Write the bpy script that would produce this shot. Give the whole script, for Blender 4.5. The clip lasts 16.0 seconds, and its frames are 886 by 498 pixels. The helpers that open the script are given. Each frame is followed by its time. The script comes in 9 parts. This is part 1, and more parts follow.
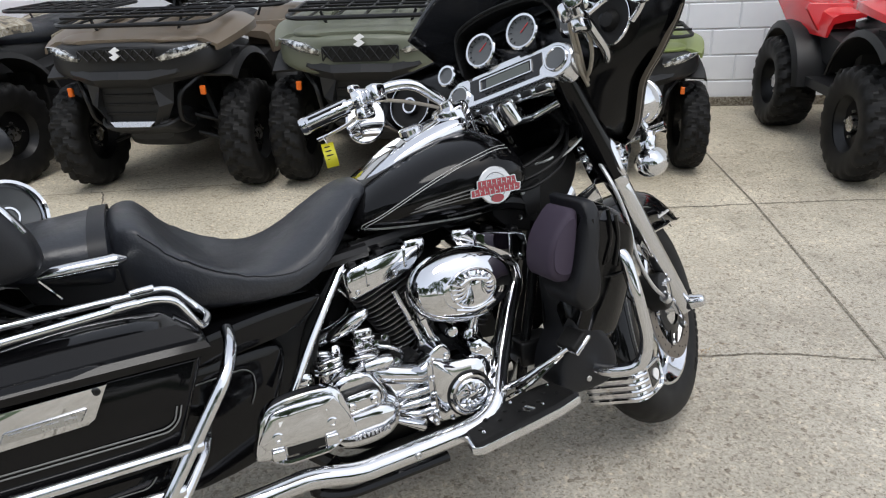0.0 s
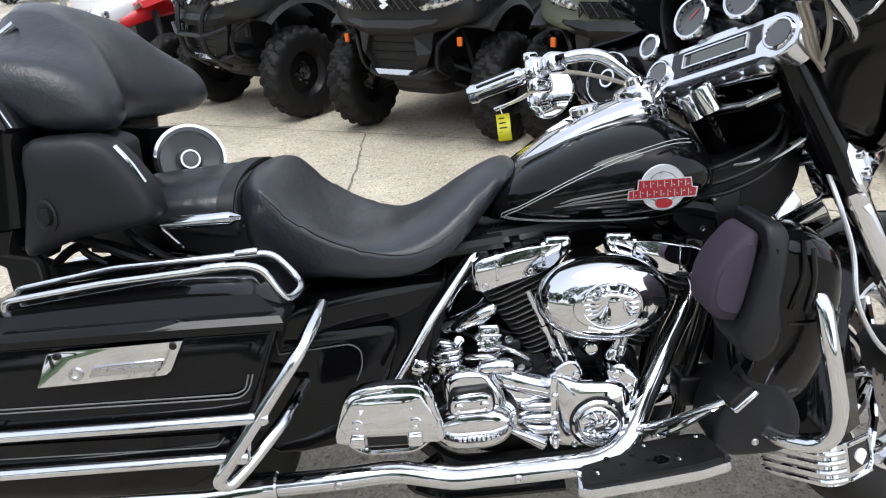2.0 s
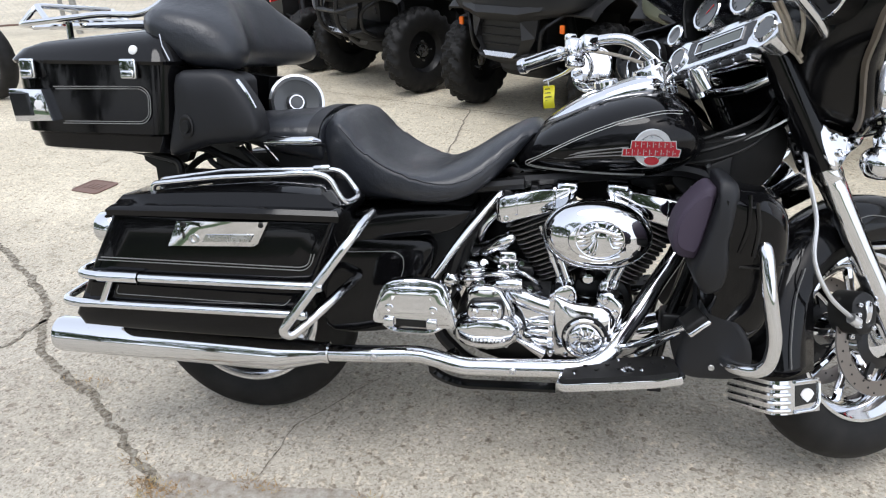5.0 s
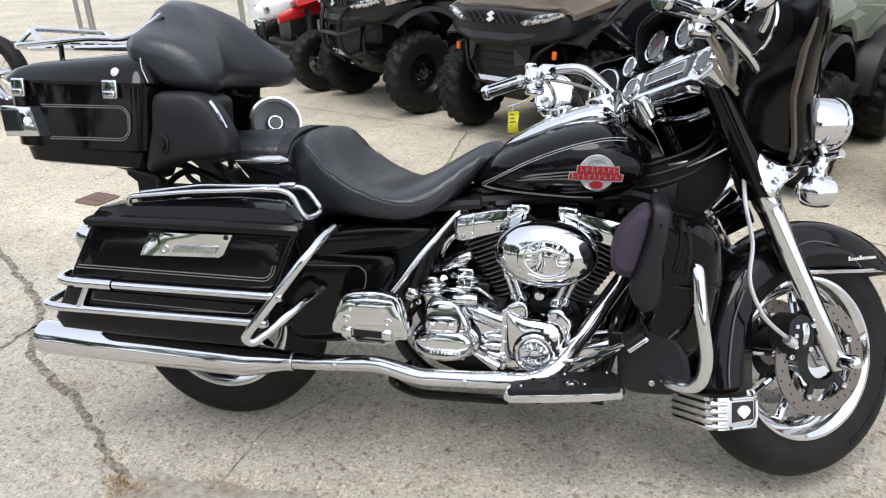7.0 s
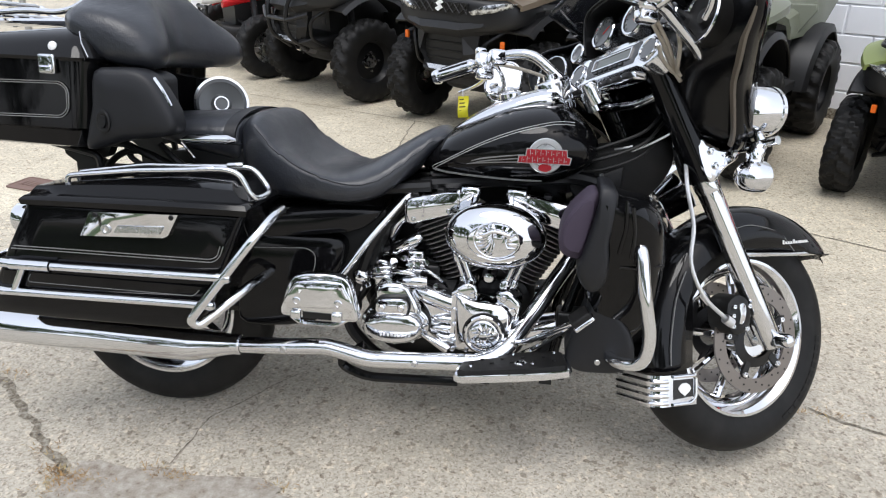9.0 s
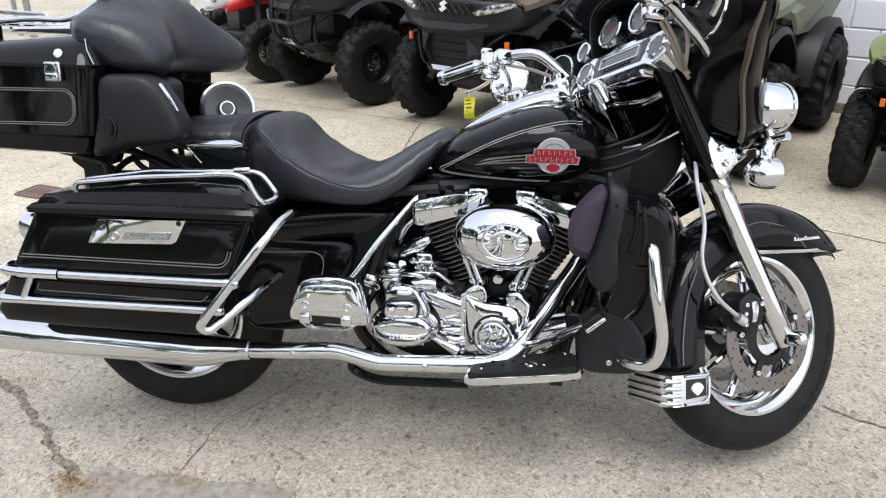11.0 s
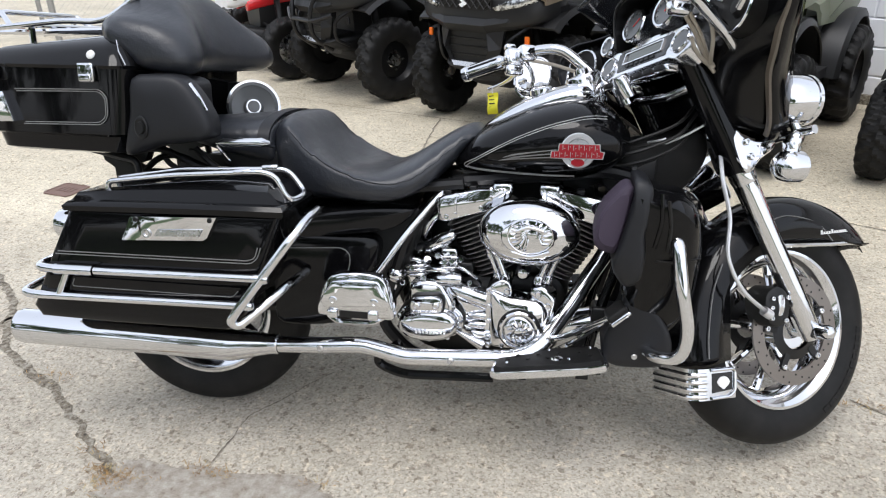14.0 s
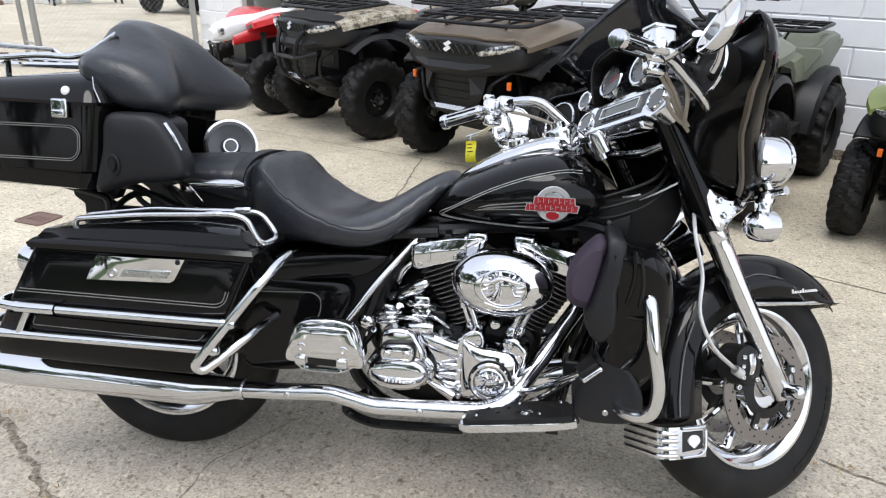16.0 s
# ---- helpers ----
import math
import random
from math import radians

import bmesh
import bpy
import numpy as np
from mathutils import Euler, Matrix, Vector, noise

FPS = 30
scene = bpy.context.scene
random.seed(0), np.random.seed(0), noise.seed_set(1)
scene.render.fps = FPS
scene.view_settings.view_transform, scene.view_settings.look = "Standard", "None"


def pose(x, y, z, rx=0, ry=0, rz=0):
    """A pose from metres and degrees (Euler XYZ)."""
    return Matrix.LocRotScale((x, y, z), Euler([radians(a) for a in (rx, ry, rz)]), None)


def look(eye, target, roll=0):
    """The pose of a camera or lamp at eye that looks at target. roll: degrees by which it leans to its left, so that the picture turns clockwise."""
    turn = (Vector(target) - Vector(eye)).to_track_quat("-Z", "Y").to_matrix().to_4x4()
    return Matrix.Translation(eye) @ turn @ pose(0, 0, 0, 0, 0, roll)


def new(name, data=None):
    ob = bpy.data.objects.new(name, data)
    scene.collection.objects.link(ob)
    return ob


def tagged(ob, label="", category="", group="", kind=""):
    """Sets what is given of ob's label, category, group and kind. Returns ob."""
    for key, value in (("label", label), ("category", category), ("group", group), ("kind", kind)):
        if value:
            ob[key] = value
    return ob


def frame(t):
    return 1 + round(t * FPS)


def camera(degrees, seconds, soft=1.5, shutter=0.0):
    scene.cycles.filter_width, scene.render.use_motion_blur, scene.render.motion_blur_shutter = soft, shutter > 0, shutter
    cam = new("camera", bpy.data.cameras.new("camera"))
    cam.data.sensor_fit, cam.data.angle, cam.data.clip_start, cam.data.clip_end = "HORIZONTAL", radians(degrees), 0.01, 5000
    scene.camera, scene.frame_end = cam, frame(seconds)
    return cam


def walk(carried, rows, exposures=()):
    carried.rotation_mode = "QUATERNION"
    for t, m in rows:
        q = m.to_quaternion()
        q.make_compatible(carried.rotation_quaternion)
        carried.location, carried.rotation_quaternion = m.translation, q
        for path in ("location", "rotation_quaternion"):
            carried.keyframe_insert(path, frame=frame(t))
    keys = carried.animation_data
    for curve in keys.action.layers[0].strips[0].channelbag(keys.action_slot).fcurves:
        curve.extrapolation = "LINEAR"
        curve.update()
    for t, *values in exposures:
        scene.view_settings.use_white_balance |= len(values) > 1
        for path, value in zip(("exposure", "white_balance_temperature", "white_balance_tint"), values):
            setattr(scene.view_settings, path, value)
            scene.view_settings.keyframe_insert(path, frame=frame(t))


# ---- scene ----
cam = camera(64.2, 16.0, 1.15)
PATH = [
    (0, (0.337, -1.375, 1.33), (1.066, 0.305, 0.527), -2.4),
    (0.5, (0.391, -1.276, 1.331), (0.973, 0.462, 0.53), -5.8),
    (1, (0.574, -1.19, 1.288), (0.999, 0.55, 0.399), -5.6),
    (1.5, (0.662, -1.157, 1.277), (0.82, 0.615, 0.363), -3.4),
    (2, (0.668, -1.257, 1.315), (0.615, 0.538, 0.436), -4.1),
    (2.5, (0.697, -1.414, 1.339), (0.536, 0.359, 0.428), -1.9),
    (3, (0.791, -1.407, 1.328), (0.553, 0.365, 0.432), -0.7),
    (3.5, (0.892, -1.338, 1.293), (0.498, 0.414, 0.413), -3.1),
    (4, (0.919, -1.36, 1.304), (0.393, 0.369, 0.448), -3.8),
    (4.5, (0.892, -1.536, 1.338), (0.497, 0.223, 0.472), -2.6),
    (4.7, (0.882, -1.607, 1.34), (0.507, 0.146, 0.452), -2.4),
    (6.8, (1.041, -1.654, 1.357), (0.605, 0.102, 0.503), -1.5),
    (7, (1.044, -1.676, 1.367), (0.624, 0.092, 0.53), -1.6),
    (7.5, (1.042, -1.715, 1.366), (0.699, 0.055, 0.501), -1.2),
    (8, (1.049, -1.723, 1.352), (0.747, 0.068, 0.514), -0.4),
    (8.2, (1.046, -1.716, 1.35), (0.765, 0.073, 0.501), -0.0),
    (10.3, (1.035, -1.688, 1.339), (0.762, 0.098, 0.481), 1.0),
    (10.5, (1.036, -1.689, 1.339), (0.755, 0.1, 0.489), 0.3),
    (11, (1.031, -1.686, 1.343), (0.743, 0.1, 0.49), -0.5),
    (11.5, (1.021, -1.682, 1.34), (0.728, 0.107, 0.494), -0.7),
    (12, (1.018, -1.677, 1.346), (0.714, 0.109, 0.498), -0.8),
    (12.5, (1.017, -1.683, 1.346), (0.713, 0.108, 0.509), -0.3),
    (13, (1.017, -1.698, 1.345), (0.707, 0.095, 0.515), 0.2),
    (13.5, (1.022, -1.704, 1.344), (0.694, 0.088, 0.518), -0.5),
    (14, (1.017, -1.704, 1.35), (0.678, 0.068, 0.486), -1.5),
    (14.5, (1.015, -1.701, 1.373), (0.637, 0.075, 0.535), -1.1),
    (15, (1.017, -1.69, 1.396), (0.66, 0.146, 0.687), 0.5),
    (15.5, (1.023, -1.689, 1.375), (0.696, 0.155, 0.675), 1.0),
    (16, (1.029, -1.675, 1.373), (0.739, 0.148, 0.601), 1.0),
]
EXPOSURE = [(0.0, 0.54, 6500, 10), (1.0, 0.78, 6420, 10), (2.0, 0.93, 6300, 11), (5.0, 0.90, 6330, 11), (7.0, 0.88, 6450, 11), (16.0, 0.87, 6450, 11)]
walk(cam, [(t, look(eye, target, roll)) for t, eye, target, roll in PATH], EXPOSURE)

# ---- world and light: bright overcast day ----
world = bpy.data.worlds.new("overcast_sky")
scene.world = world
world.use_nodes = True
wn = world.node_tree
for n_ in list(wn.nodes):
    wn.nodes.remove(n_)
w_out = wn.nodes.new("ShaderNodeOutputWorld")
w_bg = wn.nodes.new("ShaderNodeBackground")
w_hs = wn.nodes.new("ShaderNodeHueSaturation")
w_sky = wn.nodes.new("ShaderNodeTexSky")
w_sky.sky_type = "NISHITA"
w_sky.sun_disc = False
w_sky.sun_elevation = radians(62)
w_sky.sun_rotation = radians(150)
w_sky.air_density, w_sky.dust_density, w_sky.ozone_density = 1.0, 2.0, 1.0
w_hs.inputs["Saturation"].default_value = 0.45
wn.links.new(w_sky.outputs[0], w_hs.inputs["Color"])
w_mix = wn.nodes.new("ShaderNodeMixRGB")
w_mix.inputs[0].default_value = 0.45
w_mix.inputs[2].default_value = (5.6, 6.0, 6.7, 1.0)
wn.links.new(w_hs.outputs[0], w_mix.inputs[1])
wn.links.new(w_mix.outputs[0], w_bg.inputs[0])
w_bg.inputs[1].default_value = 0.15
wn.links.new(w_bg.outputs[0], w_out.inputs[0])

sun_data = bpy.data.lights.new("sun", "SUN")
sun_data.energy, sun_data.angle, sun_data.color = 0.8, radians(25), (1.0, 0.98, 0.95)
sun = new("sun", sun_data)
sun.matrix_basis = look((0, 0, 20), (3.3, 6.5, 0.0))

# ---- site: u runs along the shop wall, v away from the camera ----
SITE = Matrix.Rotation(radians(-30), 4, "Z")


def at_site(u, v, z=0.0, turn=0.0):
    """Pose at site coordinates; turn about z in degrees."""
    return SITE @ pose(u, v, z, 0, 0, turn)


# ---- mesh helpers ----
def part(name, bm, material, parent, label="", smooth=True, bevel=0.0):
    me = bpy.data.meshes.new(name)
    bmesh.ops.recalc_face_normals(bm, faces=bm.faces)
    bm.to_mesh(me)
    bm.free()
    if material:
        me.materials.append(material)
    if smooth:
        me.polygons.foreach_set("use_smooth", [True] * len(me.polygons))
        me.set_sharp_from_angle(angle=radians(80 if material and "vinyl" in material.name else 38))
    ob = new(name, me)
    if parent is not None:
        ob.parent = parent
    if label:
        ob["label"] = label
    if bevel:
        m = ob.modifiers.new("bevel", "BEVEL")
        m.width, m.segments, m.limit_method, m.angle_limit = bevel, 2, "ANGLE", radians(40)
    return ob


def thing(name, m, label, category, group=""):
    ob = new(name)
    ob.matrix_basis = m
    ob.empty_display_size = 0.1
    return tagged(ob, label, category, group)


def add(bm, verts, faces):
    vs = [bm.verts.new(v) for v in verts]
    for f in faces:
        try:
            bm.faces.new([vs[i] for i in f])
        except ValueError:
            pass
    return vs


def box(bm, x0, x1, y0, y1, z0, z1, m=None):
    v = [Vector((x, y, z)) for x in (x0, x1) for y in (y0, y1) for z in (z0, z1)]
    if m is not None:
        v = [m @ p for p in v]
    return add(bm, v, [(0, 1, 3, 2), (4, 6, 7, 5), (0, 4, 5, 1), (2, 3, 7, 6), (0, 2, 6, 4), (1, 5, 7, 3)])


def smooth_path(pts, n=6, closed=False):
    """Catmull-Rom through the points."""
    P = [Vector(p) for p in pts]
    out = []
    k = len(P)
    for i in range(k if closed else k - 1):
        p0 = P[(i - 1) % k] if closed or i > 0 else P[0] * 2 - P[1]
        p1, p2 = P[i % k], P[(i + 1) % k]
        p3 = P[(i + 2) % k] if closed or i + 2 < k else P[-1] * 2 - P[-2]
        for j in range(n):
            t = j / n
            out.append(0.5 * ((2 * p1) + (p2 - p0) * t + (2 * p0 - 5 * p1 + 4 * p2 - p3) * t * t + (3 * p1 - p0 - 3 * p2 + p3) * t ** 3))
    if not closed:
        out.append(P[-1])
    return out


def rounded(pts, r=0.03, n=5):
    """A polyline with its corners rounded."""
    P = [Vector(p) for p in pts]
    out = [P[0]]
    for a, b, c in zip(P, P[1:], P[2:]):
        d1, d2 = (a - b), (c - b)
        k = min(r, d1.length * 0.48, d2.length * 0.48)
        s, e = b + d1.normalized() * k, b + d2.normalized() * k
        for j in range(n + 1):
            t = j / n
            out.append(s.lerp(b, t).lerp(b.lerp(e, t), t))
    out.append(P[-1])
    return out


def tube(bm, pts, r, sides=12, closed=False, caps=True, radii=None, flat=1.0):
    """A tube along the points; radii gives one radius a point; flat squashes it across z."""
    P = [Vector(p) for p in pts]
    k = len(P)
    rings, ref = [], None
    for i, p in enumerate(P):
        if closed:
            d = (P[(i + 1) % k] - P[i - 1])
        else:
            d = P[min(i + 1, k - 1)] - P[max(i - 1, 0)]
        d = d.normalized() if d.length > 1e-9 else Vector((1, 0, 0))
        if ref is None:
            ref = Vector((0, 0, 1)) if abs(d.z) < 0.9 else Vector((0, 1, 0))
        a = ref - d * ref.dot(d)
        if a.length < 1e-6:
            a = Vector((0, 1, 0)) - d * d.y
        a.normalize()
        ref = a
        b = d.cross(a)
        rr = radii[i] if radii else r
        rings.append([bm.verts.new(p + (a * math.cos(q) * flat + b * math.sin(q)) * rr) for q in (2 * math.pi * j / sides for j in range(sides))])
    for i in range(k if closed else k - 1):
        A, B = rings[i], rings[(i + 1) % k]
        for j in range(sides):
            bm.faces.new((A[j], A[(j + 1) % sides], B[(j + 1) % sides], B[j]))
    if caps and not closed:
        bm.faces.new(rings[0][::-1])
        bm.faces.new(rings[-1])
    return rings


def lathe(bm, profile, m, seg=32, squash=(1, 1)):
    """Spin (radius, height) pairs about the local z axis of m."""
    rings = []
    for r, h in profile:
        if r < 1e-6:
            rings.append([bm.verts.new(m @ Vector((0, 0, h)))])
        else:
            rings.append([bm.verts.new(m @ Vector((r * squash[0] * math.cos(2 * math.pi * j / seg), r * squash[1] * math.sin(2 * math.pi * j / seg), h))) for j in range(seg)])
    for A, B in zip(rings, rings[1:]):
        for j in range(seg):
            k = (j + 1) % seg
            if len(A) == 1 and len(B) == 1:
                continue
            if len(A) == 1:
                bm.faces.new((A[0], B[j], B[k]))
            elif len(B) == 1:
                bm.faces.new((A[j], A[k], B[0]))
            else:
                bm.faces.new((A[j], A[k], B[k], B[j]))
    return rings


def loft(bm, rings, caps=True, closed=True):
    """Skin a list of rings with equal counts."""
    R = [[bm.verts.new(p) for p in ring] for ring in rings]
    n = len(R[0])
    for A, B in zip(R, R[1:]):
        for j in range(n if closed else n - 1):
            bm.faces.new((A[j], A[(j + 1) % n], B[(j + 1) % n], B[j]))
    if caps and closed:
        bm.faces.new(R[0][::-1])
        bm.faces.new(R[-1])
    return R


def plate(bm, outline, depth, m):
    """A flat plate: outline in local x, y; from z=0 to z=depth of m."""
    a = [bm.verts.new(m @ Vector((p[0], p[1], 0))) for p in outline]
    b = [bm.verts.new(m @ Vector((p[0], p[1], depth))) for p in outline]
    n = len(a)
    bm.faces.new(a[::-1])
    bm.faces.new(b)
    for j in range(n):
        bm.faces.new((a[j], a[(j + 1) % n], b[(j + 1) % n], b[j]))


def dome(bm, outline, m, steps, center=None):
    """Stacked scaled copies of an outline: steps of (scale, height); closes on top."""
    c = Vector(center or (sum(p[0] for p in outline) / len(outline), sum(p[1] for p in outline) / len(outline)))
    rings = [[m @ Vector((c.x + (p[0] - c.x) * s, c.y + (p[1] - c.y) * s, h)) for p in outline] for s, h in steps]
    return loft(bm, rings)


def side(x, z, y):
    """Matrix: local x, y lie in the bike's x, z plane, local z points to the viewer's side (-y)."""
    return Matrix.Translation((x, y, z)) @ Matrix(((1, 0, 0, 0), (0, 0, -1, 0), (0, 1, 0, 0), (0, 0, 0, 1)))


def aim(p, d, spin=0.0):
    """Matrix with its z along d at p."""
    return Matrix.Translation(p) @ Vector(d).to_track_quat("Z", "Y").to_matrix().to_4x4() @ Matrix.Rotation(spin, 4, "Z")


def newbm():
    return bmesh.new()

# ---- materials ----
def material(name, color=(0.5, 0.5, 0.5), rough=0.5, metal=0.0, coat=0.0, coat_rough=0.05, spec=0.5):
    m = bpy.data.materials.new(name)
    m.use_nodes = True
    b = m.node_tree.nodes["Principled BSDF"]
    b.inputs["Base Color"].default_value = (*color, 1)
    b.inputs["Roughness"].default_value = rough
    b.inputs["Metallic"].default_value = metal
    b.inputs["Specular IOR Level"].default_value = spec
    b.inputs["Coat Weight"].default_value = coat
    b.inputs["Coat Roughness"].default_value = coat_rough
    return m


def node(m, kind, **inputs):
    n = m.node_tree.nodes.new(kind)
    for k, v in inputs.items():
        n.inputs[k.replace("_", " ")].default_value = v
    return n


def bsdf(m):
    return m.node_tree.nodes["Principled BSDF"]


def link(m, a, b):
    m.node_tree.links.new(a, b)


def noise_node(m, scale, detail=4.0, rough=0.55, stretch=None):
    tc = m.node_tree.nodes.new("ShaderNodeTexCoord")
    n = node(m, "ShaderNodeTexNoise", Scale=scale, Detail=detail, Roughness=rough)
    if stretch:
        mp = m.node_tree.nodes.new("ShaderNodeMapping")
        mp.inputs["Scale"].default_value = stretch
        link(m, tc.outputs["Object"], mp.inputs[0])
        link(m, mp.outputs[0], n.inputs["Vector"])
    else:
        link(m, tc.outputs["Object"], n.inputs["Vector"])
    return n


def ramp(m, src, stops):
    r = m.node_tree.nodes.new("ShaderNodeValToRGB")
    els = r.color_ramp.elements
    while len(els) < len(stops):
        els.new(0.5)
    for e, (p, c) in zip(els, stops):
        e.position, e.color = p, (*c, 1) if len(c) == 3 else c
    link(m, src, r.inputs[0])
    return r


def vary_rough(m, lo, hi, scale, detail=4.0):
    n = noise_node(m, scale, detail)
    r = ramp(m, n.outputs["Fac"], [(0.3, (lo,) * 3), (0.7, (hi,) * 3)])
    link(m, r.outputs[0], bsdf(m).inputs["Roughness"])


def bump(m, src, strength, dist=0.002):
    b = node(m, "ShaderNodeBump", Strength=strength, Distance=dist)
    link(m, src, b.inputs["Height"])
    link(m, b.outputs[0], bsdf(m).inputs["Normal"])
    return b


CHROME = material("chrome", (0.70, 0.71, 0.73), 0.05, 1.0)
vary_rough(CHROME, 0.03, 0.09, 14)
chn = noise_node(CHROME, 22, 2)
bump(CHROME, chn.outputs["Fac"], 0.05, 0.003)
STEEL = material("brushed_steel", (0.55, 0.55, 0.55), 0.28, 1.0)
vary_rough(STEEL, 0.2, 0.36, 30)
BLACK = material("black_gloss_paint", (0.0035, 0.0035, 0.004), 0.06, 0.0, 0.0, 0.03, 0.26)
vary_rough(BLACK, 0.04, 0.1, 9)
SATIN = material("satin_black_metal", (0.006, 0.006, 0.0065), 0.35, spec=0.35)
vary_rough(SATIN, 0.28, 0.45, 20)
CRINKLE = material("black_engine_coating", (0.006, 0.006, 0.006), 0.45, spec=0.35)
LEATHER = material("black_vinyl_seat", (0.016, 0.018, 0.023), 0.36, spec=0.58)
nl = noise_node(LEATHER, 260, 3)
nl2 = noise_node(LEATHER, 9, 5, 0.6)
nl3 = noise_node(LEATHER, 34, 3, 0.6, (1.0, 0.35, 1.0))
lmix = node(LEATHER, "ShaderNodeMath")
lmix.operation = "MULTIPLY_ADD"
lmix.inputs[1].default_value = 6.0
link(LEATHER, nl3.outputs["Fac"], lmix.inputs[0])
link(LEATHER, nl.outputs["Fac"], lmix.inputs[2])
bump(LEATHER, lmix.outputs[0], 0.32, 0.0011)
lr = ramp(LEATHER, nl2.outputs["Fac"], [(0.32, (0.29,) * 3), (0.7, (0.46,) * 3)])
link(LEATHER, lr.outputs[0], bsdf(LEATHER).inputs["Roughness"])
VINYL = material("matt_black_vinyl", (0.008, 0.0085, 0.0105), 0.48, spec=0.38)
nv = noise_node(VINYL, 320, 2)
bump(VINYL, nv.outputs["Fac"], 0.25, 0.001)
FADED = material("faded_black_fabric", (0.036, 0.025, 0.044), 0.75)
nf = noise_node(FADED, 600, 2)
bump(FADED, nf.outputs["Fac"], 0.3, 0.001)
PLASTIC = material("black_textured_plastic", (0.006, 0.006, 0.0065), 0.45, spec=0.35)
np_ = noise_node(PLASTIC, 90, 3)
bump(PLASTIC, np_.outputs["Fac"], 0.12, 0.001)
RUBBER = material("tyre_rubber", (0.008, 0.008, 0.008), 0.58, spec=0.25)
nr = noise_node(RUBBER, 16, 5)
rr_ = ramp(RUBBER, nr.outputs["Fac"], [(0.35, (0.005, 0.005, 0.005)), (0.75, (0.013, 0.0125, 0.012))])
link(RUBBER, rr_.outputs[0], bsdf(RUBBER).inputs["Base Color"])
PINSTRIPE = material("silver_pinstripe", (0.15, 0.15, 0.147), 0.35)
STRIPE_BRIGHT = material("bright_pinstripe", (0.40, 0.40, 0.39), 0.35)
WHITE_EMB = material("white_enamel", (0.75, 0.75, 0.74), 0.3)
RED_EMB = material("red_enamel", (0.24, 0.008, 0.014), 0.25, 0.0, 0.5)
GAUGE = material("gauge_face", (0.10, 0.105, 0.11), 0.3)
GAUGE_FACE = material("pale_gauge_face", (0.10, 0.105, 0.108), 0.2)
GAUGE_DARK = material("gauge_dark_face", (0.008, 0.008, 0.009), 0.2)
LCD = material("grey_display", (0.10, 0.11, 0.10), 0.15)
YELLOW = material("yellow_tag", (0.75, 0.68, 0.02), 0.5)
LENS = material("clear_lens", (0.75, 0.77, 0.78), 0.12, 0.0, 1.0)
HEADLIGHT = material("clear_headlight", (0.42, 0.44, 0.45), 0.12, 0.7, 1.0)
hn = noise_node(HEADLIGHT, 45, 3)
hr = ramp(HEADLIGHT, hn.outputs["Fac"], [(0.4, (0.08, 0.085, 0.09)), (0.6, (0.75, 0.77, 0.78))])
link(HEADLIGHT, hr.outputs[0], bsdf(HEADLIGHT).inputs["Base Color"])
AMBER = material("amber_lens", (0.75, 0.14, 0.01), 0.2)
DISC = material("drilled_disc_steel", (0.23, 0.205, 0.185), 0.33, 0.95)
HOSE = material("beige_braided_hose", (0.40, 0.36, 0.30), 0.45, 0.3)
CABLE = material("silver_braided_cable", (0.62, 0.62, 0.62), 0.35, 0.6)
MIRROR = material("mirror_glass", (0.9, 0.9, 0.9), 0.01, 1.0)
STRIP = material("grey_rubber_strip", (0.115, 0.095, 0.075), 0.5)
SMOKE = material("smoked_plastic", (0.010, 0.011, 0.014), 0.09, 0.0, 0.6)
bsdf(SMOKE).inputs["Alpha"].default_value = 0.93
DASH = material("semi_gloss_black_plastic", (0.003, 0.003, 0.0035), 0.22, spec=0.3)
vary_rough(DASH, 0.14, 0.26, 20)
SATIN_CHROME = material("silver_lacquer", (0.72, 0.73, 0.75), 0.14, 0.9)
EMB_RING = material("silver_emblem", (0.6, 0.6, 0.6), 0.25, 0.7)

# concrete: pale aggregate slab with stains and exposed stones
CONCRETE = material("weathered_concrete", (0.42, 0.385, 0.33), 0.72)
c1 = noise_node(CONCRETE, 1.3, 6, 0.6)
c2 = noise_node(CONCRETE, 95, 3, 0.6)
c3 = noise_node(CONCRETE, 9, 5, 0.65)
tcc = CONCRETE.node_tree.nodes.new("ShaderNodeTexCoord")
vor = node(CONCRETE, "ShaderNodeTexVoronoi", Scale=190.0)
vor2 = node(CONCRETE, "ShaderNodeTexVoronoi", Scale=80.0)
warp = noise_node(CONCRETE, 55, 3, 0.6)
wmix = CONCRETE.node_tree.nodes.new("ShaderNodeMix")
wmix.data_type = "VECTOR"
wmix.inputs[0].default_value = 0.02
link(CONCRETE, tcc.outputs["Object"], wmix.inputs[4])
link(CONCRETE, warp.outputs["Color"], wmix.inputs[5])
link(CONCRETE, wmix.outputs[1], vor2.inputs["Vector"])
link(CONCRETE, wmix.outputs[1], vor.inputs["Vector"])
wn_ = CONCRETE.node_tree.nodes.new("ShaderNodeTexWhiteNoise")
wn_.noise_dimensions = "3D"
link(CONCRETE, vor.outputs["Position"], wn_.inputs["Vector"])
wn2 = CONCRETE.node_tree.nodes.new("ShaderNodeTexWhiteNoise")
wn2.noise_dimensions = "3D"
link(CONCRETE, vor2.outputs["Position"], wn2.inputs["Vector"])
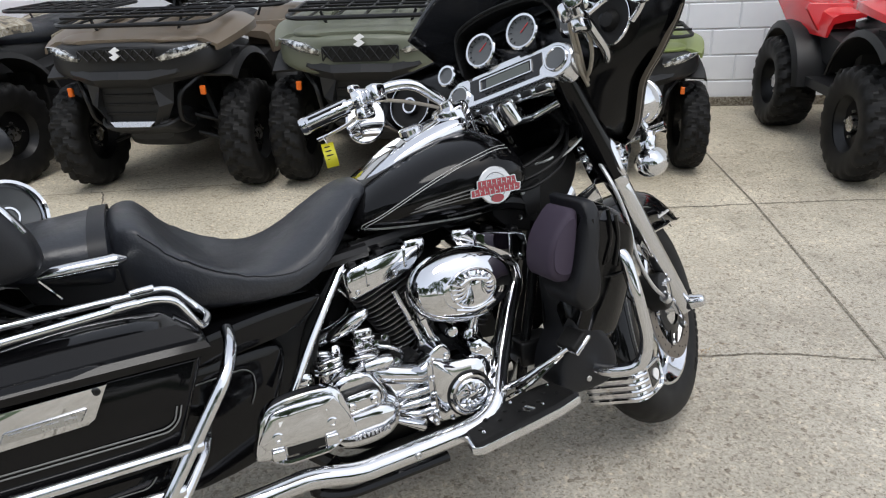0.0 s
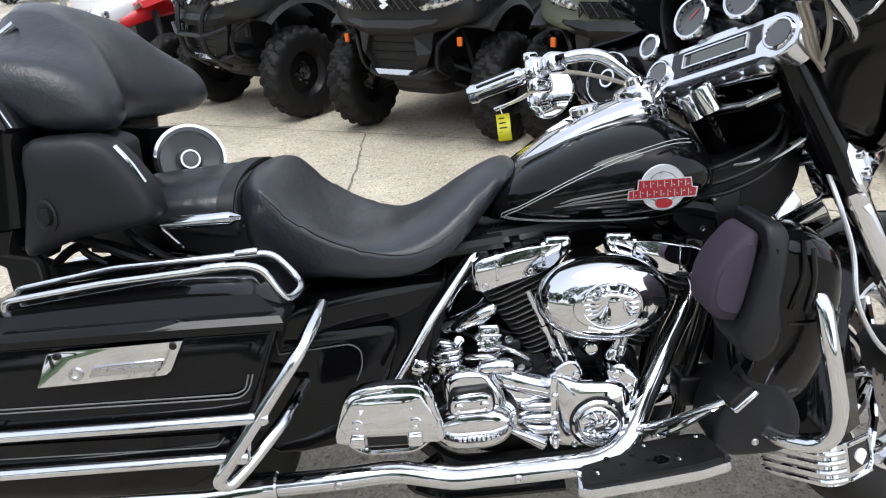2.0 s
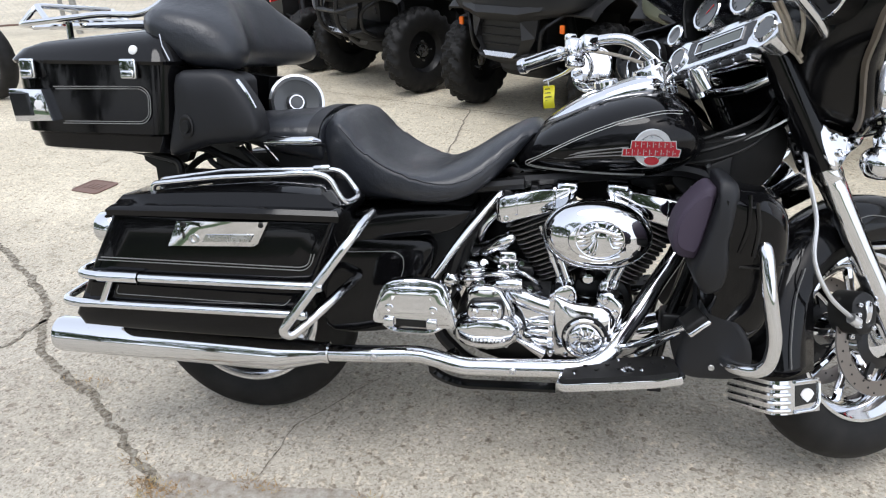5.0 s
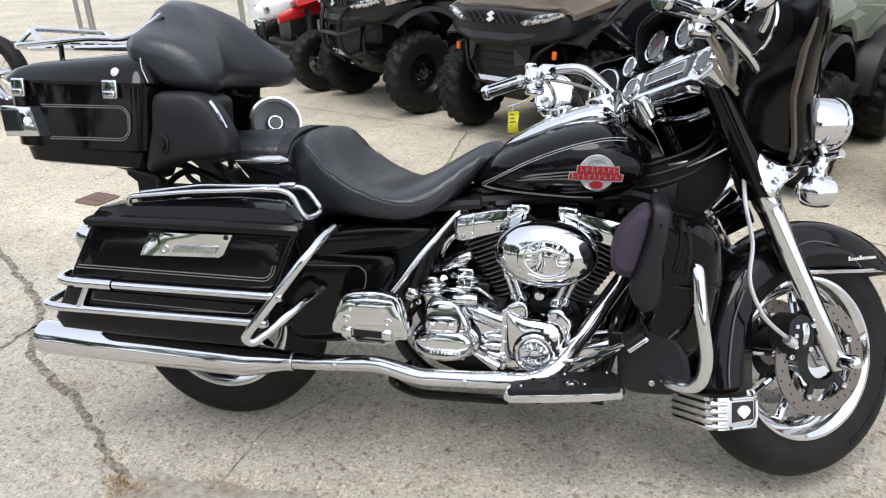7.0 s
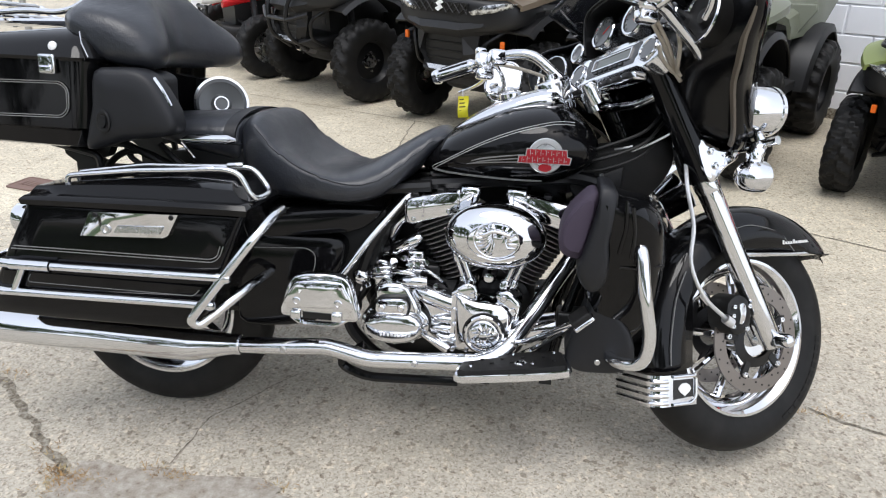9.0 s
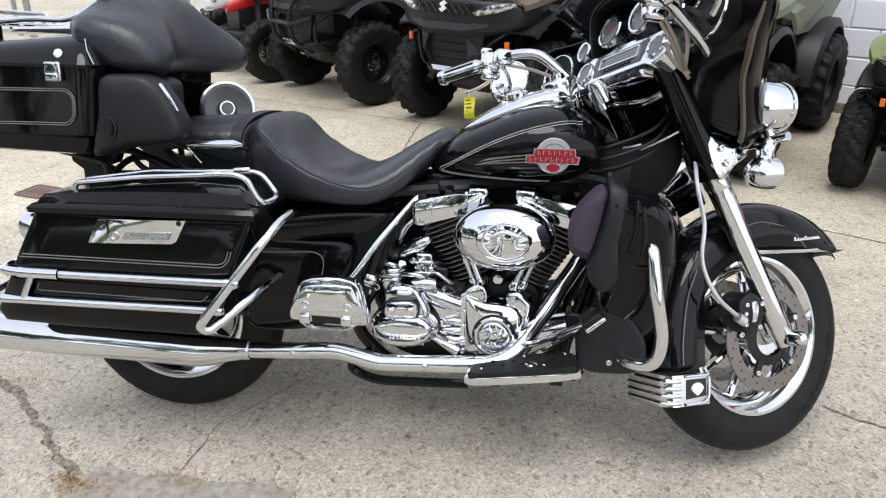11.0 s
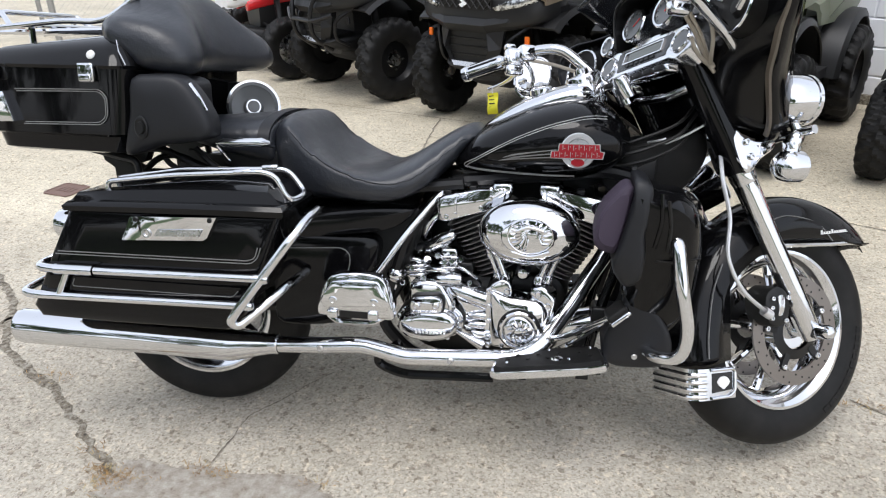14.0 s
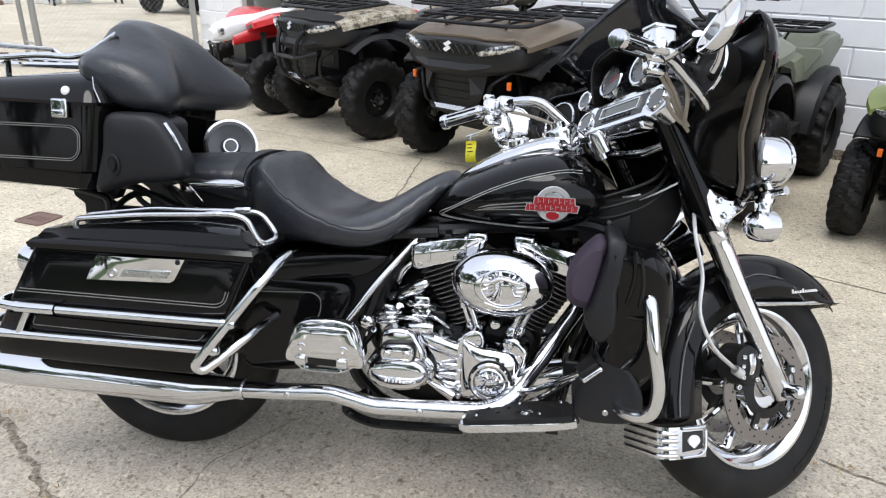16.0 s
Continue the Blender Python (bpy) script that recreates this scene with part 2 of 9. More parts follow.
stone = ramp(CONCRETE, wn2.outputs["Value"], [(0.0, (0.46, 0.42, 0.38)), (0.035, (0.66, 0.62, 0.57)), (0.08, (1.0, 1.0, 1.0)), (0.90, (1.0, 1.0, 1.0)), (0.94, (1.22, 1.2, 1.16)), (1.0, (1.32, 1.28, 1.22))])
c4 = noise_node(CONCRETE, 0.45, 5, 0.65)
c5 = noise_node(CONCRETE, 30, 4, 0.7)
cr = ramp(CONCRETE, c1.outputs["Fac"], [(0.3, (0.356, 0.325, 0.266)), (0.55, (0.442, 0.406, 0.339)), (0.75, (0.54, 0.50, 0.425))])
vr = ramp(CONCRETE, wn_.outputs["Value"], [(0.0, (0.40, 0.37, 0.34)), (0.07, (0.66, 0.63, 0.60)), (0.22, (0.97, 0.97, 0.97)), (0.82, (1.0, 1.0, 1.0)), (0.93, (1.2, 1.19, 1.17)), (1.0, (1.3, 1.28, 1.25))])
sr = ramp(CONCRETE, c2.outputs["Fac"], [(0.34, (0.66, 0.64, 0.61)), (0.5, (1.0, 1.0, 1.0)), (0.70, (1.16, 1.15, 1.13))])
kr = ramp(CONCRETE, c3.outputs["Fac"], [(0.28, (0.72, 0.70, 0.67)), (0.46, (1.0, 1.0, 1.0)), (0.8, (1.07, 1.07, 1.06))])
lr_ = ramp(CONCRETE, c4.outputs["Fac"], [(0.30, (0.84, 0.82, 0.80)), (0.5, (1.0, 1.0, 1.0)), (0.7, (1.04, 1.04, 1.04))])
mr_ = ramp(CONCRETE, c5.outputs["Fac"], [(0.30, (0.80, 0.78, 0.76)), (0.48, (1.0, 1.0, 1.0)), (0.75, (1.06, 1.06, 1.05))])
prev = cr.outputs[0]
for extra in (vr, stone, sr, kr, lr_, mr_):
    mx = CONCRETE.node_tree.nodes.new("ShaderNodeMix")
    mx.data_type, mx.blend_type = "RGBA", "MULTIPLY"
    mx.inputs[0].default_value = 0.8
    link(CONCRETE, prev, mx.inputs[6])
    link(CONCRETE, extra.outputs[0], mx.inputs[7])
    prev = mx.outputs[2]
# light painted into the colour: paler, a little yellower towards the wall, uneven edge
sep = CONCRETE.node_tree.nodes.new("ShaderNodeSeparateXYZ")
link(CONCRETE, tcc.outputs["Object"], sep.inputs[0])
lit_edge = node(CONCRETE, "ShaderNodeMath")
lit_edge.operation = "MULTIPLY_ADD"
lit_edge.inputs[1].default_value = 1.6
link(CONCRETE, c1.outputs["Fac"], lit_edge.inputs[0])
link(CONCRETE, sep.outputs["Y"], lit_edge.inputs[2])
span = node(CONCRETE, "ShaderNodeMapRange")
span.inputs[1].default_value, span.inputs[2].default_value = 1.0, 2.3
link(CONCRETE, lit_edge.outputs[0], span.inputs[0])
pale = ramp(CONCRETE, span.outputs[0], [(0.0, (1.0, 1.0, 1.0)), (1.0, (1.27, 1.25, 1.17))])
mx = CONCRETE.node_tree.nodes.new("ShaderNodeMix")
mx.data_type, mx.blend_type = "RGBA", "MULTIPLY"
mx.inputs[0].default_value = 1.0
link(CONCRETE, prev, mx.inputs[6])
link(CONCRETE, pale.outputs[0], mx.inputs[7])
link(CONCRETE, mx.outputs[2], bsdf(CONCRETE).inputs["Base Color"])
bump(CONCRETE, c2.outputs["Fac"], 0.7, 0.004)
CRACK = material("dark_crack_fill", (0.06, 0.052, 0.042), 0.95)
ck = noise_node(CRACK, 60, 5, 0.7)
ckr = ramp(CRACK, ck.outputs["Fac"], [(0.34, (0.045, 0.040, 0.032)), (0.44, (0.14, 0.115, 0.085)), (0.54, (0.24, 0.215, 0.17)), (0.64, (0.33, 0.31, 0.265))])
link(CRACK, ckr.outputs[0], bsdf(CRACK).inputs["Base Color"])
SPALL = material("broken_concrete", (0.25, 0.22, 0.18), 0.95)
sp1 = noise_node(SPALL, 38, 6, 0.7)
spr = ramp(SPALL, sp1.outputs["Fac"], [(0.3, (0.13, 0.10, 0.075)), (0.40, (0.27, 0.235, 0.19)), (0.55, (0.36, 0.33, 0.285)), (0.72, (0.47, 0.44, 0.385))])
link(SPALL, spr.outputs[0], bsdf(SPALL).inputs["Base Color"])
bump(SPALL, sp1.outputs["Fac"], 0.9, 0.006)
WHITE_BLOCK = material("white_painted_block", (0.78, 0.79, 0.80), 0.7)
wb = noise_node(WHITE_BLOCK, 3, 5)
wbr = ramp(WHITE_BLOCK, wb.outputs["Fac"], [(0.3, (0.82, 0.83, 0.85)), (0.7, (0.89, 0.895, 0.905))])
link(WHITE_BLOCK, wbr.outputs[0], bsdf(WHITE_BLOCK).inputs["Base Color"])
wbn = noise_node(WHITE_BLOCK, 120, 3)
bump(WHITE_BLOCK, wbn.outputs["Fac"], 0.3, 0.002)
MORTAR = material("painted_mortar", (0.80, 0.81, 0.83), 0.85)
GALV = material("galvanised_steel", (0.42, 0.42, 0.41), 0.45, 0.8)
SHOP_FLOOR = material("shop_floor", (0.32, 0.32, 0.31), 0.4)
vary_rough(SHOP_FLOOR, 0.3, 0.5, 4)
GLASS = material("shop_glass", (0.9, 0.95, 0.95), 0.02)
bsdf(GLASS).inputs["Transmission Weight"].default_value = 1.0
ATV_BLACK = material("atv_black_plastic", (0.012, 0.012, 0.0125), 0.45, spec=0.38)
an = noise_node(ATV_BLACK, 60, 3)
bump(ATV_BLACK, an.outputs["Fac"], 0.1, 0.001)
RED = material("red_plastic", (0.62, 0.02, 0.025), 0.25, 0.0, 0.6)
WHITE_PL = material("white_plastic", (0.75, 0.75, 0.76), 0.3)
BRONZE = material("bronze_plastic", (0.16, 0.125, 0.09), 0.35, 0.3)
POD_OLIVE = material("dark_olive_plastic", (0.055, 0.055, 0.042), 0.38)
OLIVE = material("olive_plastic", (0.13, 0.14, 0.10), 0.4)
GREEN = material("green_plastic", (0.17, 0.21, 0.06), 0.35)
CAMO = material("camouflage_plastic", (0.3, 0.27, 0.2), 0.5)
cn = noise_node(CAMO, 16, 6, 0.7)
cnr = ramp(CAMO, cn.outputs["Fac"], [(0.34, (0.07, 0.06, 0.045)), (0.44, (0.28, 0.24, 0.17)), (0.54, (0.45, 0.42, 0.35)), (0.62, (0.16, 0.17, 0.09)), (0.72, (0.5, 0.48, 0.42))])
cnr.color_ramp.interpolation = "CONSTANT"
link(CAMO, cnr.outputs[0], bsdf(CAMO).inputs["Base Color"])
GRASS = material("grass", (0.06, 0.10, 0.03), 0.9)
LEAF = material("leaves", (0.05, 0.085, 0.03), 0.7)
BARK = material("bark", (0.08, 0.065, 0.05), 0.9)
RUST = material("rusty_iron", (0.16, 0.10, 0.08), 0.75)

# ---- ground: one sheet ----
bm = newbm()
half = 400.0
steps = [-half, -120, -40, -20, -12] + [i for i in range(-8, 9, 2)] + [12, 20, 40, 120, half]
grid_v = [[bm.verts.new(SITE @ Vector((u, v, 0))) for v in steps] for u in steps]
for i in range(len(steps) - 1):
    for j in range(len(steps) - 1):
        bm.faces.new((grid_v[i][j], grid_v[i + 1][j], grid_v[i + 1][j + 1], grid_v[i][j + 1]))
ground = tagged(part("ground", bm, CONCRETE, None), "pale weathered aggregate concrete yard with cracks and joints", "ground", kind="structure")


def seam(name, pts, width, jitter, parent, seed, label=""):
    """A crack or joint: a narrow dark strip with ragged edges, just above the slab."""
    rnd = random.Random(seed)
    P = [Vector((p[0], p[1], 0)) for p in pts]
    dense = []
    for a, b in zip(P, P[1:]):
        n = max(2, int((b - a).length / 0.011))
        dense += [a.lerp(b, i / n) for i in range(n)]
    dense.append(P[-1])
    bm = newbm()
    prev = None
    wob, wide = 0.0, 0.8
    for i, p in enumerate(dense):
        d = (dense[min(i + 1, len(dense) - 1)] - dense[max(i - 1, 0)]).normalized()
        nrm = Vector((-d.y, d.x, 0))
        wob = wob * 0.9 + rnd.uniform(-jitter, jitter) * 0.55
        wide = wide * 0.82 + rnd.uniform(0.25, 1.5) * 0.18 if jitter else 1.0
        w = width * (wide + (rnd.uniform(-0.18, 0.18) if jitter else 0.0)) * 0.5
        c = p + nrm * wob
        cur = [bm.verts.new(c + nrm * w + Vector((0, 0, 0.003))), bm.verts.new(c - nrm * w + Vector((0, 0, 0.003)))]
        if prev:
            bm.faces.new((prev[0], prev[1], cur[1], cur[0]))
        prev = cur
    return part(name, bm, CRACK, parent, label)


seam("joint", [(4.45, 3.35), (3.61, 1.87), (3.21, 1.13), (2.43, -0.19), (1.0, -2.6), (-1, -6)], 0.011, 0.0, ground, 1)
seam("joint", [(2.25, 1.6), (2.81, 1.31), (3.4, 1.05), (3.67, 0.93), (6.0, -0.35)], 0.008, 0.004, ground, 2)
seam("crack", [(1.88, 0.19), (1.95, 0.148), (2.2, 0.02), (2.42, -0.13)], 0.008, 0.006, ground, 3)
seam("crack", [(-2.6, 1.35), (-1.95, 0.97), (-1.587, 0.728), (-1.331, 0.543), (-1.142, 0.396), (-1.049, 0.29), (-0.901, 0.09), (-0.72, -0.015), (-0.566, -0.096), (-0.424, -0.226), (-0.31, -0.329), (-0.206, -0.408), (-0.160, -0.450), (0.02, -0.75), (0.3, -1.4)], 0.030, 0.012, ground, 4)
seam("crack", [(-1.028, 0.266), (-1.04, 0.219), (-1.045, 0.15), (-1.06, 0.09), (-1.16, -0.1), (-1.45, -0.5)], 0.016, 0.010, ground, 5)
seam("crack", [(0.085, 3.21), (0.084, 3.03), (0.092, 2.78), (0.098, 2.56), (0.106, 2.31), (0.104, 2.10), (0.06, 1.8), (0.02, 1.5)], 0.012, 0.008, ground, 6)
seam("joint", [(-3.2, 4.45), (-1.221, 3.70), (-0.437, 3.40), (0.084, 3.21), (0.9, 2.9)], 0.008, 0.002, ground, 7)
seam("crack", [(-0.146, -0.477), (0.1, -0.52), (0.35, -0.62), (0.6, -0.8)], 0.02, 0.012, ground, 8)

seam("crack", [(0.30, 0.10), (0.119, -0.152), (0.11, -0.25), (0.097, -0.356)], 0.004, 0.004, ground, 11)
# dry grass and moss rooted in the crack
STRAW = material("dry_grass_blades", (0.33, 0.20, 0.075), 0.8)
stn = noise_node(STRAW, 30, 3)
str_ = ramp(STRAW, stn.outputs["Fac"], [(0.35, (0.17, 0.10, 0.045)), (0.5, (0.36, 0.22, 0.085)), (0.65, (0.42, 0.34, 0.17))])
link(STRAW, str_.outputs[0], bsdf(STRAW).inputs["Base Color"])
rnd = random.Random(41)
bm = newbm()
for cx, cy, sx, sy, count in ((-0.135, -0.462, 0.035, 0.022, 190), (-0.10, -0.445, 0.05, 0.012, 90), (-0.20, -0.42, 0.03, 0.014, 55), (0.08, -0.385, 0.03, 0.012, 70), (0.15, -0.398, 0.025, 0.008, 40), (0.41, -0.385, 0.03, 0.010, 30), (-0.27, -0.36, 0.03, 0.012, 25), (-0.62, -0.05, 0.06, 0.02, 40), (1.93, 0.16, 0.05, 0.015, 40)):
    for k in range(count):
        x, y = rnd.gauss(cx, sx), rnd.gauss(cy, sy)
        a = rnd.uniform(0, 2 * math.pi)
        d = Vector((math.cos(a), math.sin(a), 0)) * rnd.uniform(0.006, 0.022)
        n = Vector((-d.y, d.x, 0)).normalized() * 0.0011
        z = rnd.uniform(0.002, 0.009)
        p = Vector((x, y, 0.003))
        vs = [bm.verts.new(q) for q in (p - n, p + n, p + d * 0.6 + n * 0.8 + Vector((0, 0, z)), p + d + Vector((0, 0, z * 0.7 + 0.004)), p + d * 0.6 - n * 0.8 + Vector((0, 0, z)))]
        bm.faces.new(vs)
tagged(part("dry_grass", bm, STRAW, None, smooth=False), "short dry brown grass growing out of the concrete crack", "grass", kind="stuff")

# cast iron drain cover in the slab
DR = Matrix.Translation((-1.72, 1.54, 0.0)) @ Matrix.Rotation(radians(-12), 4, "Z")
bm = newbm()
dome(bm, [(x * 0.095, y * 0.085) for x, y in ((-1, -0.8), (-0.85, -1), (0.85, -1), (1, -0.8), (1, 0.8), (0.85, 1), (-0.85, 1), (-1, 0.8))], DR, [(1.0, 0.001), (1.0, 0.006), (0.95, 0.008), (0.86, 0.008), (0.84, 0.005), (0.5, 0.005)])
drain = tagged(part("drain_cover", bm, RUST, None), "small rusty iron cover set in the concrete", "drain cover")
for k in range(4):
    bm = newbm()
    box(bm, -0.055 + 0.03 * k, -0.035 + 0.03 * k, -0.03, 0.03, 0.004, 0.0075, DR)
    part("raised_bar", bm, RUST, drain)


def stain(name, pts, seed, label, mat):
    """A thin ragged patch on the slab."""
    rnd = random.Random(seed)
    ring = smooth_path([(x, y, 0) for x, y in pts], 8, True)
    c = sum(ring, Vector()) / len(ring)
    bm = newbm()
    outer = [c + (p - c) * rnd.uniform(0.93, 1.07) for p in ring]
    vs = [bm.verts.new(Vector((p.x, p.y, 0.0065))) for p in outer]
    mid = bm.verts.new(Vector((c.x, c.y, 0.0065)))
    for i in range(len(vs)):
        bm.faces.new((vs[i], vs[(i + 1) % len(vs)], mid))
    return part(name, bm, mat, ground, label)


stain("spalled_patch", [(-0.16, -0.50), (-0.15, -0.41), (-0.10, -0.375), (0.0, -0.388), (0.10, -0.375), (0.20, -0.385), (0.34, -0.37), (0.44, -0.42), (0.50, -0.50), (0.42, -0.58), (0.2, -0.55), (0.02, -0.57)], 3, "spalled darker patch of broken concrete", SPALL)
# ---- shop wall of painted blocks ----
WALL_V = 4.93
bm = newbm()
DOOR_U0, DOOR_U1 = -6.4, -4.1
box(bm, -7.5, DOOR_U0, WALL_V + 0.012, WALL_V + 0.2, 0, 3.6, SITE)
box(bm, DOOR_U1, 9.5, WALL_V + 0.012, WALL_V + 0.2, 0, 3.6, SITE)
box(bm, DOOR_U0, DOOR_U1, WALL_V + 0.012, WALL_V + 0.2, 2.2, 3.6, SITE)
box(bm, -7.5, -7.3, WALL_V + 0.2, 14, 0, 3.6, SITE)
box(bm, 9.3, 9.5, WALL_V + 0.2, 14, 0, 3.6, SITE)
box(bm, -7.5, 9.5, 13.8, 14, 0, 3.6, SITE)
wall = tagged(part("wall_north", bm, MORTAR, None, smooth=False), "white painted concrete block wall of a shop", "wall", kind="structure")
bm = newbm()
box(bm, 0.006, 0.394, -0.012, 0.006, 0.005, 0.195)
bmesh.ops.bevel(bm, geom=[e for e in bm.edges if all(v.co.y < 0 for v in e.verts)], offset=0.006, segments=1, affect="EDGES")
first = part("block", bm, WHITE_BLOCK, wall, smooth=False)
first_mesh = first.data
first.matrix_basis = at_site(-7.5, WALL_V + 0.012, 0.0)
count = 0
for row in range(13):
    for col in range(42):
        u = -7.5 + col * 0.4 + (0.2 if row % 2 else 0.0)
        if (row == 0 and col == 0) or (DOOR_U0 - 0.42 < u < DOOR_U1 + 0.02 and row < 11):
            continue
        if u > 6.2 or count >= 420:
            continue
        ob = new("block", first_mesh)
        ob.parent = wall
        ob.matrix_basis = at_site(u, WALL_V + 0.012, row * 0.2)
        count += 1
# flat roof over the shop, and its floor
bm = newbm()
box(bm, -7.7, 9.7, WALL_V - 0.15, 14.2, 3.6, 3.8, SITE)
tagged(part("ceiling", bm, MORTAR, None, smooth=False), "flat roof slab of the shop", "roof", kind="structure")
bm = newbm()
box(bm, -7.3, 9.3, WALL_V + 0.2, 13.8, 0.004, 0.02, SITE)
tagged(part("floor", bm, SHOP_FLOOR, None, smooth=False), "smooth grey concrete shop floor", "floor", kind="structure")
# glazed doorway
door = tagged(new("door_1"), "glazed shop doorway with a grey metal frame", "door", kind="structure")
for k, u in enumerate((DOOR_U0, -5.15, DOOR_U1)):
    bm = newbm()
    box(bm, u - 0.05, u + 0.05, WALL_V - 0.02, WALL_V + 0.1, 0, 2.24, SITE)
    part("post", bm, GALV, door, "grey metal door post", bevel=0.006)
bm = newbm()
box(bm, DOOR_U0 + 0.05, DOOR_U1 - 0.05, WALL_V - 0.02, WALL_V + 0.1, 2.16, 2.24, SITE)
part("lintel", bm, GALV, door, bevel=0.006)
for u0, u1 in ((DOOR_U0 + 0.05, -5.2), (-5.1, DOOR_U1 - 0.05)):
    bm = newbm()
    box(bm, u0, u1, WALL_V + 0.04, WALL_V + 0.048, 0.06, 2.16, SITE)
    pane = part("pane", bm, GLASS, door, "clear glass pane", smooth=False)
    pane.visible_shadow = False
bm = newbm()
box(bm, DOOR_U0 + 0.05, DOOR_U1 - 0.05, WALL_V - 0.02, WALL_V + 0.08, 0.0, 0.06, SITE)
part("sill", bm, GALV, door)
# dark base course
bm = newbm()
box(bm, -7.5, DOOR_U0 - 0.06, WALL_V - 0.035, WALL_V - 0.003, 0, 0.07, SITE)
box(bm, DOOR_U1 + 0.06, 9.5, WALL_V - 0.035, WALL_V - 0.003, 0, 0.07, SITE)
tagged(part("baseboard", bm, CRACK, None, smooth=False), "dark mottled strip at the foot of the block wall", "trim", kind="structure")

# ---- touring motorcycle, leaning on its side stand, bars turned to the left ----
# Built upright: x ahead, y to its left, z up, rear axle over x = 0.
BIKE = thing("motorcycle", pose(0, 0, 0.0, -10, 0, 0), "black and chrome touring motorcycle leaning on its side stand", "motorcycle")
AXLE = Vector((1.613, 0, 0.32))
RAKE = Vector((-math.sin(radians(26)), 0, math.cos(radians(26))))
STEER = Matrix.Translation(AXLE + Vector((-0.017, 0, 0))) @ Matrix.Rotation(radians(35), 4, RAKE) @ Matrix.Translation(-AXLE)


def V(x, y, z):
    return Vector((x, y, z))


def moved(bm, m):
    """The mesh laid out anew by the matrix m."""
    bmesh.ops.transform(bm, matrix=m, verts=bm.verts)
    return bm


def steered(bm):
    bmesh.ops.transform(bm, matrix=STEER, verts=bm.verts)
    return bm


def prism(bm, outline, y0, y1, edge=0.012, n=2, bulge=0.0):
    """A slab from a side-view outline of (x, z), from y0 (outer) to y1 (inner), with rounded outer edges."""
    c = Vector((sum(p[0] for p in outline) / len(outline), sum(p[1] for p in outline) / len(outline)))
    ext = max((Vector(p) - c).length for p in outline)
    s = 1 if y1 > y0 else -1
    rings = [[V(p[0], y1, p[1]) for p in outline]]
    for k in range(n + 1):
        a = math.pi / 2 * k / n
        inset = edge * (1 - math.cos(a))
        y = y0 + s * edge * (1 - math.sin(a))
        f = 1 - inset / ext
        rings.append([V(c.x + (p[0] - c.x) * f, y, c.y + (p[1] - c.y) * f) for p in outline])
    if bulge:
        for f, b in ((0.75, 0.6), (0.4, 0.92)):
            rings.append([V(c.x + (p[0] - c.x) * f, y0 - s * bulge * b, c.y + (p[1] - c.y) * f) for p in outline])
    loft(bm, rings)


def curve2(pts, n=5, closed=True):
    """A smooth side-view outline through (x, z) points."""
    return [(p.x, p.y) for p in smooth_path([(a, b, 0) for a, b in pts], n, closed)]


def softbox(bm, cx, cy, cz, lx, ly, lz, r, m=None):
    """A box with rounded edges, by three stacked rounded rectangles."""
    def ring(ax, ay, z, rad):
        out = []
        for qx, qy, a0 in ((1, 1, 0), (-1, 1, 90), (-1, -1, 180), (1, -1, 270)):
            for k in range(4):
                a = radians(a0 + 30 * k)
                out.append(V(qx * (ax - rad) + rad * math.cos(a), qy * (ay - rad) + rad * math.sin(a), z))
        return out
    hx, hy, hz = lx / 2, ly / 2, lz / 2
    rings = []
    for k in range(4):
        a = radians(30 * k)
        i = r * (1 - math.sin(a))
        rings.append(ring(hx - i, hy - i, -hz + r * (1 - math.cos(a)), max(r - i, 0.002)))
    rings += [[V(p.x, p.y, -p.z) for p in ring_] for ring_ in rings[::-1]]
    T = Matrix.Translation((cx, cy, cz)) if m is None else m @ Matrix.Translation((cx, cy, cz))
    loft(bm, [[T @ p for p in rg] for rg in rings])


def sections(bm, secs, n=4, sides=28, power=2.5):
    """Skin along x through sections (x, half width, z low, z high[, y centre])."""
    P = smooth_path([(s[0], s[1], s[2]) for s in secs], n)
    Q = smooth_path([(s[0], s[3], s[4] if len(s) > 4 else 0.0) for s in secs], n)
    rings = []
    for p, q in zip(P, Q):
        w, zl, zh, yc = max(p.y, 0.004), p.z, q.y, q.z
        zc, h = (zl + zh) / 2, max((zh - zl) / 2, 0.004)
        ring = []
        for j in range(sides):
            a = 2 * math.pi * j / sides
            ca, sa = math.cos(a), math.sin(a)
            ring.append(V(p.x, yc + w * math.copysign(abs(ca) ** (2 / power), ca), zc + h * math.copysign(abs(sa) ** (2 / power), sa)))
        rings.append(ring)
    loft(bm, rings)


def bolt(bm, p, d, r=0.009, h=0.006):
    lathe(bm, [(r, 0), (r, h * 0.7), (r * 0.8, h), (r * 0.55, h), (r * 0.5, h * 0.6), (0, h * 0.6)], aim(p, d), 10)


OUT = V(0, -1, 0)

def pieces(name, mat, parent, paths, r, sides=8, label="", steer=False):
    """One tube object for each path."""
    for k, p in enumerate(paths):
        bm = newbm()
        tube(bm, p, r if not isinstance(r, (list, tuple)) else r[k], sides)
        if steer:
            steered(bm)
        part(name, bm, mat, parent, label)


# --- rear wheel ---
TYRE = [(0.208, -0.040), (0.217, -0.0545), (0.238, -0.0635), (0.270, -0.064), (0.295, -0.054), (0.309, -0.036), (0.317, -0.014), (0.317, 0.014), (0.309, 0.036), (0.295, 0.054), (0.270, 0.064), (0.238, 0.0635), (0.217, 0.0545), (0.208, 0.040)]


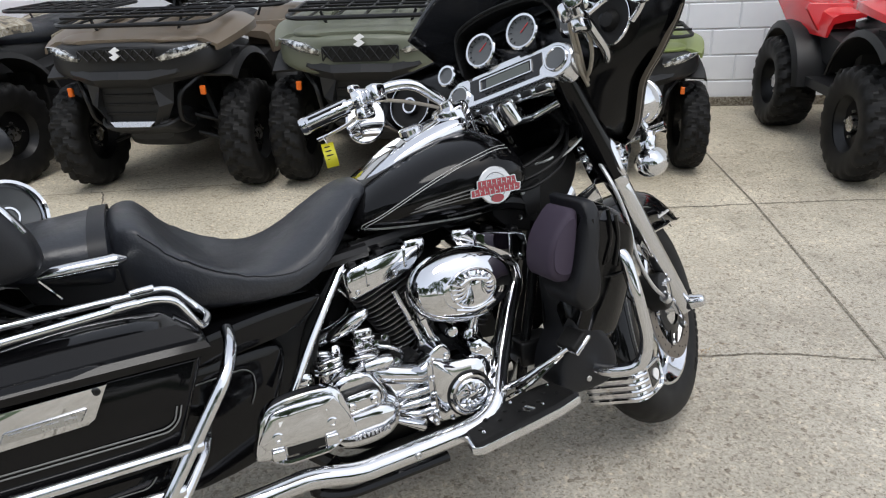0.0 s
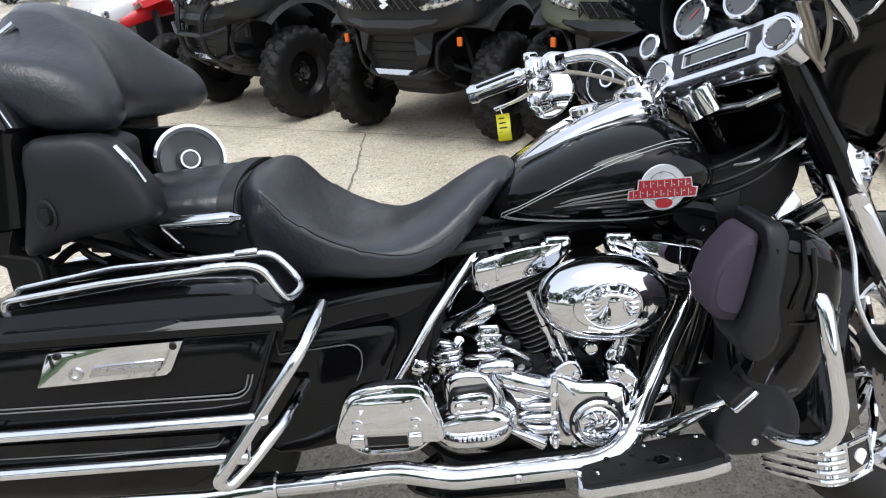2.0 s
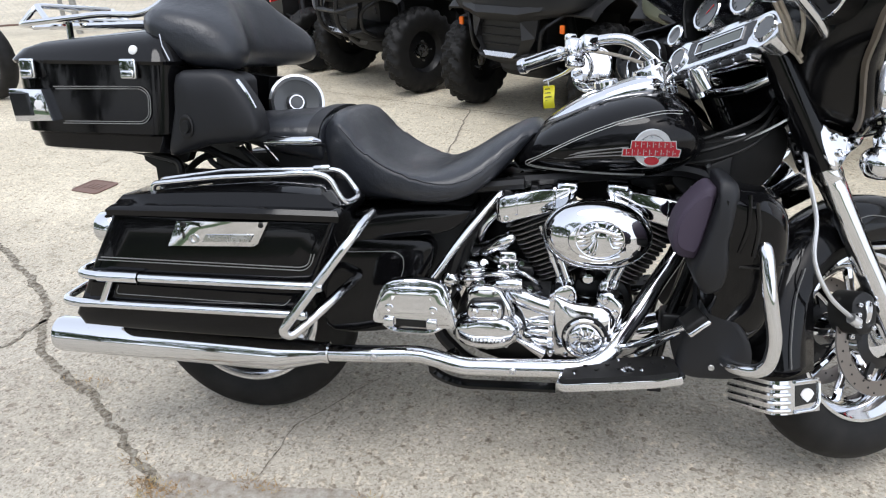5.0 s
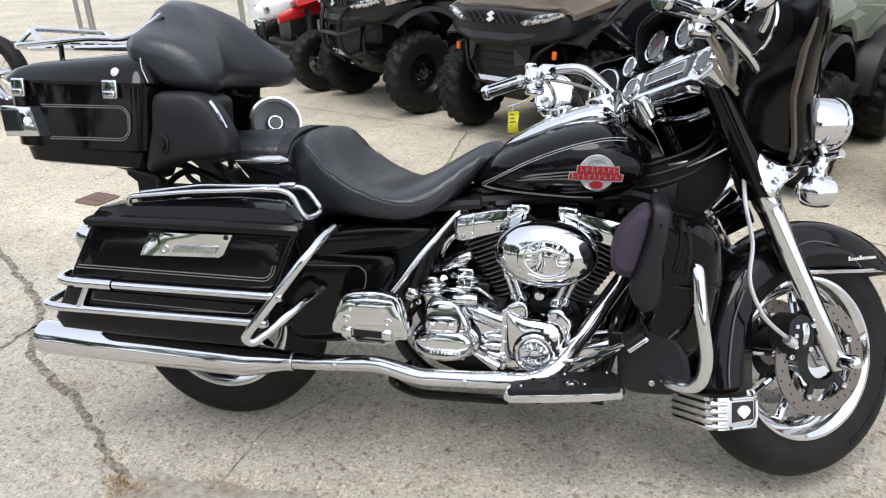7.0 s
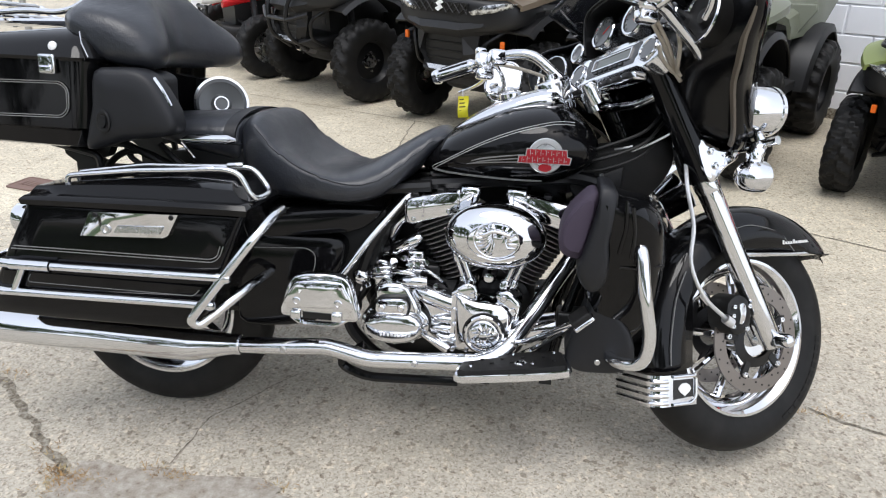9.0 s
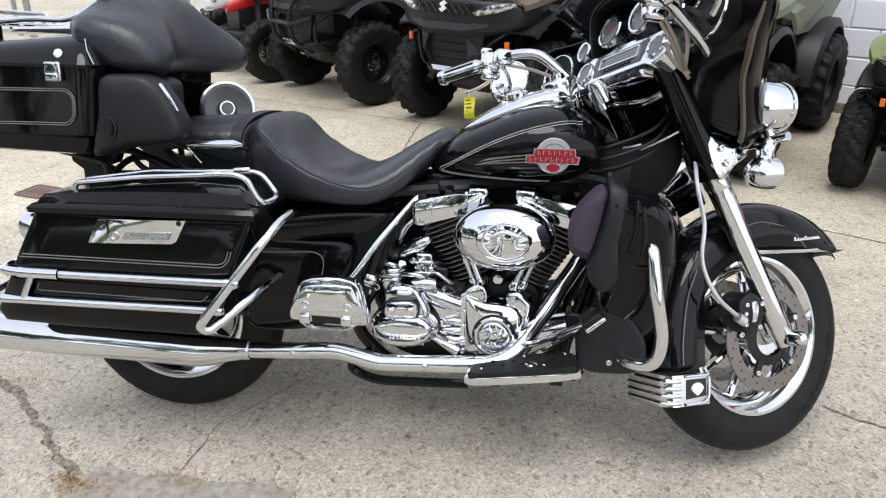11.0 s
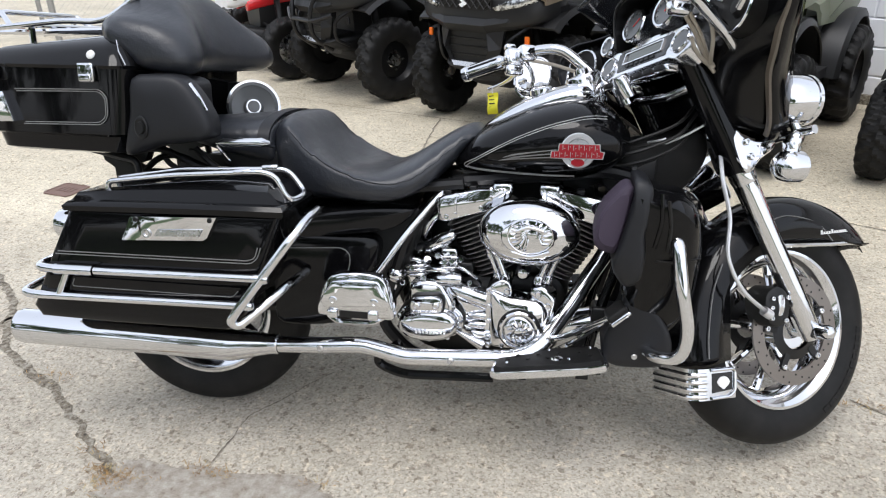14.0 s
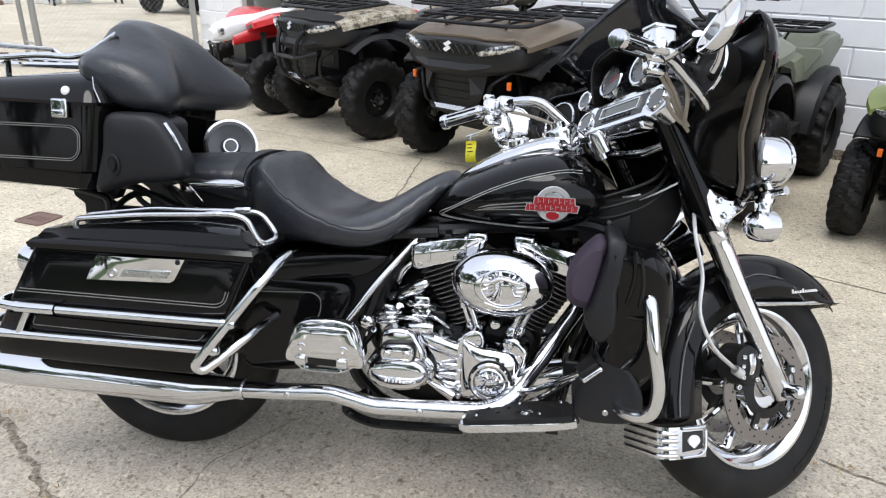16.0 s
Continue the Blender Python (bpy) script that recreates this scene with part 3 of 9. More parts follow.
def tyre_mesh(bm, m):
    """Road tyre: one skin, with slanted grooves sunk into the tread."""
    seg, cuts = 160, 32
    prof = []
    for (r0, h0), (r1, h1) in zip(TYRE, TYRE[1:]):
        prof += [(r0, h0), ((r0 + r1) / 2 + (0.0012 if abs(h0) > 0.01 else 0), (h0 + h1) / 2)]
    prof.append(TYRE[-1])
    rings = []
    for r, h in prof:
        ring = []
        for i in range(seg):
            a = 2 * math.pi * i / seg
            ph = (cuts * i / seg + 14.0 * abs(h) + (0.5 if h > 0 else 0.0)) % 1.0
            d = 0.003 if (ph < 0.2 and r > 0.307 and abs(h) > 0.006) else 0.0
            ring.append(bm.verts.new(m @ V((r - d) * math.cos(a), (r - d) * math.sin(a), h)))
        rings.append(ring)
    for A, B in zip(rings, rings[1:]):
        for j in range(seg):
            k = (j + 1) % seg
            bm.faces.new((A[j], A[k], B[k], B[j]))


RW = side(-0.026, 0.305, -0.058)
bm = newbm()
lathe(bm, [(0.188, -0.03), (0.193, -0.046), (0.208, -0.056), (0.215, -0.055), (0.212, -0.045), (0.188, -0.02), (0.188, 0.02), (0.212, 0.045), (0.215, 0.055), (0.208, 0.056), (0.193, 0.046), (0.178, 0.03), (0.178, -0.03), (0.188, -0.03)], RW, 56)
lathe(bm, [(0, -0.07), (0.05, -0.07), (0.055, 0.07), (0, 0.07)], RW, 20)
rear_wheel = part("rear_wheel", bm, CHROME, BIKE, "chrome cast rear wheel")
for k in range(9):
    mm = RW @ Matrix.Rotation(2 * math.pi * k / 9, 4, "Z")
    bm = newbm()
    box(bm, 0.04, 0.183, -0.014, 0.014, -0.018, 0.018, mm)
    part("spoke", bm, CHROME, rear_wheel)
bm = newbm()
tyre_mesh(bm, RW)
part("rear_tyre", bm, RUBBER, rear_wheel, "black rubber tyre")

# --- rear fender and swing arm, mostly hidden ---
bm = newbm()
rings = []
for k in range(25):
    a = radians(15 + 7.0 * k)
    rings.append([V(r * math.cos(a), y, 0.32 + r * math.sin(a)) for r, y in ((0.3, -0.088), (0.335, -0.09), (0.352, -0.07), (0.36, -0.03), (0.362, 0), (0.36, 0.03), (0.352, 0.07), (0.335, 0.09), (0.3, 0.088))])
loft(bm, rings, caps=False, closed=False)
rear_fender = part("rear_fender", bm, BLACK, BIKE, "glossy black rear fender")
sol = rear_fender.modifiers.new("thick", "SOLIDIFY")
sol.thickness = 0.004
bm = newbm()
for y in (-0.115, 0.115):
    tube(bm, [V(0, y, 0.32), V(0.25, y, 0.33), V(0.56, y, 0.36)], 0.022, 8)
part("swing_arm", bm, SATIN, BIKE)
bm = newbm()
for y in (-0.12, 0.12):
    tube(bm, rounded([V(-0.3, y, 0.62), V(0.1, y, 0.66), V(0.4, y, 0.66), V(0.75, y, 0.70)], 0.05), 0.017, 8)
    tube(bm, rounded([V(-0.12, y * 1.6, 0.60), V(-0.13, y * 1.6, 0.74), V(-0.3, y * 1.6, 0.775), V(-0.05, y * 1.6, 0.775), V(0.1, y * 1.5, 0.70)], 0.02), 0.01, 8)
    tube(bm, rounded([V(0.72, y * 0.8, 0.70), V(1.12, y * 0.6, 0.74), V(1.23, y * 0.3, 0.70), V(1.145, y * 0.3, 0.34), V(1.03, y * 0.8, 0.215), V(0.62, y, 0.2), V(0.52, y, 0.3), V(0.6, y, 0.56), V(0.72, y * 0.8, 0.70)], 0.05), 0.018, 8)
for x in (-0.28, -0.16):
    tube(bm, [V(x, -0.2, 0.775), V(x, 0.2, 0.775)], 0.008, 6)
part("frame", bm, SATIN, BIKE, "black tubular steel frame")
bm = newbm()
tube(bm, rounded([V(0.60, -0.215, 0.28), V(0.52, -0.215, 0.225), V(0.60, -0.215, 0.19), V(0.85, -0.21, 0.2)], 0.04), 0.013, 8)
part("lower_frame_rail", bm, BLACK, BIKE)
for y0, y1 in ((-0.17, -0.14), (0.14, 0.17)):
    bm = newbm()
    prism(bm, [(-0.255, 0.775), (-0.245, 0.735), (-0.215, 0.715), (-0.212, 0.655), (-0.165, 0.65), (-0.165, 0.72), (-0.12, 0.735), (-0.10, 0.775)], y0, y1, 0.003, 1)
    prism(bm, [(-0.17, 0.735), (-0.12, 0.712), (0.02, 0.712), (0.10, 0.69), (0.24, 0.66), (0.24, 0.62), (-0.17, 0.62)], y0, y1, 0.003, 1)
    part("rack_bracket", bm, SATIN, BIKE, "black steel brackets under the top box")
pieces("rear_hose", SATIN, BIKE, [smooth_path([V(-0.14, -0.16, 0.70), V(-0.08, -0.165, 0.745), V(-0.02, -0.165, 0.752), V(0.06, -0.165, 0.72)], 4), smooth_path([V(-0.07, -0.16, 0.765), V(-0.055, -0.165, 0.735), V(-0.02, -0.16, 0.71)], 4), smooth_path([V(0.03, -0.165, 0.775), V(0.07, -0.17, 0.74), V(0.13, -0.17, 0.70)], 4)], [0.009, 0.008, 0.008], 8, "black hose under the top box")
# side stand on the far side
bm = newbm()
tube(bm, [V(0.86, 0.17, 0.24), V(0.80, 0.33, 0.065)], 0.013, 8)
part("side_stand", bm, SATIN, BIKE)

# --- saddlebags ---
BAG = [(-0.170, 0.662), (-0.235, 0.545), (-0.306, 0.405), (-0.288, 0.378), (-0.10, 0.372), (0.215, 0.370), (0.250, 0.39), (0.31, 0.53), (0.362, 0.662)]
for sg in (-1, 1):
    def Y(y):
        return y if sg < 0 else -y
    bm = newbm()
    prism(bm, BAG, Y(-0.437), Y(-0.235), 0.022, 3, 0.004)
    bag = part("saddlebag", bm, BLACK, BIKE, "glossy black hard saddlebag")
    bag.matrix_basis = Matrix.Translation((-0.008, 0, 0)) @ Matrix.Rotation(radians(2.2), 4, "Z")
    # recessed lower panel edge: a proud flat moulding
    bm = newbm()
    prism(bm, [(-0.24, 0.494), (-0.262, 0.43), (0.22, 0.425), (0.245, 0.44), (0.27, 0.486)], Y(-0.446), Y(-0.43), 0.006, 2)
    part("lower_panel", bm, BLACK, bag)
    bm = newbm()
    L = [(-0.183, 0.66), (-0.14, 0.66), (0.0, 0.66), (0.2, 0.66), (0.33, 0.662), (0.375, 0.664)]
    rings = []
    for inset, nose, z0, z1, yo, yi in ((0.0, 0.0, 0.658, 0.660, -0.446, -0.23), (-0.002, -0.002, 0.670, 0.674, -0.449, -0.228), (0.006, 0.004, 0.679, 0.684, -0.441, -0.233), (0.010, 0.010, 0.682, 0.687, -0.428, -0.24), (0.018, 0.040, 0.698, 0.714, -0.414, -0.247), (0.035, 0.056, 0.702, 0.723, -0.394, -0.258), (0.065, 0.075, 0.704, 0.727, -0.37, -0.28), (0.10, 0.10, 0.704, 0.728, -0.345, -0.30)):
        x0, x1 = -0.174 + inset * 1.3, (0.370 if sg < 0 else 0.29) - nose
        ring = []
        for k in range(9):
            t = k / 8
            ring.append(V(x0 + (x1 - x0) * t, Y(yo), z0 + (z1 - z0) * math.sin(t * math.pi * 0.62)))
        for k in range(9):
            t = 1 - k / 8
            ring.append(V(x0 + (x1 - x0) * t, Y(yi), z0 + (z1 - z0) * math.sin(t * math.pi * 0.62)))
        rings.append(ring)
    loft(bm, rings)
    part("lid", bm, BLACK, bag, "domed glossy black lid")
    for off in (0.0, 0.007):
        bm = newbm()
        tube(bm, rounded([V(-0.215 + off, Y(-0.4415), 0.548 + off), V(0.285 - off, Y(-0.4425), 0.546 + off), V(0.302 - off, Y(-0.441), 0.56), V(0.31 - off, Y(-0.440), 0.585)], 0.012), 0.0014, 5)
        part("pinstripe", bm, PINSTRIPE, bag)
    bm = newbm()
    tube(bm, rounded([V(-0.17, Y(-0.4465), 0.488), V(-0.18, Y(-0.4465), 0.468), V(0.236, Y(-0.4465), 0.462), V(0.25, Y(-0.4465), 0.478)], 0.01), 0.0012, 5)
    part("pinstripe", bm, PINSTRIPE, bag)
    # chrome guard rails round the bag
    bm = newbm()
    for x0, x1, z in ((-0.285, 0.318, 0.513), (-0.335, 0.276, 0.444)):
        tube(bm, rounded([V(x0 + 0.09, Y(-0.27), z + 0.004), V(x0, Y(-0.33), z), V(x0 + 0.015, Y(-0.442), z), V(x0 + 0.06, Y(-0.455), z), V(x1, Y(-0.455), z + 0.001)], 0.035), 0.0105, 12)
        lathe(bm, [(0.0, 0.014), (0.009, 0.012), (0.0125, 0.004), (0.0125, -0.02), (0, -0.02)], aim(V(x1, Y(-0.455), z + 0.001), (1, 0, 0)), 12)
    tube(bm, [V(-0.178, Y(-0.455), 0.513), V(-0.212, Y(-0.455), 0.444)], 0.0085, 10)
    lathe(bm, [(0.014, -0.05), (0.014, 0.05)], aim(V(-0.16, Y(-0.455), 0.513), (1, 0, 0)), 12)
    part("guard_rail", bm, CHROME, bag, "chrome tube guard rails")
    if sg < 0:
        bm = newbm()
        tube(bm, rounded([V(0.418, Y(-0.31), 0.655), V(0.416, Y(-0.375), 0.648), V(0.394, Y(-0.425), 0.612), V(0.268, Y(-0.458), 0.442), V(0.243, Y(-0.458), 0.408), V(0.258, Y(-0.446), 0.392), V(0.288, Y(-0.425), 0.416), V(0.34, Y(-0.36), 0.464), V(0.355, Y(-0.24), 0.472)], 0.03), 0.0115, 14)
        part("crash_bar", bm, CHROME, BIKE, "bent chrome saddlebag crash bar")
    if sg < 0:
        bm = newbm()
        tube(bm, rounded([V(-0.085, Y(-0.395), 0.69), V(-0.085, Y(-0.395), 0.722), V(0.08, Y(-0.395), 0.742), V(0.305, Y(-0.395), 0.757), V(0.338, Y(-0.395), 0.748), V(0.368, Y(-0.39), 0.688), V(0.388, Y(-0.345), 0.694), V(0.375, Y(-0.305), 0.70), V(0.335, Y(-0.30), 0.748), V(0.06, Y(-0.30), 0.741), V(-0.115, Y(-0.30), 0.714), V(-0.12, Y(-0.30), 0.69)], 0.022), 0.0068, 12)
        for x, y in ((0.26, -0.395), (0.29, -0.30)):
            lathe(bm, [(0.0066, -0.02), (0.0074, -0.017), (0.0074, 0.017), (0.0066, 0.02)], aim(V(x, Y(y), 0.7555 if y < -0.3 else 0.7515), (1, 0, 0.05)), 12)
        part("lid_rail", bm, CHROME, bag, "chrome rail on the lid")
    # medallion plate
    bm = newbm()
    q = [(-0.031, 0.592), (0.176, 0.599), (0.186, 0.606), (0.213, 0.657), (0.0, 0.652), (-0.005, 0.648)]
    prism(bm, q, Y(-0.452), Y(-0.438), 0.004, 2)
    pl = part("nameplate", bm, CHROME, bag, "polished chrome plate with screws")
    bm = newbm()
    prism(bm, [(0.055, 0.606), (0.168, 0.610), (0.178, 0.626), (0.064, 0.622)], Y(-0.455), Y(-0.45), 0.002, 1)
    for k in range(4):
        box(bm, 0.07 + 0.025 * k, 0.088 + 0.025 * k, min(Y(-0.4575), Y(-0.455)), max(Y(-0.4575), Y(-0.455)), 0.6145, 0.6195)
    lathe(bm, [(0.011, 0), (0.011, 0.003), (0.007, 0.003), (0.007, 0)], aim(V(0.035, Y(-0.452), 0.612), (0, -1 if sg < 0 else 1, 0)), 14)
    part("badge", bm, STEEL, pl)
    for x, z in ((0.012, 0.645), (0.196, 0.649)):
        bm = newbm()
        bolt(bm, V(x, Y(-0.452), z), (0, -1 if sg < 0 else 1, 0), 0.006, 0.003)
        part("screw", bm, CRINKLE, pl, "dark screw")
    # bullet turn signal at the back
    bm = newbm()
    lathe(bm, [(0.0, 0.05), (0.02, 0.047), (0.034, 0.036), (0.040, 0.018), (0.040, -0.02), (0.036, -0.026)], aim(V(-0.30, Y(-0.265), 0.575), (1, 0, 0)), 24)
    tube(bm, [V(-0.29, Y(-0.265), 0.575), V(-0.24, Y(-0.1), 0.57)], 0.01, 8)
    sig = part("turn_signal", bm, CHROME, BIKE, "chrome bullet turn signal")
    bm = newbm()
    lathe(bm, [(0.0, -0.012), (0.02, -0.01), (0.034, 0.0)], aim(V(-0.326, Y(-0.265), 0.575), (1, 0, 0)), 20)
    part("lens", bm, RED, sig)

# --- exhausts ---
for sg in (-1, 1):
    bm = newbm()
    zz = [(-0.447, 0.293, 0.0445), (-0.432, 0.293, 0.0485), (-0.125, 0.284, 0.048), (0.078, 0.276, 0.0475), (0.146, 0.273, 0.046), (0.162, 0.273, 0.045), (0.26, 0.278, 0.0272), (0.276, 0.279, 0.0252)]

    def y_of(x):
        return (-0.299 + 0.058 * x) * -sg
    tube(bm, [V(x, y_of(x), z) for x, z, r in zz], 1, 28, caps=False, radii=[r for *_, r in zz])
    tube(bm, [V(-0.447, y_of(-0.447), 0.293), V(-0.40, y_of(-0.40), 0.292)], 0.037, 24, caps=True)
    muffler = part("muffler", bm, CHROME, BIKE, "long chrome muffler")
    bm = newbm()
    lathe(bm, [(0.0235, -0.016), (0.0275, -0.012), (0.0275, 0.008), (0.0235, 0.012)], aim(V(0.276, y_of(0.276), 0.279), (1, 0, 0)), 24)
    part("clamp", bm, CHROME, muffler)
bm = newbm()
pz = [(0.276, -0.283, 0.279), (0.407, -0.281, 0.286), (0.505, -0.279, 0.294), (0.549, -0.279, 0.289), (0.625, -0.278, 0.273), (0.689, -0.278, 0.275), (0.845, -0.277, 0.285), (0.915, -0.268, 0.291), (0.968, -0.245, 0.317), (1.029, -0.168, 0.385), (1.085, -0.115, 0.468), (1.122, -0.09, 0.525), (1.135, -0.06, 0.56), (1.11, -0.03, 0.585)]
pp = smooth_path(pz, 5)
tube(bm, pp, 1, 20, radii=[0.022 if p.x < 0.95 else 0.0225 for p in pp])
heat = part("heat_shield_pipe", bm, CHROME, BIKE, "chrome exhaust header pipe")
for p in ((0.407, -0.2805, 0.286), (0.75, -0.278, 0.279), (0.99, -0.226, 0.337)):
    bm = newbm()
    bolt(bm, V(*p) + OUT * 0.021, OUT, 0.008, 0.006)
    part("clamp_screw", bm, STEEL, heat)
# --- tour box with rack ---
bm = newbm()
def rect_ring(x0, x1, w, z0, z1, r=0.05, n=5):
    """A rounded rectangle in plan with its height running from z0 (back) to z1 (front)."""
    out = []
    for qx, qy, a0 in ((1, 1, 0), (0, 1, 90), (0, -1, 180), (1, -1, 270)):
        for k in range(n):
            a = radians(a0 + 90 * k / (n - 1))
            x = (x1 - r if qx else x0 + r) + r * math.cos(a)
            y = qy * (w - r) + r * math.sin(a)
            out.append(V(x, y, z0 + (z1 - z0) * (x - x0) / (x1 - x0)))
    return out
loft(bm, [rect_ring(-0.43, -0.10, 0.285, 0.778, 0.772), rect_ring(-0.455, -0.09, 0.30, 0.786, 0.776), rect_ring(-0.462, -0.085, 0.305, 0.82, 0.815), rect_ring(-0.475, -0.065, 0.314, 0.826, 0.822), rect_ring(-0.478, -0.052, 0.318, 0.986, 0.982)])
tour = part("tour_box", bm, BLACK, BIKE, "glossy black top box behind the passenger")
bm = newbm()
loft(bm, [rect_ring(-0.482, -0.045, 0.322, 0.986, 0.982), rect_ring(-0.485, -0.042, 0.326, 0.994, 0.990), rect_ring(-0.482, -0.045, 0.322, 1.0, 0.997), rect_ring(-0.47, -0.06, 0.305, 1.018, 1.03), rect_ring(-0.44, -0.08, 0.275, 1.032, 1.056), rect_ring(-0.38, -0.12, 0.21, 1.042, 1.068)])
lid = part("lid", bm, BLACK, tour, "low domed black lid")
for x, w in ((-0.150, 0.042), (-0.416, 0.038)):
    bm = newbm()
    softbox(bm, x, -0.328, 0.974, w, 0.014, 0.046, 0.005)
    softbox(bm, x, -0.334, 0.962, w * 0.8, 0.012, 0.018, 0.004)
    part("latch", bm, CHROME, tour, "chrome latch")
bm = newbm()
lathe(bm, [(0.011, 0), (0.011, 0.004), (0.007, 0.007), (0, 0.007)], aim(V(-0.143, -0.311, 1.015), (0, -1, 0.35)), 16)
part("button", bm, WHITE_EMB, tour)
for off in (0.0, 0.005):
    bm = newbm()
    tube(bm, rounded([V(-0.362 + off, -0.3205, 0.932 - off), V(-0.125 - off, -0.3205, 0.934 - off), V(-0.108 - off, -0.3205, 0.915), V(-0.112 - off, -0.3195, 0.868), V(-0.13 - off, -0.319, 0.848 + off), V(-0.35 + off, -0.319, 0.846 + off)], 0.016), 0.0014, 5)
    part("pinstripe", bm, PINSTRIPE, tour)
bm = newbm()
m_ = [(-0.478, 0.926), (-0.388, 0.926), (-0.368, 0.852), (-0.472, 0.848)]
prism(bm, m_, -0.332, -0.315, 0.004, 2)
marker = part("side_marker", bm, CHROME, tour, "chrome side marker light")
bm = newbm()
prism(bm, [(-0.474, 0.918), (-0.425, 0.918), (-0.418, 0.864), (-0.468, 0.862)], -0.338, -0.33, 0.003, 1)
part("lens", bm, GAUGE_DARK, marker)
bm = newbm()
lathe(bm, [(0.012, 0), (0.012, 0.004), (0, 0.005)], aim(V(-0.398, -0.332, 0.89), OUT), 6)
part("shield_badge", bm, WHITE_EMB, marker)
# rear corner guard trim on the lid
bm = newbm()
tube(bm, [V(-0.088, -0.285, 1.050), V(-0.07, -0.308, 1.024), V(-0.046, -0.322, 0.992)], 0.002, 6)
part("lid_trim", bm, CHROME, tour)
bm = newbm()
rr = 0.0075
outer = [V(-0.10, -0.16, 1.16), V(-0.175, -0.175, 1.108), V(-0.215, -0.18, 1.097), V(-0.30, -0.185, 1.100), V(-0.53, -0.19, 1.078), V(-0.57, -0.15, 1.075)]
tube(bm, rounded(outer + [V(p.x, -p.y, p.z) for p in outer[::-1]], 0.035), rr, 10)
for y in (-0.12, -0.06, 0.0, 0.06, 0.12):
    tube(bm, rounded([V(-0.10, y, 1.064), V(-0.14, y, 1.080), V(-0.56, y, 1.071)], 0.02), rr * 0.85, 8)
tube(bm, rounded([V(-0.552, -0.17, 1.076), V(-0.515, -0.15, 1.123), V(-0.515, 0.15, 1.123), V(-0.552, 0.17, 1.076)], 0.02), rr, 10)
tube(bm, rounded([V(-0.468, -0.175, 1.083), V(-0.515, -0.15, 1.123)], 0.02), rr, 8)
tube(bm, rounded([V(-0.468, 0.175, 1.083), V(-0.515, 0.15, 1.123)], 0.02), rr, 8)
for x in (-0.16, -0.42):
    tube(bm, [V(x, -0.185, 1.088), V(x, 0.185, 1.088)], rr * 0.8, 8)
    for y in (-0.16, 0.16):
        tube(bm, [V(x, y, 1.088), V(x, y, 1.035)], 0.008, 8)
part("luggage_rack", bm, CHROME, tour, "chrome tube luggage rack")

# passenger backrest: a wrap-round pad
bm = newbm()
PAD = [(-0.285, -0.03, 1.035, 0.03, 0.02), (-0.278, -0.03, 1.037, 0.085, 0.048), (-0.25, -0.032, 1.04, 0.115, 0.064), (-0.205, -0.035, 1.045, 0.122, 0.074), (-0.16, -0.045, 1.058, 0.112, 0.088), (-0.12, -0.055, 1.074, 0.098, 0.108), (-0.06, -0.078, 1.084, 0.085, 0.117), (0, -0.082, 1.087, 0.082, 0.119)]
PAD = PAD + [(-a, b, c, d, e) for a, b, c, d, e in PAD[-2::-1]]
rings = []
for (y, xc, zc, rx, rz) in PAD:
    ring = []
    for k in range(28):
        a = 2 * math.pi * k / 28
        ca, sa = math.cos(a), math.sin(a)
        dx = rx * math.copysign(abs(ca) ** 0.85, ca)
        dz = rz * math.copysign(abs(sa) ** 0.85, sa)
        ring.append(V(xc + dx - 0.28 * dz, y, zc + dz - 0.18 * dx))
    rings.append(ring)
loft(bm, rings)
part("backrest", bm, LEATHER, BIKE, "padded black wrap-round passenger backrest")
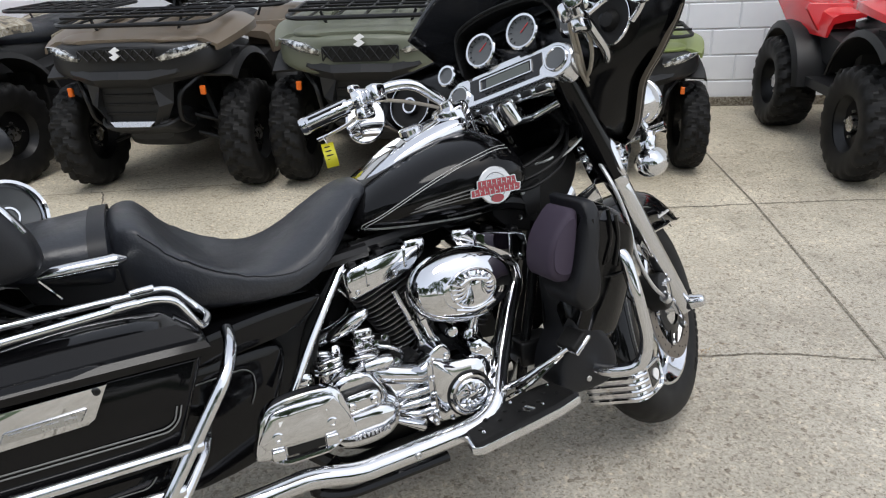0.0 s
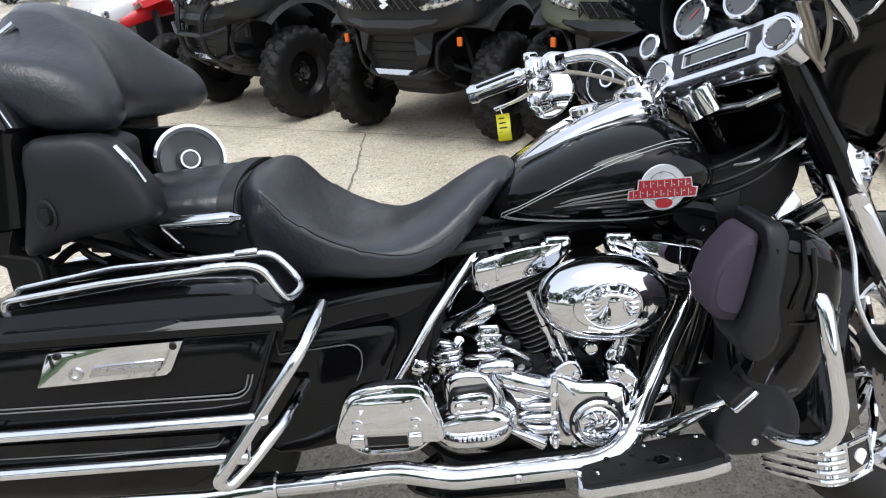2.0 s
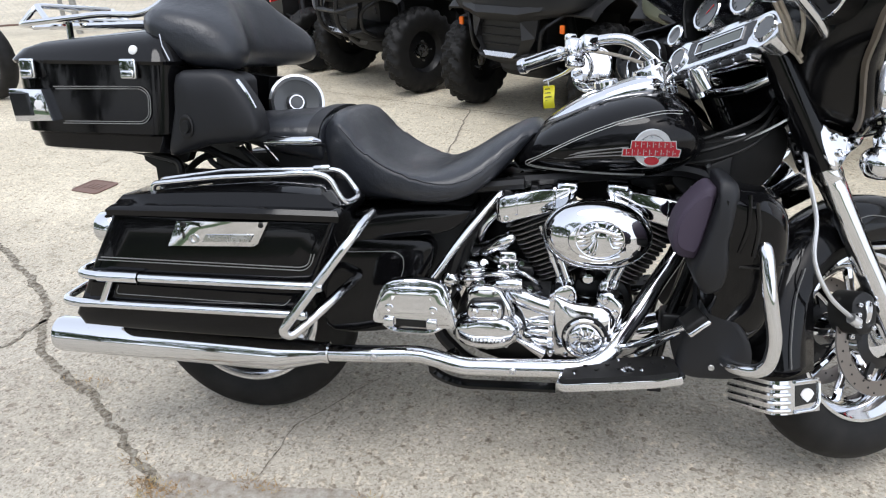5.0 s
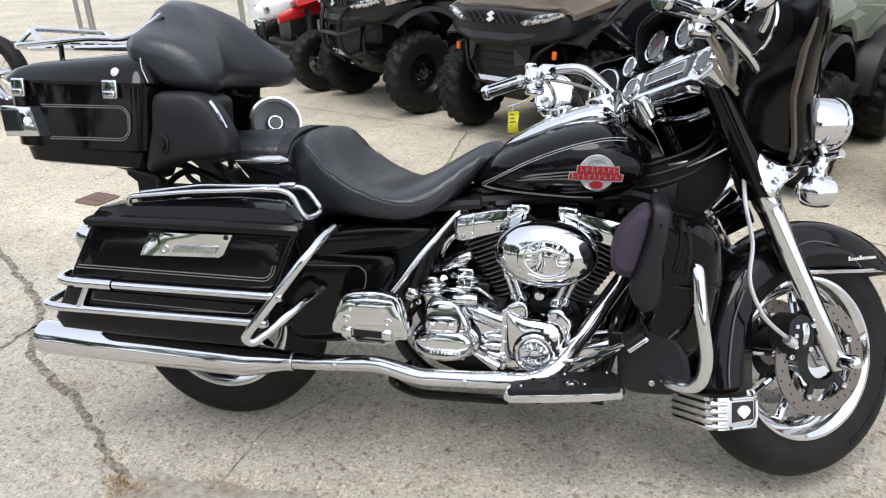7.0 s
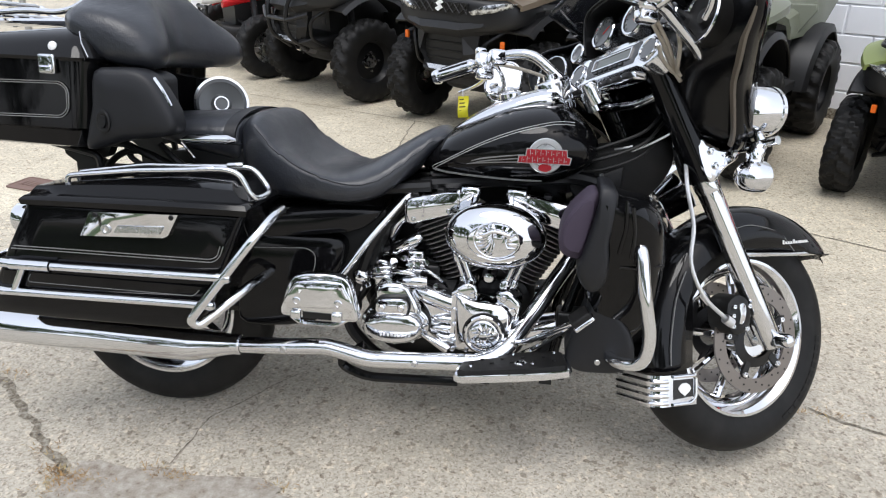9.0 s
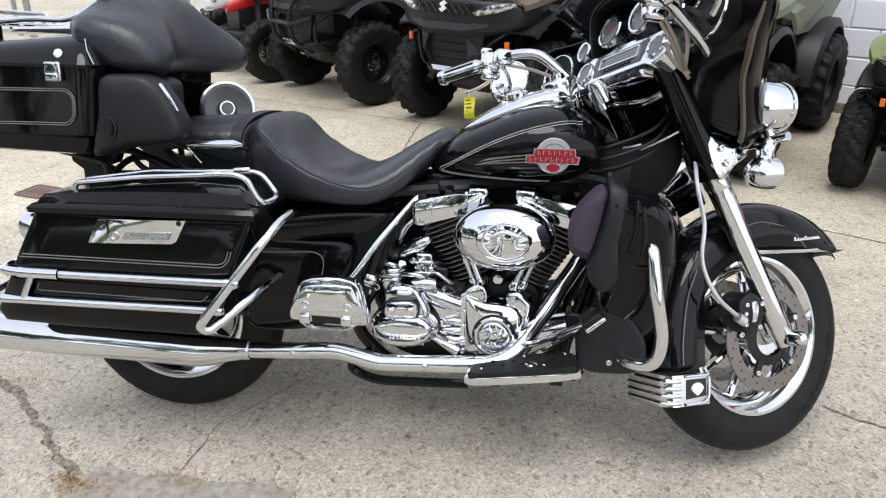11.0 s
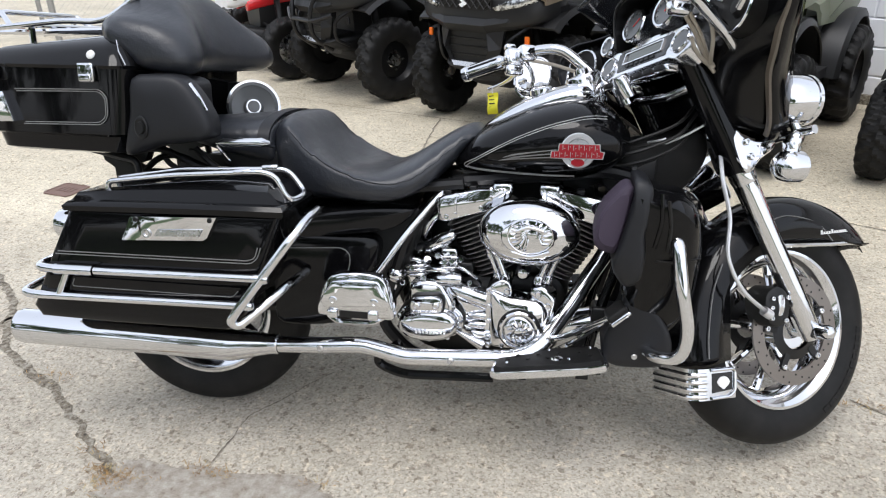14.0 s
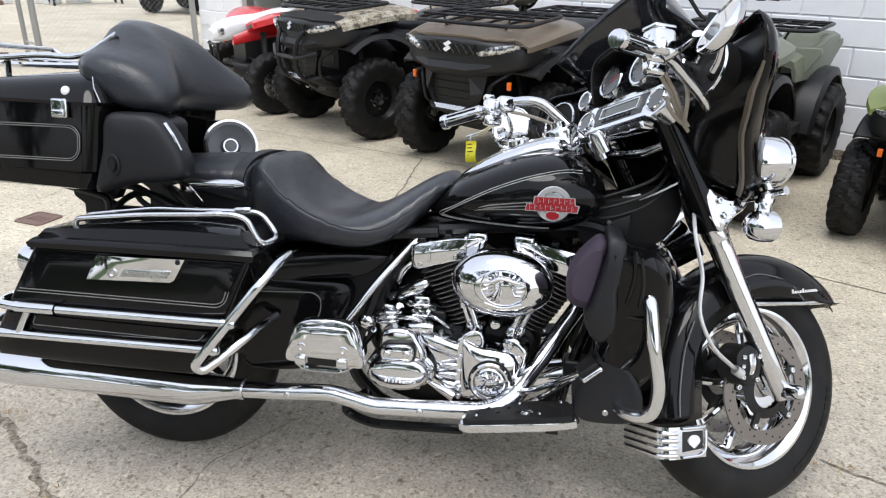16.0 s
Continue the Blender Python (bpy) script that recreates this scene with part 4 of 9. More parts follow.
# speaker pods
POD = curve2([(-0.060, 0.962), (0.0, 0.972), (0.055, 0.97), (0.09, 0.95), (0.12, 0.91), (0.142, 0.865), (0.140, 0.822), (0.08, 0.806), (0.01, 0.798), (-0.04, 0.782), (-0.095, 0.770), (-0.088, 0.82), (-0.072, 0.88)], 3)
for sg in (-1, 1):
    bm = newbm()
    prism(bm, [(x * 0.985 + 0.014, z * 0.985 + 0.014) for x, z in POD] if sg < 0 else [(min(x, 0.0), min(z, 0.93)) for x, z in POD], (0.322 if sg < 0 else 0.298) * sg, (0.262 if sg < 0 else 0.215) * sg, 0.026, 4, 0.006)
    if sg < 0:
        prism(bm, [(min(x, 0.085) - 0.01, z * 0.96 + 0.03) for x, z in POD], 0.27 * sg, 0.14 * sg, 0.02, 3)
    pod = part("speaker_pod", bm, VINYL, BIKE, "matt black vinyl speaker pod")
    bm = newbm()
    lathe(bm, [(0.024, 0), (0.024, 0.003), (0.02, 0.005), (0.013, 0.003), (0.011, 0.008), (0, 0.008)], aim(V(-0.018, (0.328 if sg < 0 else 0.305) * sg, 0.845), (0, sg, 0)), 20, (0.75, 1.2))
    part("socket", bm, PLASTIC, pod)
    if sg < 0:
        bm = newbm()
        tube(bm, smooth_path([V(0.104, 0.30 * sg, 0.950), V(0.126, 0.303 * sg, 0.921), V(0.144, 0.303 * sg, 0.887)], 4), 0.005, 8)
        part("trim", bm, CHROME, pod)
        continue
    d = V(0.45, -0.86, 0.18)
    c = V(0.058, 0.145, 0.862)
    bm = newbm()
    lathe(bm, [(0.070, -0.05), (0.081, 0.0), (0.080, 0.006), (0.073, 0.007), (0.065, -0.004)], aim(c, d), 40)
    lathe(bm, [(0.022, 0.0), (0.022, 0.004), (0.018, 0.004), (0.018, 0.0)], aim(c, d), 24)
    spk = part("speaker", bm, CHROME, pod, "round speaker with a chrome ring")
    bm = newbm()
    lathe(bm, [(0.0675, -0.006), (0.03, -0.016), (0.018, 0.0), (0.0, 0.003)], aim(c, d), 32)
    part("speaker_cone", bm, GAUGE_FACE, spk)

# --- seats ---
bm = newbm()
SEAT_R = [(0.243, 0.12, 0.74, 0.838), (0.252, 0.155, 0.725, 0.856), (0.270, 0.176, 0.69, 0.867), (0.298, 0.190, 0.665, 0.866), (0.324, 0.197, 0.652, 0.845), (0.350, 0.202, 0.648, 0.812), (0.377, 0.206, 0.646, 0.784), (0.407, 0.208, 0.645, 0.762), (0.45, 0.207, 0.642, 0.742), (0.51, 0.204, 0.642, 0.731), (0.56, 0.199, 0.645, 0.741), (0.61, 0.189, 0.660, 0.765), (0.66, 0.166, 0.69, 0.797), (0.705, 0.134, 0.735, 0.824), (0.745, 0.105, 0.78, 0.842), (0.772, 0.085, 0.815, 0.845), (0.786, 0.06, 0.822, 0.835)]
P = smooth_path([(s[0], s[1], s[2]) for s in SEAT_R], 4)
Q = smooth_path([(s[0], s[3], 0) for s in SEAT_R], 4)
WELT = smooth_path([(0.243, 0.79, 0), (0.262, 0.818, 0), (0.285, 0.835, 0), (0.308, 0.832, 0), (0.335, 0.803, 0), (0.365, 0.778, 0), (0.41, 0.752, 0), (0.46, 0.727, 0), (0.50, 0.713, 0), (0.56, 0.704, 0), (0.61, 0.713, 0), (0.655, 0.738, 0), (0.697, 0.773, 0), (0.74, 0.808, 0), (0.786, 0.826, 0)], 5)
rings, crease = [], []
for p, q in zip(P, Q):
    w, zl, zh = p.y, p.z, q.y
    zc = min(min(WELT, key=lambda c_: abs(c_.x - p.x)).y, zh - 0.004)
    dish = 0.022 * max(0.0, 1 - abs(p.x - 0.43) / 0.13)
    hump = min(max((0.38 - p.x) / 0.10, 0.0), 1.0)
    h = zc - zl
    prof = [(0.0, zl), (0.6 * w, zl), (0.90 * w, zl + 0.02 * min(1, h / 0.1)), (0.975 * w, zl + 0.3 * h), (1.0 * w, zl + 0.62 * h), (1.0 * w, zl + 0.86 * h), (0.985 * w, zc)]
    crease.append(V(p.x, -0.988 * w, zc))
    for q_ in (0.955, 0.91, 0.85, 0.76, 0.65, 0.5, 0.34, 0.17, 0.0):
        prof.append((q_ * w, zc + (zh - zc) * (1 - q_ ** 2.6) ** (0.72 - 0.1 * hump) - dish * (1 - q_ ** 2) ** 1.5))
    ring = [V(p.x, -a, b) for a, b in prof] + [V(p.x, a, b) for a, b in prof[-2:0:-1]]
    rings.append(ring)
loft(bm, rings)
seat = part("rider_seat", bm, LEATHER, BIKE, "black stitched vinyl rider seat")
bm = newbm()
tube(bm, [c_ for c_ in crease if 0.30 < c_.x < 0.76], 0.0019, 6)
part("seat_piping", bm, LEATHER, seat)
bm = newbm()
SEAT_P = [(-0.06, 0.10, 0.79, 0.842), (0.0, 0.15, 0.78, 0.846), (0.06, 0.172, 0.765, 0.850), (0.12, 0.182, 0.745, 0.855), (0.19, 0.186, 0.73, 0.861), (0.232, 0.184, 0.72, 0.863), (0.252, 0.172, 0.72, 0.854), (0.261, 0.13, 0.73, 0.834)]
sections(bm, SEAT_P, 4, 36, 2.7)
pseat = part("passenger_seat", bm, LEATHER, BIKE, "black vinyl passenger seat")
bm = newbm()
strap = [V(0.232 + 0.004 * math.sin(a), 0.188 * math.copysign(abs(math.cos(a)) ** 0.75, math.cos(a)), 0.79 + 0.0765 * abs(math.sin(a)) ** 0.75) for a in (math.pi * k / 24 for k in range(25))]
rings = [[p + V(dx, 0, 0) + V(0, p.y, p.z - 0.815).normalized() * o for dx, o in ((-0.016, -0.004), (-0.016, 0.004), (0.016, 0.004), (0.016, -0.004))] for p in strap]
loft(bm, rings)
part("seat_strap", bm, VINYL, pseat)
bm = newbm()
prism(bm, [(0.08, 0.79), (0.105, 0.735), (0.24, 0.70), (0.34, 0.66), (0.34, 0.72), (0.24, 0.79)], -0.165, 0.165, 0.02, 2)
part("seat_base", bm, PLASTIC, BIKE)
for sg in (-1, 1):
    bm = newbm()
    tube(bm, [V(0.140, 0.262 * sg, 0.803), V(0.156, 0.262 * sg, 0.805), V(0.165, 0.262 * sg, 0.806), V(0.25, 0.262 * sg, 0.808), V(0.262, 0.262 * sg, 0.808), V(0.278, 0.25 * sg, 0.806)], 1, 14, radii=[0.003, 0.009, 0.0118, 0.0118, 0.0125, 0.005])
    tube(bm, [V(0.14, 0.26 * sg, 0.797), V(0.165, 0.24 * sg, 0.755)], 0.003, 6)
    tube(bm, [V(0.26, 0.26 * sg, 0.805), V(0.262, 0.19 * sg, 0.79)], 0.005, 6)
    if sg > 0:
        bmesh.ops.translate(bm, vec=(-0.02, -0.02, -0.05), verts=bm.verts)
    part("grab_handle", bm, CHROME, BIKE, "small chrome passenger grab handle")

# --- side covers ---
for sg in (-1, 1):
    bm = newbm()
    prism(bm, curve2([(0.30, 0.612), (0.42, 0.638), (0.54, 0.652), (0.636, 0.655), (0.645, 0.645), (0.612, 0.612), (0.56, 0.592), (0.44, 0.578), (0.30, 0.566)], 3), 0.262 * sg, 0.1 * sg, 0.014, 3, 0.003)
    slant = Matrix(((0.94, 0, 0, 0.018), (-0.30 * sg, 1, 0, 0.09 * sg), (-0.06, 0, 1, 0.018), (0, 0, 0, 1)))
    fr = part("side_cover", moved(bm, slant), BLACK, BIKE, "glossy black side cover")
    bm = newbm()
    prism(bm, curve2([(0.27, 0.56), (0.45, 0.572), (0.535, 0.566), (0.545, 0.52), (0.51, 0.43), (0.485, 0.36), (0.44, 0.325), (0.28, 0.32), (0.262, 0.40)], 3), 0.238 * sg, 0.1 * sg, 0.014, 3, 0.004)
    part("lower_cover", moved(bm, slant), BLACK, fr)
    bm = newbm()
    tube(bm, rounded([V(0.30, 0.245 * sg, 0.535), V(0.45, 0.2455 * sg, 0.54), V(0.47, 0.2455 * sg, 0.525), V(0.47, 0.245 * sg, 0.49), V(0.455, 0.244 * sg, 0.46)], 0.02), 0.0013, 5)
    part("pinstripe", moved(bm, slant), PINSTRIPE, fr)
    bm = newbm()
    tube(bm, smooth_path([V(0.745, 0.082 * sg, 0.716), V(0.722, 0.098 * sg, 0.699), V(0.69, 0.118 * sg, 0.672), V(0.605, 0.168 * sg, 0.566), V(0.523, 0.212 * sg, 0.45)], 5), 0.0092, 12)
    part("frame_cover", bm, CHROME, BIKE, "chrome frame tube cover")

bm = newbm()
prism(bm, curve2([(0.40, 0.34), (0.40, 0.62), (0.60, 0.64), (0.635, 0.60), (0.60, 0.46), (0.56, 0.36)], 2), -0.125, 0.125, 0.015, 2)
part("battery_box", bm, CRINKLE, BIKE, "black battery box behind the side covers")

# --- fuel tank ---
TANK = [(0.715, 0.05, 0.735, 0.755), (0.735, 0.10, 0.724, 0.79), (0.787, 0.145, 0.718, 0.838), (0.85, 0.176, 0.714, 0.872), (0.92, 0.197, 0.712, 0.902), (0.99, 0.208, 0.712, 0.921), (1.05, 0.208, 0.716, 0.925), (1.10, 0.195, 0.732, 0.905), (1.14, 0.165, 0.755, 0.872), (1.162, 0.11, 0.775, 0.84), (1.168, 0.05, 0.79, 0.82)]
bm = newbm()
sections(bm, TANK, 5, 48, 2.35)
tank = part("fuel_tank", bm, BLACK, BIKE, "glossy black teardrop fuel tank")


def on_tank(x, z, lift=0.0):
    """The right flank of the tank at x, z."""
    for a, b in zip(TANK, TANK[1:]):
        if a[0] <= x <= b[0]:
            t = (x - a[0]) / (b[0] - a[0])
            w, zl, zh = [a[i] + (b[i] - a[i]) * t for i in (1, 2, 3)]
            zc, h = (zl + zh) / 2, (zh - zl) / 2
            s = min(abs((z - zc) / h), 0.995)
            return V(x, -(w * (1 - s ** 2.35) ** (1 / 2.35) + lift), z)
    return V(x, -0.2, z)


for off in (0.0, 0.0055):
    bm = newbm()
    path = [(1.10, 0.882), (1.06, 0.884), (1.02, 0.877), (0.96, 0.860), (0.89, 0.831), (0.83, 0.799), (0.785, 0.772), (0.758 + off * 0.6, 0.757), (0.750 + off, 0.750), (0.752 + off, 0.742 + off * 0.6)]
    tube(bm, smooth_path([on_tank(x, z - off, 0.0026) for x, z in path], 3), 0.0010, 5)
    part("pinstripe", bm, STRIPE_BRIGHT, tank)
    bm = newbm()
    path = [(0.752 + off, 0.742), (0.765, 0.7365), (0.80, 0.733), (0.88, 0.730), (0.97, 0.727), (1.03, 0.727)]
    tube(bm, smooth_path([on_tank(x, z + 0.004 + off * 0.7, 0.0030) for x, z in path], 3), 0.0010, 5)
    part("pinstripe", bm, STRIPE_BRIGHT, tank)
# flares behind the emblem
for x0, z0, z1 in ((0.855, 0.779, 0.806), (0.860, 0.775, 0.797), (0.845, 0.771, 0.788)):
    bm = newbm()
    tube(bm, [on_tank(x0 + (0.985 - x0) * k / 6, z0 + (z1 - z0) * (k / 6) ** 0.7, 0.0022) for k in range(7)], 1, 5, radii=[0.0006, 0.0022, 0.0022, 0.0018, 0.0016, 0.0014, 0.0014])
    part("tank_flash", bm, PINSTRIPE, tank)
# round emblem with two red bars; lettering drawn as plain blocks
EM = Matrix.Translation(on_tank(1.036, 0.806, 0.004)) @ (V(0.03, -1, 0.10)).to_track_quat("Z", "Y").to_matrix().to_4x4()
bm = newbm()
lathe(bm, [(0.042, -0.006), (0.042, 0.0), (0.040, 0.002), (0.029, 0.002), (0.027, 0.0)], EM, 36)
emblem = part("tank_emblem", bm, EMB_RING, tank, "round silver and red tank emblem")
bm = newbm()
lathe(bm, [(0.027, 0.0005), (0.0, 0.001)], EM, 30)
part("emblem_centre", bm, STEEL, emblem)
bm = newbm()
plate(bm, [(-0.066, -0.0195), (0.058, -0.0195), (0.062, -0.002), (0.052, 0.0), (0.050, 0.0165), (-0.046, 0.0165), (-0.048, -0.001), (-0.064, -0.002)], 0.0025, EM @ Matrix.Translation((0, 0, 0.002)))
part("emblem_plate", bm, EMB_RING, emblem)
bm = newbm()
plate(bm, [(-0.0635, -0.0175), (0.056, -0.0175), (0.059, -0.0035), (0.05, -0.0015), (0.048, 0.0145), (-0.044, 0.0145), (-0.046, -0.002), (-0.062, -0.0035)], 0.002, EM @ Matrix.Translation((0, 0, 0.0035)))
part("emblem_bar", bm, RED_EMB, emblem)
bm = newbm()
rnd = random.Random(4)
for k in range(7):
    x = -0.037 + 0.0125 * k
    box(bm, x, x + 0.0012, 0.001, 0.0125, 0.005, 0.0062, EM)
    box(bm, x + 0.004, x + 0.0065, 0.004 + 0.004 * (k % 2), 0.0055 + 0.004 * (k % 2), 0.005, 0.006, EM)
for k in range(9):
    x = -0.056 + 0.0124 * k
    box(bm, x, x + 0.0012, -0.0155, -0.0035, 0.005, 0.0062, EM)
    box(bm, x + 0.004, x + 0.0065, -0.012 + 0.004 * (k % 2), -0.0105 + 0.004 * (k % 2), 0.005, 0.006, EM)
tagged(part("emblem_slot", bm, EMB_RING, emblem), kind="stuff")
bm = newbm()
lathe(bm, [(0.016, 0.002), (0.016, 0.0035), (0, 0.0035)], EM @ Matrix.Translation((0, -0.028, 0)), 16, (1, 0.6))
part("emblem_foot", bm, RED_EMB, emblem)
# chrome console along the tank top
bm = newbm()
CON = [(0.778, 0.035, 0.80, 0.828), (0.80, 0.058, 0.81, 0.850), (0.85, 0.072, 0.835, 0.887), (0.90, 0.077, 0.857, 0.914), (0.95, 0.079, 0.875, 0.935), (1.0, 0.078, 0.888, 0.951), (1.04, 0.072, 0.895, 0.957), (1.07, 0.046, 0.90, 0.942)]
sections(bm, CON, 4, 28, 2.5)
console = part("tank_console", bm, CHROME, BIKE, "chrome console along the tank top")
bm = newbm()
lathe(bm, [(0.047, -0.05), (0.047, 0.022), (0.043, 0.03), (0.02, 0.034), (0, 0.034)], aim(V(1.045, 0, 0.945), V(-0.35, 0, 1)), 28)
lathe(bm, [(0.02, 0.034), (0.018, 0.045), (0, 0.047)], aim(V(1.045, 0, 0.945), V(-0.35, 0, 1)), 16)
part("ignition_housing", bm, CHROME, console)
bm = newbm()
lathe(bm, [(0.03, 0), (0.03, 0.012), (0.025, 0.016), (0, 0.017)], aim(V(0.935, 0, 0.925), V(-0.2, 0, 1)), 24)
part("fuel_gauge_cap", bm, CHROME, console)

# --- engine ---
def bolts(parent, points, d=(0, -1, 0), r=0.008, h=0.006, mat=None, name="bolt"):
    """Single bolts at the points, all facing d."""
    for p in points:
        bm = newbm()
        bolt(bm, V(*p), d, r, h)
        part(name, bm, mat or CHROME, parent)


bm = newbm()
prism(bm, curve2([(0.60, 0.25), (0.58, 0.36), (0.66, 0.43), (0.80, 0.45), (0.98, 0.46), (1.03, 0.40), (1.02, 0.28), (0.95, 0.21), (0.75, 0.20)], 3), -0.10, 0.2, 0.02, 2)
crank = part("crankcase", bm, CRINKLE, BIKE, "black engine crankcase")
bm = newbm()
prism(bm, [(0.79, 0.735), (1.12, 0.745), (1.13, 0.70), (1.0, 0.655), (0.93, 0.62), (0.88, 0.64), (0.80, 0.69)], 0.0, 0.12, 0.015, 2)
part("ignition_coil_cover", bm, CRINKLE, BIKE, "black cover under the tank")
bm = newbm()
prism(bm, curve2([(0.60, 0.44), (0.60, 0.60), (0.66, 0.69), (0.80, 0.69), (0.90, 0.56), (0.90, 0.45)], 3), 0.0, 0.15, 0.02, 2)
part("engine_block", bm, CRINKLE, BIKE)


def cylinder(foot, head, yc, fins, r):
    """A finned barrel from foot to head (x, z)."""
    a, b = V(foot[0], yc, foot[1]), V(head[0], yc, head[1])
    d = (b - a).normalized()
    sidev = V(d.z, 0, -d.x)
    M = Matrix(((sidev.x, 0, d.x, a.x), (sidev.y, -1, d.y, a.y), (sidev.z, 0, d.z, a.z), (0, 0, 0, 1)))
    L = (b - a).length

    def rr_ring(s, z, rad):
        out = []
        for qx, qy, a0 in ((1, 1, 0), (-1, 1, 90), (-1, -1, 180), (1, -1, 270)):
            for k in range(5):
                t = radians(a0 + 22.5 * k)
                out.append(M @ V(qx * (s - rad) + rad * math.cos(t), qy * (s - rad) + rad * math.sin(t), z))
        return out
    bm = newbm()
    loft(bm, [rr_ring(r * 0.52, 0, r * 0.4), rr_ring(r * 0.76, L, r * 0.4)])
    barrel = part("cylinder", bm, CRINKLE, BIKE, "black finned engine cylinder")
    for k in range(fins):
        bm = newbm()
        z = L * (k + 0.5) / fins
        s = r * (0.72 + 0.30 * k / fins)
        loft(bm, [rr_ring(s - 0.003, z - 0.0022, r * 0.45), rr_ring(s, z - 0.0008, r * 0.45), rr_ring(s, z + 0.0008, r * 0.45), rr_ring(s - 0.003, z + 0.0022, r * 0.45)])
        part("cooling_fin", bm, FIN, barrel, "black fin with a bright edge")
    return M, L


FIN = material("machined_fin", (0.22, 0.22, 0.225), 0.3, 0.85)
M1, L1 = cylinder((0.846, 0.462), (0.776, 0.622), -0.06, 13, 0.080)
M2, L2 = cylinder((0.980, 0.462), (1.050, 0.622), -0.06, 13, 0.080)
for flip in (0, 1):
    def X(x):
        return 1.826 - x if flip else x
    bm = newbm()
    prism(bm, [(X(x), z) for x, z in ((0.686, 0.606), (0.70, 0.600), (0.853, 0.645), (0.868, 0.668), (0.872, 0.690), (0.868, 0.700), (0.800, 0.694), (0.70, 0.672), (0.687, 0.664), (0.683, 0.640))], -0.152, 0.05, 0.015, 3)
    rb = part("rocker_box", bm, CHROME, BIKE, "chrome rocker box with a sloping top")
    # thin dark strip standing in for the shaded groove along the box
    bm = newbm()
    prism(bm, [(X(x), z) for x, z in ((0.689, 0.6215), (0.689, 0.6185), (0.862, 0.6665), (0.864, 0.6705))], -0.1515, 0.05, 0.001, 1)
    part("gap_shade", bm, CRINKLE, rb)
    bm = newbm()
    prism(bm, [(X(x), z) for x, z in ((0.832, 0.648), (0.856, 0.654), (0.876, 0.672), (0.882, 0.696), (0.878, 0.711), (0.830, 0.709), (0.826, 0.690))], -0.150, 0.05, 0.013, 3)
    cov = part("rocker_cover", bm, CHROME, rb, "raised end of the rocker box")
    for x0, z0, z1 in ((0.735, 0.620, 0.683), (0.826, 0.645, 0.703)):
        bm = newbm()
        prism(bm, [(X(x), z) for x, z in ((x0 - 0.004, z0), (x0 + 0.004, z0 + 0.002), (x0 + 0.003, z1), (x0 - 0.005, z1 - 0.002))], -0.156, 0.05, 0.014, 3)
        part("rib", bm, CHROME, rb)
    for x0, z0 in ((0.710, 0.676), (0.776, 0.690)):
        bm = newbm()
        softbox(bm, X(x0), -0.118, z0, 0.020, 0.03, 0.014, 0.004)
        part("lug", bm, SATIN, rb)
    bolts(rb, [(X(0.71), -0.148, 0.6165), (X(0.80), -0.148, 0.643)], OUT, 0.0065, 0.006)
    # pushrod tubes
    for x0, z0, x1, z1, y in ((0.872, 0.455, 0.818, 0.60, -0.160), (0.852, 0.452, 0.795, 0.60, -0.138)):
        d = V(X(x1) - X(x0), 0, z1 - z0).normalized()
        bm = newbm()
        tube(bm, [V(X(x0), y, z0), V(X(x1), y, z1)], 0.0085, 12)
        lathe(bm, [(0.014, -0.004), (0.014, 0.012), (0.011, 0.02)], aim(V(X(x0), y, z0), d), 14)
        lathe(bm, [(0.0115, -0.006), (0.0115, 0.006)], aim(V(X(x0), y, z0) + d * 0.07, d), 14)
        part("pushrod_tube", bm, CHROME, BIKE, "chrome pushrod tube")
# tappet blocks
bm = newbm()
prism(bm, curve2([(0.832, 0.444), (0.838, 0.455), (0.858, 0.468), (0.876, 0.468), (0.889, 0.452), (0.890, 0.428), (0.862, 0.42), (0.836, 0.416)], 2), -0.20, -0.10, 0.008, 2, 0.003)
tb = part("tappet_cover", bm, CHROME, BIKE, "chrome tappet block cover")
bolts(tb, [(0.846, -0.202, 0.436), (0.878, -0.202, 0.44)], OUT, 0.0075, 0.006)
bm = newbm()
prism(bm, curve2([(0.937, 0.441), (0.955, 0.456), (0.973, 0.455), (1.0, 0.43), (1.004, 0.415), (0.996, 0.372), (0.984, 0.368), (0.957, 0.392)], 2), -0.20, -0.10, 0.008, 2, 0.003)
tb = part("tappet_cover", bm, CHROME, BIKE, "chrome tappet block cover")
bolts(tb, [(0.957, -0.202, 0.437), (0.982, -0.202, 0.407)], OUT, 0.0085, 0.006)
bm = newbm()
lathe(bm, [(0.0, 0.022), (0.012, 0.019), (0.02, 0.006), (0.02, -0.05)], aim(V(0.914, -0.15, 0.478), OUT), 20)
part("oil_sensor", bm, CHROME, BIKE, "round chrome sensor cap between the cylinders")

# air cleaner
bm = newbm()
AC = side(0.928, 0.600, -0.157) @ Matrix.Scale(1.05, 4)
lathe(bm, [(0.098, 0.0), (0.104, 0.02), (0.11, 0.024), (0.1145, 0.036), (0.1145, 0.05), (0.110, 0.066), (0.098, 0.082), (0.075, 0.092), (0.060, 0.0955), (0.057, 0.099), (0.05, 0.100), (0.03, 0.101), (0.0, 0.102)], AC, 56, (1.05, 0.70))
air = part("air_cleaner", bm, CHROME, BIKE, "oval chrome air cleaner cover")
ACF = side(0.9345, 0.6045, -0.2612) @ Matrix.Scale(1.05, 4)
bm = newbm()
tube(bm, [ACF @ V(0.052 * math.cos(a), 0.052 * 0.82 * math.sin(a), 0.001) for a in (2 * math.pi * k / 40 for k in range(40))], 0.0022, 6, closed=True)
med = part("medallion_ring", bm, CHROME, air)
